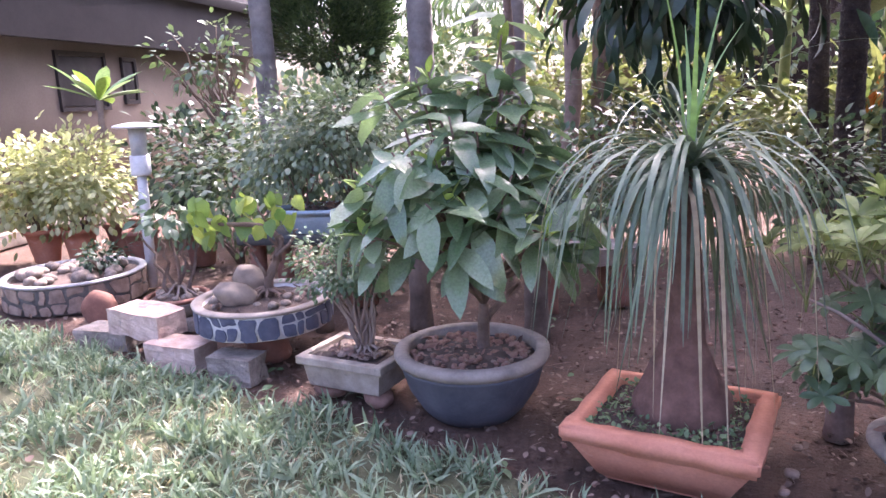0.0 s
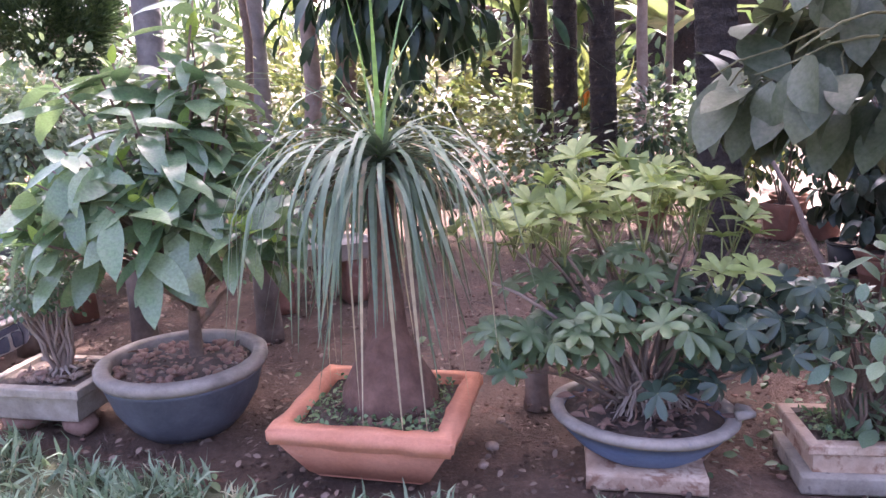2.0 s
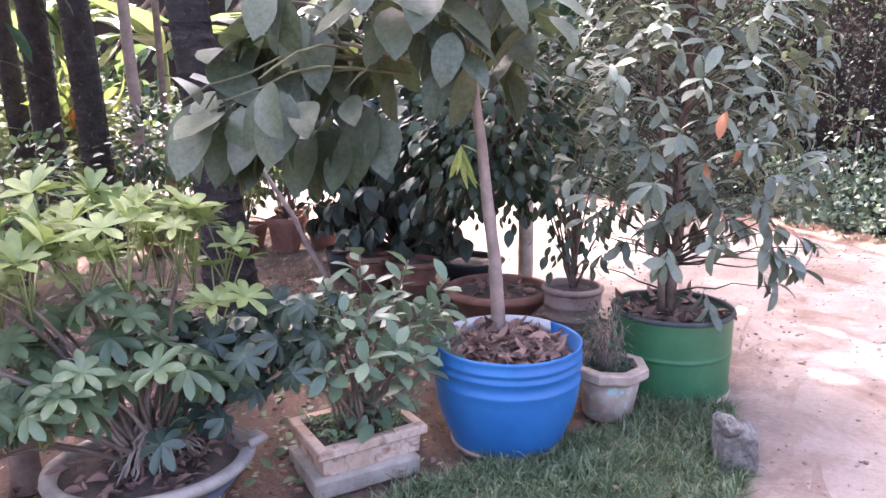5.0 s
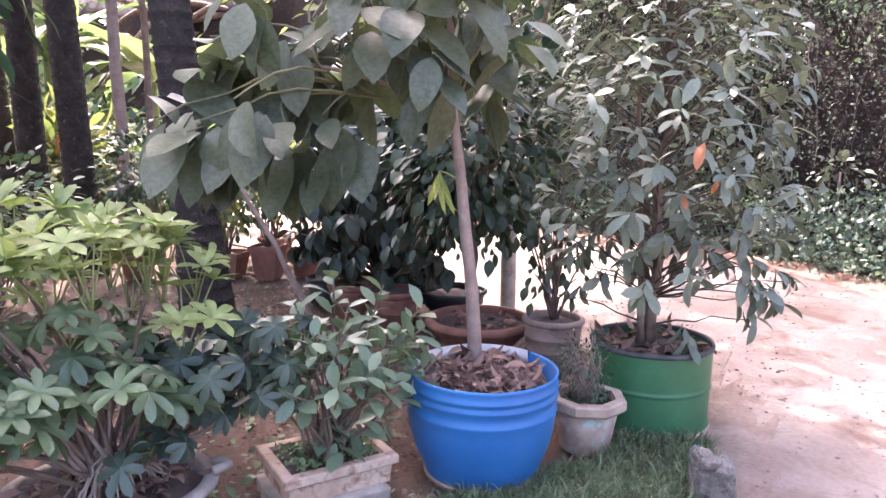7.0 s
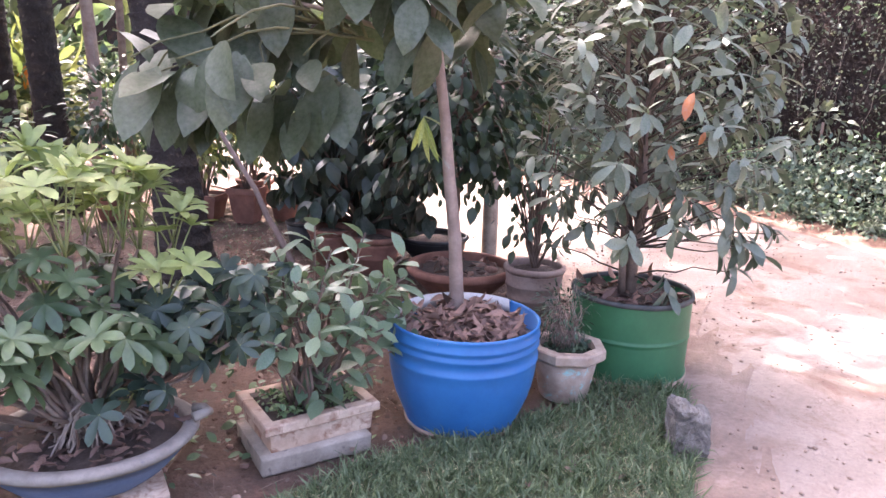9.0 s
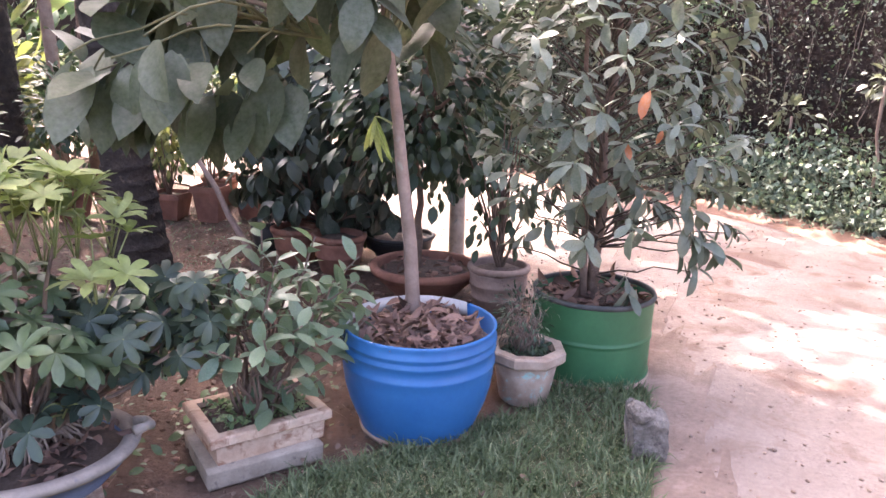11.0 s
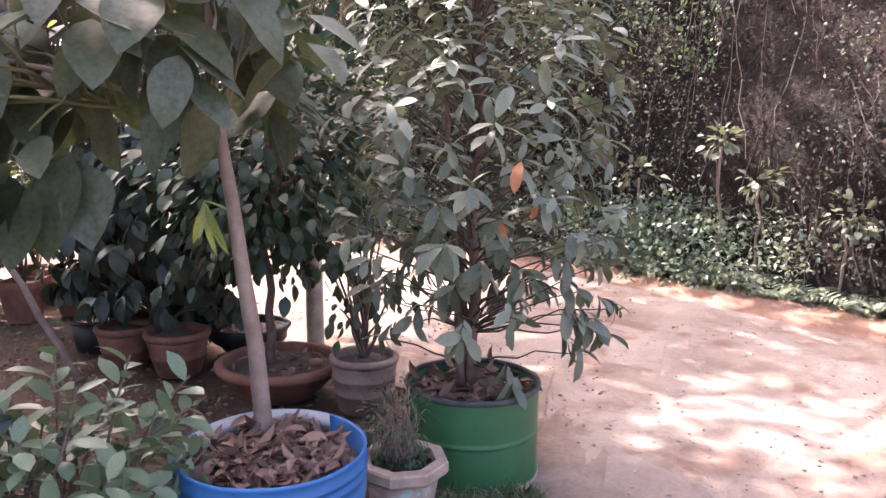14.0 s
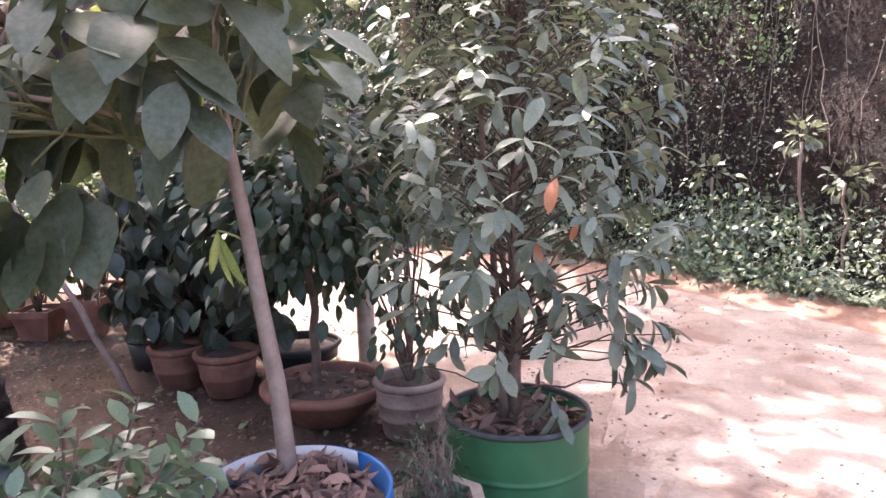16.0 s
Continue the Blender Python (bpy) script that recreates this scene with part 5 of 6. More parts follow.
# brown bonsai bowl
brown, s = bowl("bonsai_bowl", (-1.82, 4.62, 0.08), [(0.11, 0), (0.13, 0.004), (0.18, 0.04), (0.205, 0.09), (0.21, 0.14)], 0.025, (BOWL_RIM, TERRA_DULL), "shallow brown bonsai bowl with rocks", 0.115, rim_h=0.03)
stones(s, 14, 0.15, 0.12, 0.06, ROCK, 20)
t = thing("stone_block", (-1.82, 4.62, 0), "flat grey stone under the bonsai bowl", "stone block")
part("stone", block(0.34, 0.3, 0.09, 0, 4, 0.012, 2.2, -0.008), GREY_STONE, t)


# posts and trays behind
def post(x, y, r, h, label="rough plastered round garden post", seed=0, material=None):
    t = thing("post", (x, y, 0), label, "post", "round posts")
    bm = lathe(bmesh.new(), [(0, -0.02), (r * 1.15, -0.02), (r * 1.05, 0.05), (r, h * 0.4), (r * 0.95, h - 0.01), (r * 0.85, h), (0, h)], 20, wob=0.01)
    part("shaft", bm, material or POST, t)
    return t


post(1.645, 2.745, 0.052, 0.40, "pale plastered round post beside the pots")
post(-0.16, 4.36, 0.07, 0.50, "dark weathered round garden post", 0, DARK_POST)
post(0.55, 4.12, 0.072, 0.52, "dark weathered round garden post", 0, DARK_POST)
post(-0.80, 4.44, 0.055, 0.45, "dark weathered round garden post", 0, DARK_POST)
post(-1.35, 5.0, 0.06, 0.5, "dark round post below the blue tray", 0, TERRA_DULL)
post(-1.15, 4.95, 0.06, 0.5, "dark round post below the blue tray", 0, TERRA_DULL)
t = thing("wooden_tray", pose(0.52, 4.10, 0.52, 0, 0, -8), "dark wooden tray resting on a post", "tray")
part("body", frustum_box(bmesh.new(), [(0.15, 0.13, 0), (0.2, 0.17, 0.10), (0.21, 0.18, 0.13), (0.18, 0.15, 0.13), (0.17, 0.14, 0.1)]), TERRA_DULL, t, smooth=False)
part("soil", block(0.34, 0.28, 0.03, 0, 4, 0.01, 1, 0.10), POT_SOIL, t)
t = thing("wooden_tray", pose(0.9, 4.7, 0.30, 0, 0, 10), "long weathered tray on low supports", "tray")
part("body", frustum_box(bmesh.new(), [(0.36, 0.13, 0), (0.4, 0.17, 0.12), (0.38, 0.15, 0.12), (0.37, 0.14, 0.1)]), CONCRETE, t, smooth=False)
for sx in (-1, 1):
    t2 = thing("brick_support", pose(0.9 + sx * 0.25, 4.7 + sx * 0.045, 0, 0, 0, 10), "stacked brick support under the tray", "brick")
    part("stone", block(0.14, 0.24, 0.30, 0, 4, 0.008, sx), TERRA_DULL, t2)
t = thing("stone_table", pose(-1.05, 4.98, 0, 0, 0, -6), "dark slab resting on two round posts", "table")
part("slab", block(0.75, 0.42, 0.07, 0.02, z0=0.49), DARK_RIM, t)
pale, s = bowl("bonsai_tray", pose(-0.82, 4.95, 0.56, 0, 0, 0), [(0.28, 0), (0.30, 0.01), (0.345, 0.11), (0.365, 0.15), (0.375, 0.17)], 0.035, (LIGHT_BLUE, LIGHT_BLUE), "pale blue oval bonsai tray on the slab", 0.14, 1.0, 0.6, rim_h=0.03, category="bonsai tray")
dry_leaves(s, 60, 0.28, 0.16, 0.06, 25, 0.6)
t = thing("stone_table", pose(-0.62, 4.98, 0, 0, 0, 0), "dark round stand under the blue tray", "stand")
part("shaft", lathe(bmesh.new(), [(0, 0), (0.12, 0), (0.11, 0.3), (0.16, 0.545), (0, 0.545)], 20, wob=0.01), TERRA_DULL, t)

# garden lamp
lamp = thing("garden_lamp", pose(-2.46, 5.72, 0, 0, 1.5, 0), "white garden lamp post with a flat cap", "lamp")
part("pole", lathe(bmesh.new(), [(0, 0), (0.042, 0), (0.042, 0.72), (0.038, 0.95), (0, 0.95)], 20), LAMP_METAL, lamp)
part("collar", lathe(bmesh.new(), [(0, 0.93), (0.075, 0.93), (0.08, 0.95), (0.078, 1.08), (0.07, 1.09), (0, 1.09)], 24), LAMP_METAL, lamp)
part("lens", lathe(bmesh.new(), [(0, 1.085), (0.062, 1.085), (0.068, 1.30), (0, 1.30)], 24), FROST, lamp)
part("cap", lathe(bmesh.new(), [(0, 1.30), (0.17, 1.305), (0.185, 1.315), (0.18, 1.325), (0.08, 1.345), (0, 1.35)], 32), LAMP_METAL, lamp)

# terracotta pots with bushes near the house
for k, (x, y, r) in enumerate(((-4.0, 6.9, 0.17), (-3.62, 6.85, 0.16), (-3.3, 7.1, 0.17), (-2.9, 6.6, 0.15), (-2.3, 6.5, 0.16))):
    bowl("terracotta_pot", (x, y, 0), [(r * 0.62, 0), (r * 0.68, 0.01), (r * 0.9, 0.22), (r, 0.30), (r * 1.08, 0.34)], 0.025, (TERRA if k < 2 else TERRA_DULL, TERRA if k < 2 else TERRA_DULL), "terracotta flower pot standing by the house", 0.30, rim_h=0.045, n=36, group="terracotta pots")
for k, (x, y) in enumerate(((-4.05, 6.9), (-3.55, 6.85))):
    shrub("variegated_bush", x, y, 0.31, 0.50, 0.42, 1700, 0.075, PALE_BUSH, "bushy plant with pale yellow-green leaves", 200 + k, low=0.06, ry=0.4)
# frangipani
t = thing("frangipani", (-3.38, 7.1, 0.3), "young frangipani with long pale-veined leaves", "frangipani")
part("stem", tube(bmesh.new(), bend((0, 0, 0), (0.02, 0, 1.25), 0, 5), 0.035, 8), PALE_BARK, t)
rng = np.random.default_rng(26)
a = np.linspace(0, 6.28 * 2, 15)
leaves(t, [shape_mesh("long_leaf", leaf_shape(1, 0.27, 6, 0.3, 0.15, wide_at=0.6), GUAVA_NEW), shape_mesh("long_leaf", leaf_shape(1, 0.24, 6, 0.3, 0.1, wide_at=0.6), GUAVA)], np.tile([0.02, 0, 1.25], (15, 1)), np.stack([np.cos(a), np.sin(a), rng.uniform(0, 1.3, 15)], 1), np.tile([0, 0, 1.0], (15, 1)), rng.uniform(0.38, 0.56, 15))
# slim tree before the house wall
t = thing("small_tree", (-2.15, 7.2, 0), "slim open-branched young tree before the wall", "tree")
bm = bmesh.new()
rng = np.random.default_rng(27)
cs = ball(26, 0.42, 0.3, 0.42, (-0.15, 0, 1.85), rng)
for c in cs:
    tube(bm, bend((0, 0, 1.1), c, 0.05, 5, 0.04), [0.012, 0.011, 0.009, 0.008, 0.006, 0.004], 5)
tube(bm, bend((0, 0, 0), (0, 0, 1.12), 0, 5, 0.02), [0.03, 0.025, 0.022, 0.02, 0.018, 0.015], 7)
part("trunk", bm, BARK, t)
crown("crown", cs, 0.06, 11, SMALL, 0.075, SHRUB, t, 27)

for k, (x, y, s_) in enumerate(((1.30, 2.42, 0.06), (1.22, 2.30, 0.04), (0.62, 2.30, 0.035), (2.05, 1.72, 0.035), (-0.15, 2.86, 0.04), (1.42, 2.62, 0.045))):
    bm = bmesh.new()
    bmesh.ops.create_icosphere(bm, subdivisions=2, radius=s_ / 2)
    bmesh.ops.scale(bm, vec=(1, 0.85, 0.7), verts=bm.verts)
    ob = part("loose_stone", roughen(bm, s_ * 0.12, 1.2 / s_, k), FIELDSTONE)
    tagged(place(ob, (x, y, s_ * 0.2)), "small round stone lying on bare earth", "stone", "loose stones")


# ---- plants in the pots ----
def stem_tree(parent, stems, material, name="stem"):
    for pts, r0, r1 in stems:
        bm = bmesh.new()
        n = len(pts)
        tube(bm, pts, [r0 + (r1 - r0) * i / (n - 1) for i in range(n)], 8)
        part(name, bm, material, parent)


def whorl(rng, tips, heart, each, droop, lift=0.2, gap=0.02):
    """Leaves set round the last stretch of every twig."""
    P, W, U = [], [], []
    for tip in tips:
        tip = np.array(tip, float)
        out = tip - np.array(heart, float)
        out /= max(np.linalg.norm(out), 1e-6)
        n = each + rng.integers(-1, 2)
        a0 = rng.uniform(0, 6.28)
        sx = np.cross(out, [0.1, 0.2, 1.0])
        sx /= np.linalg.norm(sx)
        sy = np.cross(out, sx)
        for k in range(n):
            a = a0 + 2.4 * k
            s = k / max(n - 1, 1)
            w = (math.cos(a) * sx + math.sin(a) * sy) * (1.0 - 0.5 * (1 - s)) + out * (0.35 + lift)
            w = w + np.array([0, 0, -droop * rng.uniform(0.4, 1.4)])
            P.append(tip - out * gap * (n - k))
            W.append(w)
            U.append(np.array([0, 0, 1.0]) + rng.normal(0, 0.35, 3) + out * 0.4)
    return np.array(P), np.array(W), np.array(U)


# broad-leaved shrub in the slate-blue bowl
plant = thing("broad_leaf_shrub", (0.19, 3.14, 0.285), "shrub with large drooping grey-green leaves", "shrub")
rng = np.random.default_rng(301)
pr = random.Random(301)
tips = []
for k in range(46):
    a = k * 2.4
    h = 0.46 + 0.84 * ((k * 17) % 46) / 46
    q = (0.58 - 0.42 * max(h - 0.6, 0)) * pr.uniform(0.55, 1.05)
    x_ = q * math.cos(a) - 0.04 - 0.10 * (h > 0.8)
    if x_ < -0.22 and h < 0.62:
        h += 0.32
    tips.append((x_, q * math.sin(a) * 0.8, h))
tips += [(0.02, 0.0, 1.22), (0.14, 0.0, 1.50), (0.12, 0.02, 1.38), (0.16, -0.04, 1.26), (-0.12, -0.38, 0.58), (0.26, -0.36, 0.62), (0.38, -0.28, 0.60), (0.50, -0.12, 0.66), (-0.12, -0.36, 0.78), (0.08, -0.40, 0.72), (0.42, -0.20, 0.52), (-0.34, -0.2, 0.58), (0.0, -0.2, 1.0), (0.2, -0.15, 0.95)]
fork = Vector((0.01, 0.0, 0.22))
stem_tree(plant, [(bend((0, 0, -0.02), fork, 0, 4), 0.032, 0.024)], BARK, "trunk")
stem_tree(plant, [(bend((0.0, 0, 0.10), (0.17, 0.03, 0.30), 0.02, 4, 0.01, pr), 0.018, 0.008)], BARK, "branch")
stem_tree(plant, [(bend(fork + Vector((0, 0, pr.uniform(0, 0.03))), t_, 0.06, 5, 0.025, pr), 0.013, 0.004) for t_ in tips], BARK, "branch")
P, W, U = whorl(rng, tips, (0, 0.05, 0.25), 6, 0.55)
G_M = [shape_mesh("broad_leaf", leaf_shape(1, 0.36, 6, 0.22, c, twist=tw, wave=0.012), GUAVA) for c, tw in ((0.2, 0.2), (0.4, -0.3), (0.1, 0.5), (0.55, 0.0))]
G_N = [shape_mesh("young_leaf", leaf_shape(1, 0.36, 6, 0.3, 0.1), GUAVA_NEW)]
leaves(plant, G_M, P, W, U, rng.uniform(0.16, 0.29, len(P)), "leaf", 1)
pick = [t_ for i, t_ in enumerate(tips) if i % 3 == 0]
P, W, U = whorl(rng, pick, (0, 0.05, 0.1), 3, -0.3, 0.6)
leaves(plant, G_N, P, W, U, rng.uniform(0.09, 0.15, len(P)), "young_leaf", 2)

# ponytail palm in the square planter
pony = thing("ponytail_palm", (0.93, 2.545, 0.21), "ponytail palm with a swollen base and hanging strap leaves", "ponytail palm")
bm = lathe(bmesh.new(), [(0, -0.03), (0.165, -0.03), (0.19, 0.02), (0.178, 0.085), (0.125, 0.19), (0.078, 0.30), (0.058, 0.50), (0.052, 0.74), (0.05, 0.91), (0.0, 0.95)], 28, wob=0.012)
part("caudex", roughen(bm, 0.008, 16), CAUDEX, pony)
rng = np.random.default_rng(302)


def strap(length, reach, rise, width, seg=12, hang=-1.5):
    """A strap leaf that rises, arches over and hangs straight down."""
    vs, fs = [], []
    x, z, a = 0.0, 0.0, rise
    step = length / seg
    for i in range(seg + 1):
        s = i / seg
        w = width * (1 - 0.92 * s ** 1.7) * (0.55 + 0.45 * min(s * 6, 1))
        vs += [(-w, x, z + 0.25 * w), (0, x, z), (w, x, z + 0.25 * w)]
        x, z = x + step * math.cos(a), z + step * math.sin(a)
        a = max(a - reach * (1 + 0.5 * math.sin(i * 1.7)), hang)
    for i in range(seg):
        o = 3 * i
        fs += [(o, o + 1, o + 4, o + 3), (o + 1, o + 2, o + 5, o + 4)]
    return np.array(vs), fs


STRAPS = [shape_mesh("strap", strap(ln, rc, rs, 0.0125, 14, hg), PONY) for ln, rc, rs, hg in ((1.0, 0.30, 0.9, -1.45), (0.95, 0.30, 0.6, -1.3), (1.1, 0.25, 1.0, -1.4), (0.9, 0.40, 0.3, -1.2), (0.95, 0.22, 0.7, -1.4), (0.6, 0.26, 1.2, -0.9), (0.95, 0.42, 0.1, -1.4), (0.85, 0.20, 0.8, -1.1), (0.5, 0.20, 0.8, -0.8), (0.75, 0.16, 0.6, -1.2), (0.62, 0.22, 0.5, -1.1), (0.7, 0.34, 0.4, -1.3))]
DRY_STRAPS = [shape_mesh("dry_strap", strap(1.1, 0.5, 0.3, 0.008), PONY_DRY), shape_mesh("dry_strap", strap(1.15, 0.3, 0.6, 0.007), PONY_DRY)]
UP_STRAPS = [shape_mesh("upright_strap", strap(ln, rc, 1.50, 0.012), PONY_NEW) for ln, rc in ((0.95, 0.012), (0.75, 0.03), (0.55, 0.06), (1.0, 0.035))]
LONG_STRAPS = [shape_mesh("long_strap", strap(1.2, 0.17, 1.2, 0.008), PONY)]
for meshes, count, name_, lo, hi in ((STRAPS, 185, "leaf", 0.62, 1.06), (DRY_STRAPS, 18, "dry_leaf", 0.8, 1.05), (UP_STRAPS, 7, "young_leaf", 0.75, 1.1), (LONG_STRAPS, 7, "leaf", 0.8, 1.0)):
    pr = random.Random(len(meshes))
    for k in range(count):
        ob = new(name_, pr.choice(meshes))
        ob.parent = pony
        s_ = pr.uniform(lo, hi)
        ob.matrix_basis = Matrix.LocRotScale((pr.uniform(-0.02, 0.02), pr.uniform(-0.02, 0.02), 0.92 + pr.uniform(-0.07, 0.05)), Euler((pr.uniform(-0.12, 0.12), pr.uniform(-0.1, 0.1), k * 2.39996 + pr.uniform(-0.3, 0.3))), (pr.uniform(0.8, 1.25) * s_, s_, s_))

# umbrella plant in the oval pot
umb = thing("umbrella_plant", (1.83, 2.17, 0.205), "umbrella plant with pale new and dark old leaves", "umbrella plant")
rng = np.random.default_rng(303)
pr = random.Random(303)
part("root_mass", OVAL_ROOTS, ROOT, umb, "tangle of pale aerial roots")
umb.children[-1].location = (-0.02, 0, -0.183)
# shoots by age: u across towards the cream pot, v away from the lawn, z up
SIDE_U, SIDE_V = Vector((0.85, -0.52, 0)), Vector((0.52, 0.85, 0))
shoots = []
for k in range(17):
    u = -0.56 + 0.86 * ((k * 8) % 17) / 16
    v = -0.16 + 0.5 * ((k * 5) % 17) / 16
    shoots.append(("new", u, v, 0.96 - 0.85 * abs(u + 0.08) ** 1.7 - 0.55 * abs(v - 0.05) ** 1.5 - pr.uniform(0, 0.24)))
for k in range(17):
    u = -0.52 + 0.86 * ((k * 7) % 17) / 16
    v = -0.24 + 0.42 * ((k * 4) % 17) / 16
    shoots.append(("mid", u, v, 0.66 - 0.45 * abs(u + 0.08) - pr.uniform(0, 0.26)))
for k in range(15):
    u = 0.12 + 0.44 * ((k * 4) % 15) / 14
    v = -0.14 + 0.40 * ((k * 7) % 15) / 14
    shoots.append(("old", u, v, 0.27 + 0.28 * ((k * 2) % 15) / 14))
shoots += [("mid", -0.30, -0.18, 0.30), ("mid", -0.42, -0.05, 0.26), ("mid", -0.22, -0.24, 0.38)]
FANS = {"new": ([shape_mesh("umbrella_leaf", fan_shape(0.112, 0.036, n, seed=i + 5, droop=d), SCHEF_NEW) for i, (n, d) in enumerate(((8, -0.6), (7, -0.35), (7, -0.9)))]),
        "mid": ([shape_mesh("umbrella_leaf", fan_shape(0.112, 0.036, n, seed=i + 9, droop=d), SCHEF) for i, (n, d) in enumerate(((8, -0.1), (7, -0.3), (8, 0.25)))]),
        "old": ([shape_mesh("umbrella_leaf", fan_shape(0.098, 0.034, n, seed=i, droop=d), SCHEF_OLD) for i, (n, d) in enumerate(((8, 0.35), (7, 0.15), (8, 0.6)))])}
for i, (age, u, v, z) in enumerate(shoots):
    end = SIDE_U * u + SIDE_V * v + Vector((0, 0, z - (0.14 if age == "new" else 0.08)))
    root = Vector((0.05 * math.cos(i * 2.4), 0.05 * math.sin(i * 2.4), 0.0))
    knee = root.lerp(end, 0.55) + Vector((0, 0, -0.03 if age == "old" else 0.05))
    part("branch", tube(bmesh.new(), bend(root, knee, 0.0, 3, 0.012, pr) + bend(knee, end, 0.015, 3, 0.008, pr)[1:], [0.010, 0.009, 0.008, 0.0075, 0.007, 0.006, 0.005], 6), BARK if i % 3 else PALE_BARK, umb)
    for j in range(5):
        a = i + j * 2.4
        lean_ = (0.05, 0.115)[j % 2] * pr.uniform(0.8, 1.3)
        rise = {"new": pr.uniform(0.10, 0.24), "mid": pr.uniform(0.03, 0.12), "old": pr.uniform(-0.04, 0.07)}[age]
        off = Vector((lean_ * math.cos(a), lean_ * math.sin(a), rise))
        e = end + off
        part("stalk", tube(bmesh.new(), bend(end + Vector((0, 0, -0.012 * j)), e, 0.012, 4), [0.0038, 0.0034, 0.003, 0.003, 0.0025], 5), STEM, umb)
        ob = new("leaf", pr.choice(FANS[age]))
        ob.parent = umb
        tilt = {"new": 0.45, "mid": 0.7, "old": 1.3}[age]
        n_ = Vector((off.x, off.y, 0)).normalized() * tilt * pr.uniform(0.4, 1.1) - SIDE_V * (0.35 if age == "old" else 0.12) + Vector((0, 0, 1.0))
        s_ = pr.uniform(0.75, 1.1)
        ob.matrix_basis = Matrix.LocRotScale(e, n_.to_track_quat("Z", "Y") @ Euler((0, 0, pr.uniform(0, 6))).to_quaternion(), (s_, s_, s_))
stem_tree(umb, [(bend((-0.14, 0.09, 0.40), (0.10, -0.06, 0.42), 0.02, 5, 0.01, pr), 0.013, 0.012), (bend((0.05, -0.03, 0.02), (0.10, -0.06, 0.40), 0, 5, 0.015, pr), 0.018, 0.012)], PALE_BARK, "branch")

# oval-leaved plant in the cream pot
fic = thing("oval_leaf_plant", (2.50, 1.83, 0.14), "small shrub with oval grey-green leaves", "shrub")
rng = np.random.default_rng(304)
pr = random.Random(304)
tips = []
for k in range(27):
    a = k * 2.4
    q = 0.33 * math.sqrt((k + 0.5) / 27)
    tips.append((q * math.cos(a) + 0.02, q * math.sin(a), 0.20 + 0.46 * (1 - 0.6 * (q / 0.36) ** 2) * pr.uniform(0.55, 1.05)))
tips += [(0.28, -0.25, 0.50), (0.33, -0.22, 0.58), (0.38, -0.24, 0.34), (0.30, -0.28, 0.25), (0.22, -0.10, 0.66), (0.05, 0.0, 0.72), (-0.12, 0.05, 0.66), (0.10, -0.12, 0.10), (-0.05, -0.13, 0.06), (0.18, -0.18, 0.14), (-0.28, 0.0, 0.36), (0.40, -0.14, 0.42)]
stem_tree(fic, [(bend((pr.uniform(-0.08, 0.08), pr.uniform(-0.05, 0.05), 0), t_, 0.03, 5, 0.03, pr), 0.007, 0.003) for t_ in tips], BARK, "branch")
P, W, U = whorl(rng, tips, (0, 0, 0.15), 8, 0.2, 0.3, 0.022)
leaves(fic, [shape_mesh("oval_leaf", leaf_shape(1, w, 4, 0.2, c, wide_at=0.55), FICUS) for w, c in ((0.5, 0.1), (0.46, 0.3), (0.52, 0.2))], P, W, U, rng.uniform(0.075, 0.13, len(P)), "leaf", 4)

# broad-leaved tree in the blue drum
avo = thing("broad_leaf_tree", (3.14, 1.565, 0.37), "young tree with large dusty hanging leaves", "tree")
rng = np.random.default_rng(305)
pr = random.Random(305)
fork = Vector((-0.08, 0.08, 1.07))
stem_tree(avo, [([Vector((0, 0, 0)), Vector((0.0, 0.01, 0.12)), Vector((-0.01, 0.02, 0.35)), Vector((-0.035, 0.045, 0.62)), Vector((-0.055, 0.06, 0.85)), fork, fork + Vector((0.0, 0.03, 0.22)), fork + Vector((0.02, 0.02, 0.6))], 0.034, 0.014)], PALE_BARK, "trunk")
limbs = [fork + Vector(v) + Vector((0, 0, 0.0 if v[1] > 0.84 else 0.10)) for v in ((-0.55, 0.86, -0.02), (-0.62, 0.95, -0.08), (-0.36, 0.52, 0.10), (-0.62, 0.72, 0.2), (-0.22, 0.42, 0.14), (-0.30, 0.70, 0.16), (-0.45, 0.15, 0.30), (-0.10, 0.30, 0.35), (-0.52, 0.50, 0.25), (0.12, -0.15, 0.40), (-0.15, -0.12, 0.38), (0.10, 0.18, 0.55), (-0.32, 0.35, 0.55), (0.28, 0.10, 0.35), (-0.60, 0.80, 0.10), (-0.40, 0.95, 0.02), (-0.5, 0.05, 0.55), (0.05, -0.05, 0.75), (-0.28, 0.02, 0.2), (0.2, -0.22, 0.2), (-0.75, 0.45, 0.35), (-0.2, 0.62, 0.32))]
limbs += [fork + Vector(v) for v in ((-0.62, 0.72, -0.06), (-0.80, 0.55, -0.02), (-0.90, 0.66, -0.02), (-0.70, 0.85, -0.10), (-0.55, 0.45, -0.10), (-0.42, 0.32, -0.04), (-0.85, 0.30, 0.05), (-0.30, -0.10, 0.16), (0.42, 0.12, 0.34), (0.62, 0.16, 0.22))]
limbs = [v + Vector((0, 0, 0.20 * max(0.0, 1 - (v - fork).xy.length / 0.7))) for v in limbs]
HUB = fork + Vector((-0.50, 0.50, 0.20))
stem_tree(avo, [(bend(fork, HUB, 0.05, 6, 0.02, pr), 0.012, 0.007)], PALE_BARK, "limb")
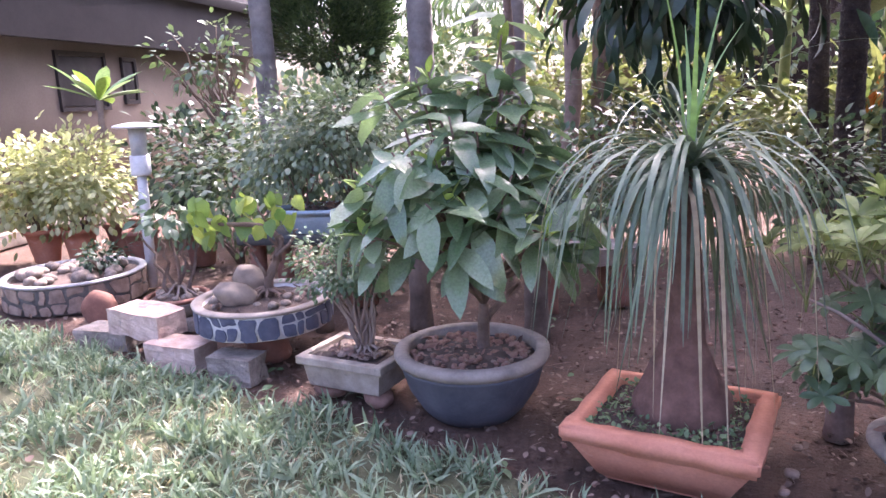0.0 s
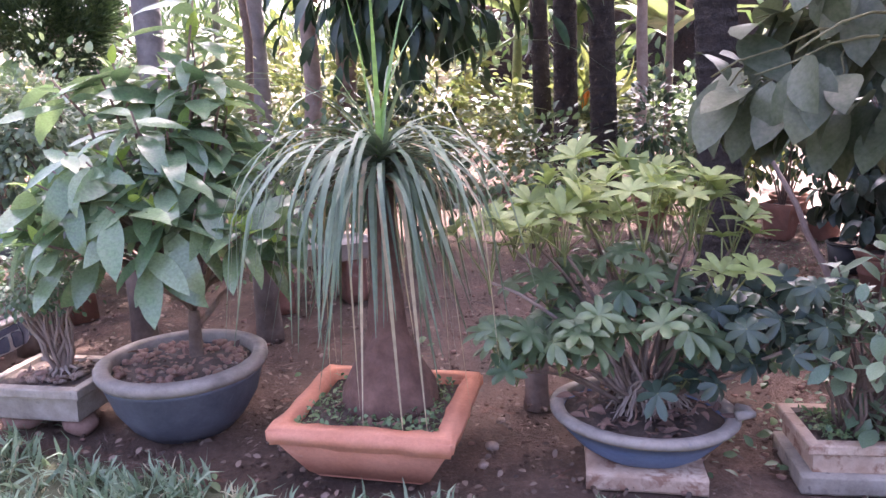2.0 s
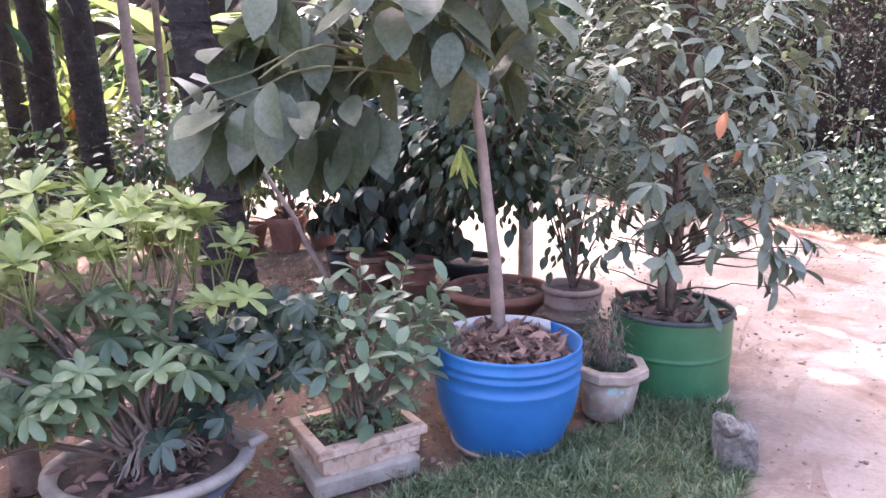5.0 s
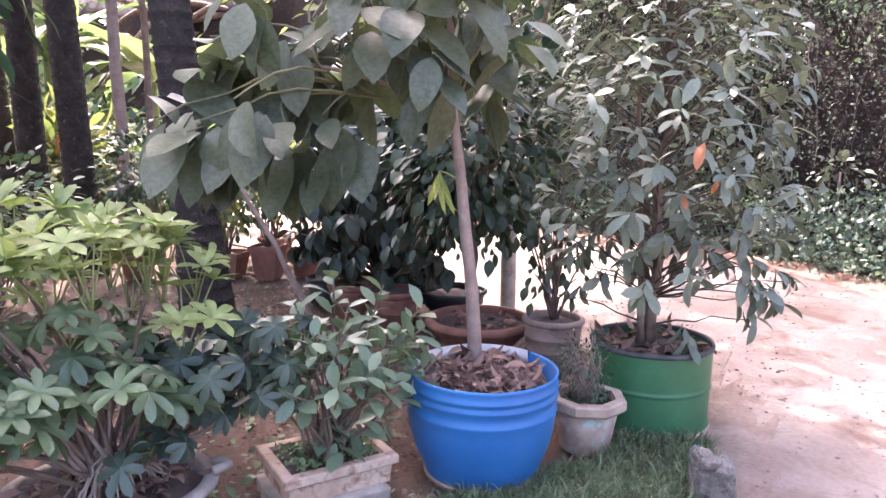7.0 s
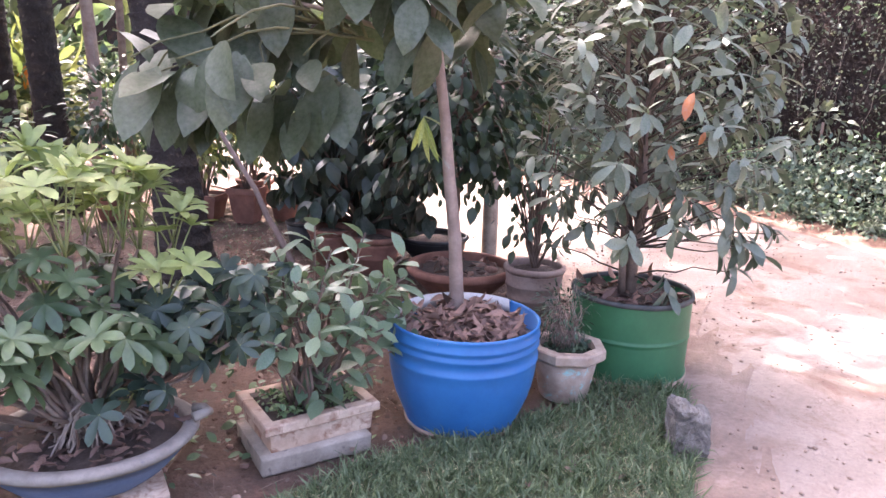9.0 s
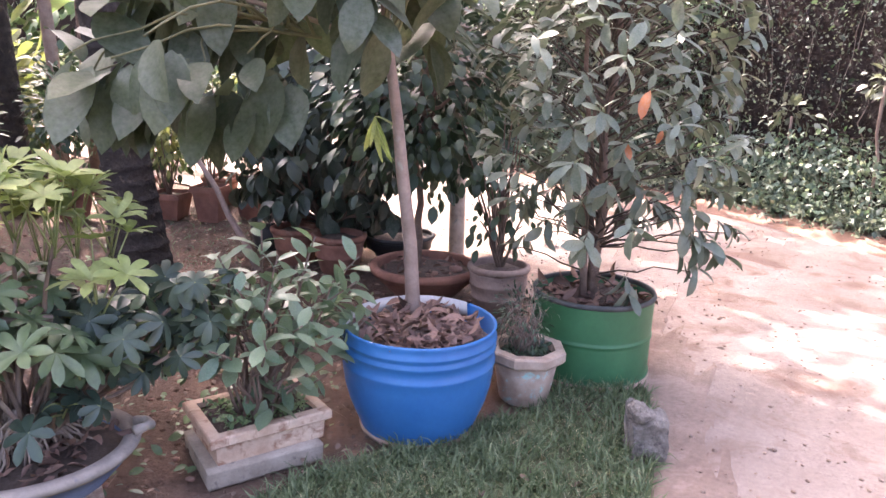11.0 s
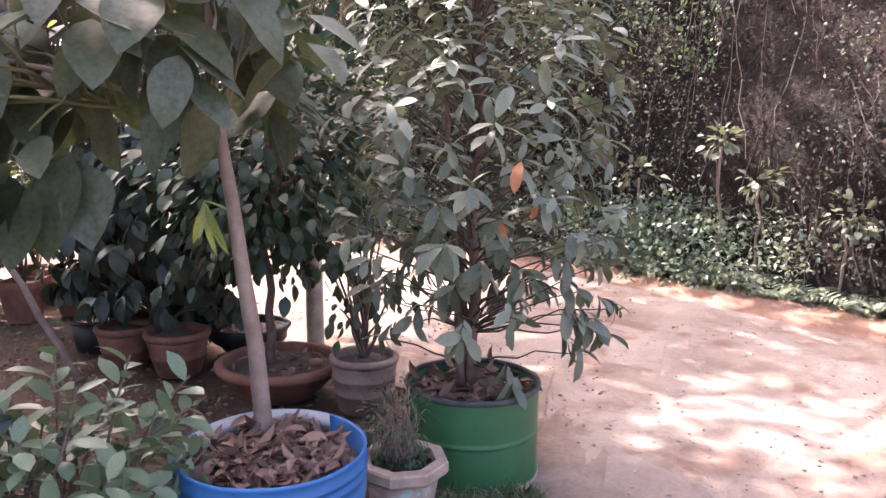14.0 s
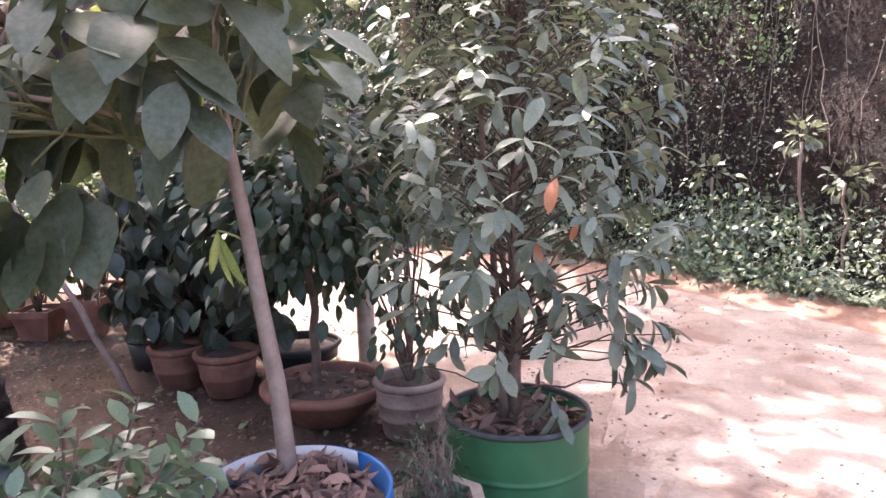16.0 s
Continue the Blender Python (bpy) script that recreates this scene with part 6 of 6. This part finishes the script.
stem_tree(avo, [(bend(fork.lerp(HUB, pr.uniform(0.35, 1)) if (t_ - fork).xy.length > 0.45 and t_.x < fork.x else fork + Vector((0.002 * (i % 9), 0.01 * (i % 4), -0.02 + 0.055 * (i % 9))), t_, 0.07, 6, 0.03, pr), 0.0065, 0.0035) for i, t_ in enumerate(limbs)], TWIG, "branch")
P, W, U = whorl(rng, limbs, tuple(fork + Vector((0, 0, -0.35))), 7, 1.0, 0.1, 0.03)
U = U - np.array([0.35, 0.45, 0.0])
A_M = [shape_mesh("hanging_leaf", leaf_shape(1, w, 6, 0.25, c, twist=tw, wide_at=0.5, wave=0.01), AVOCADO) for w, c, tw in ((0.54, 0.15, 0.2), (0.58, 0.3, -0.3), (0.5, 0.1, 0.4), (0.55, 0.4, 0.0))]
leaves(avo, A_M, P, W, U, rng.uniform(0.17, 0.32, len(P)), "leaf", 5)

stem_tree(avo, [(bend((-0.04, 0.05, 0.80), (-0.12, 0.12, 0.86), 0.01, 4), 0.005, 0.003)], STEM, "sprig")
rng2 = np.random.default_rng(315)
leaves(avo, [shape_mesh("narrow_leaf", leaf_shape(1, 0.14, 5, 0.3, 0.2), SCHEF_NEW)], np.tile([-0.12, 0.12, 0.86], (5, 1)), rng2.normal(0, 0.25, (5, 3)) + np.array([0, 0, -1.0]), rng2.normal(0, 0.4, (5, 3)) + np.array([-1.0, -0.5, 0]), rng2.uniform(0.12, 0.21, 5), "narrow_leaf", 3)

# lance-leaved tree in the green drum
lan = thing("lance_leaf_tree", (3.985, 1.105, 0.35), "bushy young tree with dusty lance-shaped leaves", "tree")
rng = np.random.default_rng(306)
pr = random.Random(306)
stem_tree(lan, [(bend((0, 0, 0), (0.02, -0.02, 1.55), 0, 7, 0.02, pr), 0.03, 0.012), (bend((0.05, 0.03, 0), (0.12, 0.10, 0.9), 0, 6, 0.02, pr), 0.022, 0.01), (bend((-0.05, 0.02, 0), (-0.06, 0.10, 1.3), 0, 6, 0.02, pr), 0.02, 0.009)], BARK, "trunk")
tips = []
for k in range(160):
    a = k * 2.39996
    s = (k + 0.5) / 160
    h = 0.34 + 1.62 * s
    q = 0.64 * math.sin(math.pi * min(0.26 + 0.62 * s, 1.0)) ** 0.7 * pr.uniform(0.4, 1.08)
    tips.append((q * math.cos(a) - 0.02, q * math.sin(a) - 0.06, h))
tips += [(-0.16, -0.24, 0.08), (-0.20, 0.34, 0.24), (0.03, -0.56, 0.30), (0.10, -0.62, 0.40), (-0.10, -0.52, 0.36), (0.0, -0.48, 0.22), (-0.45, 0.30, 0.62)]
for t_ in tips:
    t_ = Vector(t_)
    z = max(t_.z - 0.28, 0.26) if t_.z > 0.3 else 0.12
    bm = bmesh.new()
    tube(bm, bend((0.0, 0.0, z), t_, 0.02, 5, 0.03, pr), [0.0055, 0.0048, 0.004, 0.0034, 0.0028, 0.002], 5)
    part("branch", bm, DARK_BARK, lan)
P, W, U = whorl(rng, tips, (0, 0, 0.7), 9, 0.5, 0.25, 0.014)
S = rng.uniform(0.07, 0.135, len(P))
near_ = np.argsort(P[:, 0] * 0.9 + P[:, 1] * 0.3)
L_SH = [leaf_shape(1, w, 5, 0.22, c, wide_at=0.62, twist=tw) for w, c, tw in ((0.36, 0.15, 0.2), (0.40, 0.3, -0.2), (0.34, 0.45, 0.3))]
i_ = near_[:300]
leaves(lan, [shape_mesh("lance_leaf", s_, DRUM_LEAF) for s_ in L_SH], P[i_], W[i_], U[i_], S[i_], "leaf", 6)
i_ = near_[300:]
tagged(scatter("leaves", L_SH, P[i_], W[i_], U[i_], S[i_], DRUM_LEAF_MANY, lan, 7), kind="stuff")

# dry herb in the octagonal pot
herb = thing("dry_herb", (3.485, 1.20, 0.205), "straggly half-dry herb with thin twigs", "herb")
bm = bmesh.new()
rng = np.random.default_rng(307)
pr = random.Random(307)
cs = ball(70, 0.13, 0.13, 0.15, (0, 0.03, 0.17), rng)
for c in cs:
    tube(bm, bend((pr.uniform(-0.04, 0.04), pr.uniform(-0.04, 0.04), 0), c, 0.02, 5, 0.015, pr), [0.003, 0.0028, 0.0025, 0.002, 0.0016, 0.0012], 4)
tagged(part("twig_mass", bm, PALE_BARK, herb), kind="stuff")
tagged(crown("leaves", cs, 0.02, 7, LANCE, 0.028, SHRUB_DARK, herb, 307), kind="stuff")

# fine-leaved bonsai in the cement tray
bon = thing("bonsai", TRAY_M @ Matrix.Translation((0.02, 0.02, 0.21)), "bonsai with tiny grey-green leaves and bare stems", "bonsai")
bm = bmesh.new()
rng = np.random.default_rng(308)
pr = random.Random(308)
cs = ball(80, 0.27, 0.22, 0.13, (-0.10, 0.0, 0.46), rng, 0.2)
for c in cs[::4]:
    part("branch", tube(bmesh.new(), bend((pr.uniform(-0.03, 0.03), pr.uniform(-0.03, 0.03), 0.02), c, 0.02, 6, 0.02, pr), [0.010, 0.009, 0.007, 0.006, 0.005, 0.004, 0.003], 5), PALE_BARK, bon)
tube(bm, bend((0, 0, -0.02), (0.0, 0, 0.14), 0, 3), [0.045, 0.03, 0.024, 0.02], 8)
for k in range(12):
    a = k * 0.52
    part("root", tube(bmesh.new(), bend((0.01 * math.cos(a), 0.01 * math.sin(a), 0.05), (0.10 * math.cos(a), 0.08 * math.sin(a), -0.005), 0.005, 4, 0.006, pr), [0.01, 0.009, 0.007, 0.005, 0.003], 5), ROOT, bon)
part("trunk", bm, PALE_BARK, bon)
crown("crown", cs, 0.035, 26, SMALL, 0.026, FINE_GREEN, bon, 308)

# heart-leaved bonsai in the mosaic planter
hb = thing("bonsai", (MOSAIC[0] + 0.03, MOSAIC[1], 0.35), "twisted bonsai with heart-shaped yellowing leaves", "bonsai")
pr = random.Random(309)
rng = np.random.default_rng(309)
main = [Vector(v) for v in ((0, 0, 0), (0.01, 0.01, 0.12), (0.07, 0.02, 0.24), (0.10, 0.0, 0.34), (0.04, 0.0, 0.42), (-0.06, -0.02, 0.44), (-0.20, -0.04, 0.45), (-0.36, -0.03, 0.47))]
stem_tree(hb, [(main, 0.03, 0.008), (bend((0.08, 0.02, 0.22), (0.20, 0.0, 0.40), 0.03, 6, 0.03, pr), 0.014, 0.006), (bend((0.0, 0.01, 0.12), (-0.10, 0, 0.36), 0.02, 6, 0.03, pr), 0.012, 0.005), (bend((0.05, 0.02, 0.2), (0.13, -0.06, 0.36), 0.05, 6, 0.04, pr), 0.010, 0.005), (bend((0.09, 0.0, 0.30), (-0.02, 0.03, 0.55), 0.03, 6, 0.03, pr), 0.009, 0.004)], BARK, "branch")
for k in range(9):
    a = k * 0.7
    bm = tube(bmesh.new(), bend((0.02 * math.cos(a), 0.02 * math.sin(a), 0.06), (0.14 * math.cos(a), 0.12 * math.sin(a), 0.0), 0.01, 5, 0.01, pr), [0.014, 0.012, 0.009, 0.007, 0.005, 0.003], 6)
    part("root", bm, BARK, hb)
n_ = 44
ps = np.array([(pr.uniform(-0.42, 0.22), pr.uniform(-0.12, 0.12), pr.uniform(0.38, 0.62)) for _ in range(n_)])
leaves(hb, [shape_mesh("heart_leaf", leaf_shape(1, 0.8, 5, 0.25, c, wide_at=0.32), HEART) for c in (0.2, 0.4)], ps, rng.normal(0, 0.4, (n_, 3)) + np.array([0, -0.3, -0.9]), rng.normal(0, 0.5, (n_, 3)) + np.array([0, -1.0, 0.5]), rng.uniform(0.07, 0.14, n_), "leaf", 9)

# bonsai over rocks in the brown bowl, and bonsai in the blue tray
rb = thing("bonsai", (-1.80, 4.62, 0.195), "root-over-rock bonsai with pale leaves", "bonsai")
stem_tree(rb, [(bend((0.02 * k - 0.04, 0, -0.01), (0.10 * k - 0.22, 0.02, 0.42), 0.03, 6, 0.03, pr), 0.016, 0.006) for k in range(5)], BARK, "branch")
for k in range(8):
    a = k * 0.8
    part("root", tube(bmesh.new(), bend((0, 0, 0.1), (0.13 * math.cos(a), 0.1 * math.sin(a), 0), 0.01, 5, 0.01, pr), 0.009, 6), ROOT, rb)
crown("crown", ball(16, 0.32, 0.16, 0.12, (0.0, 0, 0.50), rng), 0.05, 7, SMALL, 0.085, FINE_GREEN, rb, 310, 0.7)
shrub("bonsai", -0.98, 4.97, 0.70, 0.42, 0.36, 1900, 0.05, SHRUB_PALE, "bushy bonsai with grey-green leaves in the blue tray", 311, low=0.16, ry=0.35, category="bonsai")
shrub("bonsai", -0.62, 4.95, 0.70, 0.34, 0.36, 1500, 0.05, SHRUB_PALE, "bonsai with small shining leaves in the blue tray", 312, low=0.2, ry=0.3, category="bonsai")
shrub("bonsai", 0.52, 4.10, 0.63, 0.32, 0.2, 600, 0.06, SHRUB_DARK, "low dark bonsai in the wooden tray", 313, low=0.05, category="bonsai")
shrub("small_bush", -2.75, 5.5, 0.19, 0.2, 0.10, 260, 0.05, SHRUB_DARK, "low dark plant among planter rocks", 314, low=0.02)

# ---- pots behind the drums ----
dish, s = bowl("terracotta_dish", (4.42, 2.36, 0.0), [(0.17, 0), (0.19, 0.01), (0.26, 0.08), (0.31, 0.15), (0.335, 0.165), (0.345, 0.21)], 0.045, (TERRA_DULL, TERRA_DULL), "wide terracotta dish with a rolled rim", 0.165, rim_h=0.05)
stones(s, 7, 0.24, 0.17, 0.07, PEBBLE, 30)
dry_leaves(s, 50, 0.26, 0.172, 0.07, 30)
trn = trunk_tree(4.40, 2.40, 1.0, 0.028, BARK, "slim dark-leaved tree in the terracotta dish", (0.04, 0.0, 1.18), (0.60, 0.60, 0.66), 2300, 0.085, SHRUB_DARK, 320, (0.02, 0.0), each=9)
trn.location.z = 0.16
ringed, s = bowl("ringed_pot", (4.42, 1.84, 0), [(0.13, 0), (0.14, 0.01), (0.155, 0.10), (0.162, 0.105), (0.156, 0.112), (0.165, 0.18), (0.172, 0.185), (0.166, 0.192), (0.172, 0.25), (0.178, 0.30)], 0.025, (POST, POST), "weathered ringed cement pot with thin stems", 0.26, rim_h=0.04, n=40)
shrub("thin_shrub", 4.42, 1.84, 0.27, 0.24, 0.50, 84, 0.075, SHRUB_DARK, "thin-stemmed shrub with sparse round leaves", 321, low=0.10, each=4, stems=16)
bowl("black_dish", (4.95, 2.95, 0.02), [(0.12, 0), (0.14, 0.01), (0.22, 0.10), (0.25, 0.16), (0.26, 0.20)], 0.02, (BLACK_POT, BLACK_POT), "shallow black plastic dish", 0.15, rim_h=0.03, n=40)
t = thing("stone_block", (4.95, 2.95, 0), "flat stone under the black dish", "stone block")
part("stone", block(0.3, 0.3, 0.03, 0, 3, 0.004, 1.2, -0.008), GREY_STONE, t)
for x, y, r in ((4.50, 3.14, 0.17), (4.48, 3.52, 0.16), (4.75, 3.55, 0.17)):
    bowl("terracotta_pot", (x, y, 0), [(r * 0.7, 0), (r * 0.75, 0.01), (r * 0.92, 0.11), (r * 0.96, 0.118), (r * 0.94, 0.126), (r * 1.02, 0.2), (r * 1.1, 0.27)], 0.025, (TERRA_DULL, TERRA_DULL), "ribbed terracotta pot under the dark bush", 0.23, rim_h=0.045, n=40, group="terracotta pots")
bowl("black_pot", (4.68, 3.98, 0), [(0.12, 0), (0.13, 0.01), (0.16, 0.22)], 0.015, (BLACK_POT, BLACK_POT), "black plastic nursery pot", 0.19, rim_h=0.025, n=32)
dk = thing("dark_leaf_bush", (4.70, 3.42, 0.23), "dense bush of large dark drooping leaves", "bush")
rng = np.random.default_rng(322)
pr = random.Random(322)
cs = [tuple(c) for c in ball(280, 0.66, 0.78, 0.74, (0.02, -0.02, 0.68), rng, 0.45)]
stem_tree(dk, [(bend((0, 0, 0), c, 0.06, 5, 0.03, pr), 0.012, 0.005) for c in cs[::5]], BARK, "branch")
P, W, U = whorl(rng, cs, (0, 0, 0.5), 7, 1.5, 0.0, 0.025)
mix_ = rng.permutation(len(P))
P, W, U = P[mix_], W[mix_], U[mix_]
tagged(scatter("leaves", [leaf_shape(1, 0.58, 5, 0.25, 0.2, wide_at=0.42), leaf_shape(1, 0.54, 5, 0.25, 0.4, wide_at=0.42)], P[300:], W[300:], U[300:], rng.uniform(0.115, 0.185, len(P) - 300), DARK_LEAF_MANY, dk, 12), kind="stuff")
P, W, U = P[:300], W[:300], U[:300]
leaves(dk, [shape_mesh("dark_leaf", leaf_shape(1, w, 5, 0.25, c, wide_at=0.45), DARK_LEAF) for w, c in ((0.58, 0.2), (0.54, 0.4))], P, W, U, rng.uniform(0.115, 0.185, len(P)), "leaf", 10)
post(5.28, 2.66, 0.055, 1.9, "grey weathered upright pole by the road", 0, CONCRETE)
for k, (x, y, r, h, sq) in enumerate(((5.02, 5.06, 0.125, 0.32, True), (5.32, 4.88, 0.15, 0.25, False), (4.86, 5.42, 0.145, 0.24, True), (5.0, 6.1, 0.17, 0.28, False), (4.3, 6.0, 0.17, 0.28, False), (5.6, 5.6, 0.17, 0.28, False), (5.75, 7.2, 0.18, 0.3, False))):
    if sq:
        t = thing("square_pot", pose(x, y, 0, 0, 0, 25), "square terracotta pot standing by the road", "plant pot", "roadside pots")
        part("body", frustum_box(bmesh.new(), [(r * 0.72, r * 0.72, 0), (r * 0.98, r * 0.98, h - 0.05), (r * 1.1, r * 1.1, h - 0.05), (r * 1.1, r * 1.1, h), (r * 0.95, r * 0.95, h), (r * 0.9, r * 0.9, h - 0.05)]), TERRA_DULL, t, smooth=False)
        part("soil", block(1.8 * r, 1.8 * r, 0.02, 0, 3, 0.006, k, h - 0.05), POT_SOIL, t)
    else:
        bowl("terracotta_pot", (x, y, 0), [(r * 0.65, 0), (r * 0.7, 0.01), (r * 0.95, h * 0.75), (r * 1.1, h)], 0.025, (TERRA_DULL, TERRA_DULL), "round terracotta pot standing by the road", h - 0.04, rim_h=0.045, n=36, group="roadside pots")
    shrub("potted_shrub", x, y, h - 0.035, 0.3, 0.42, 420, 0.075, (SHRUB, SHRUB_DARK, SHRUB_WARM)[k % 3], "leafy shrub growing in a roadside pot", 330 + k, low=0.3, each=7, stems=7)
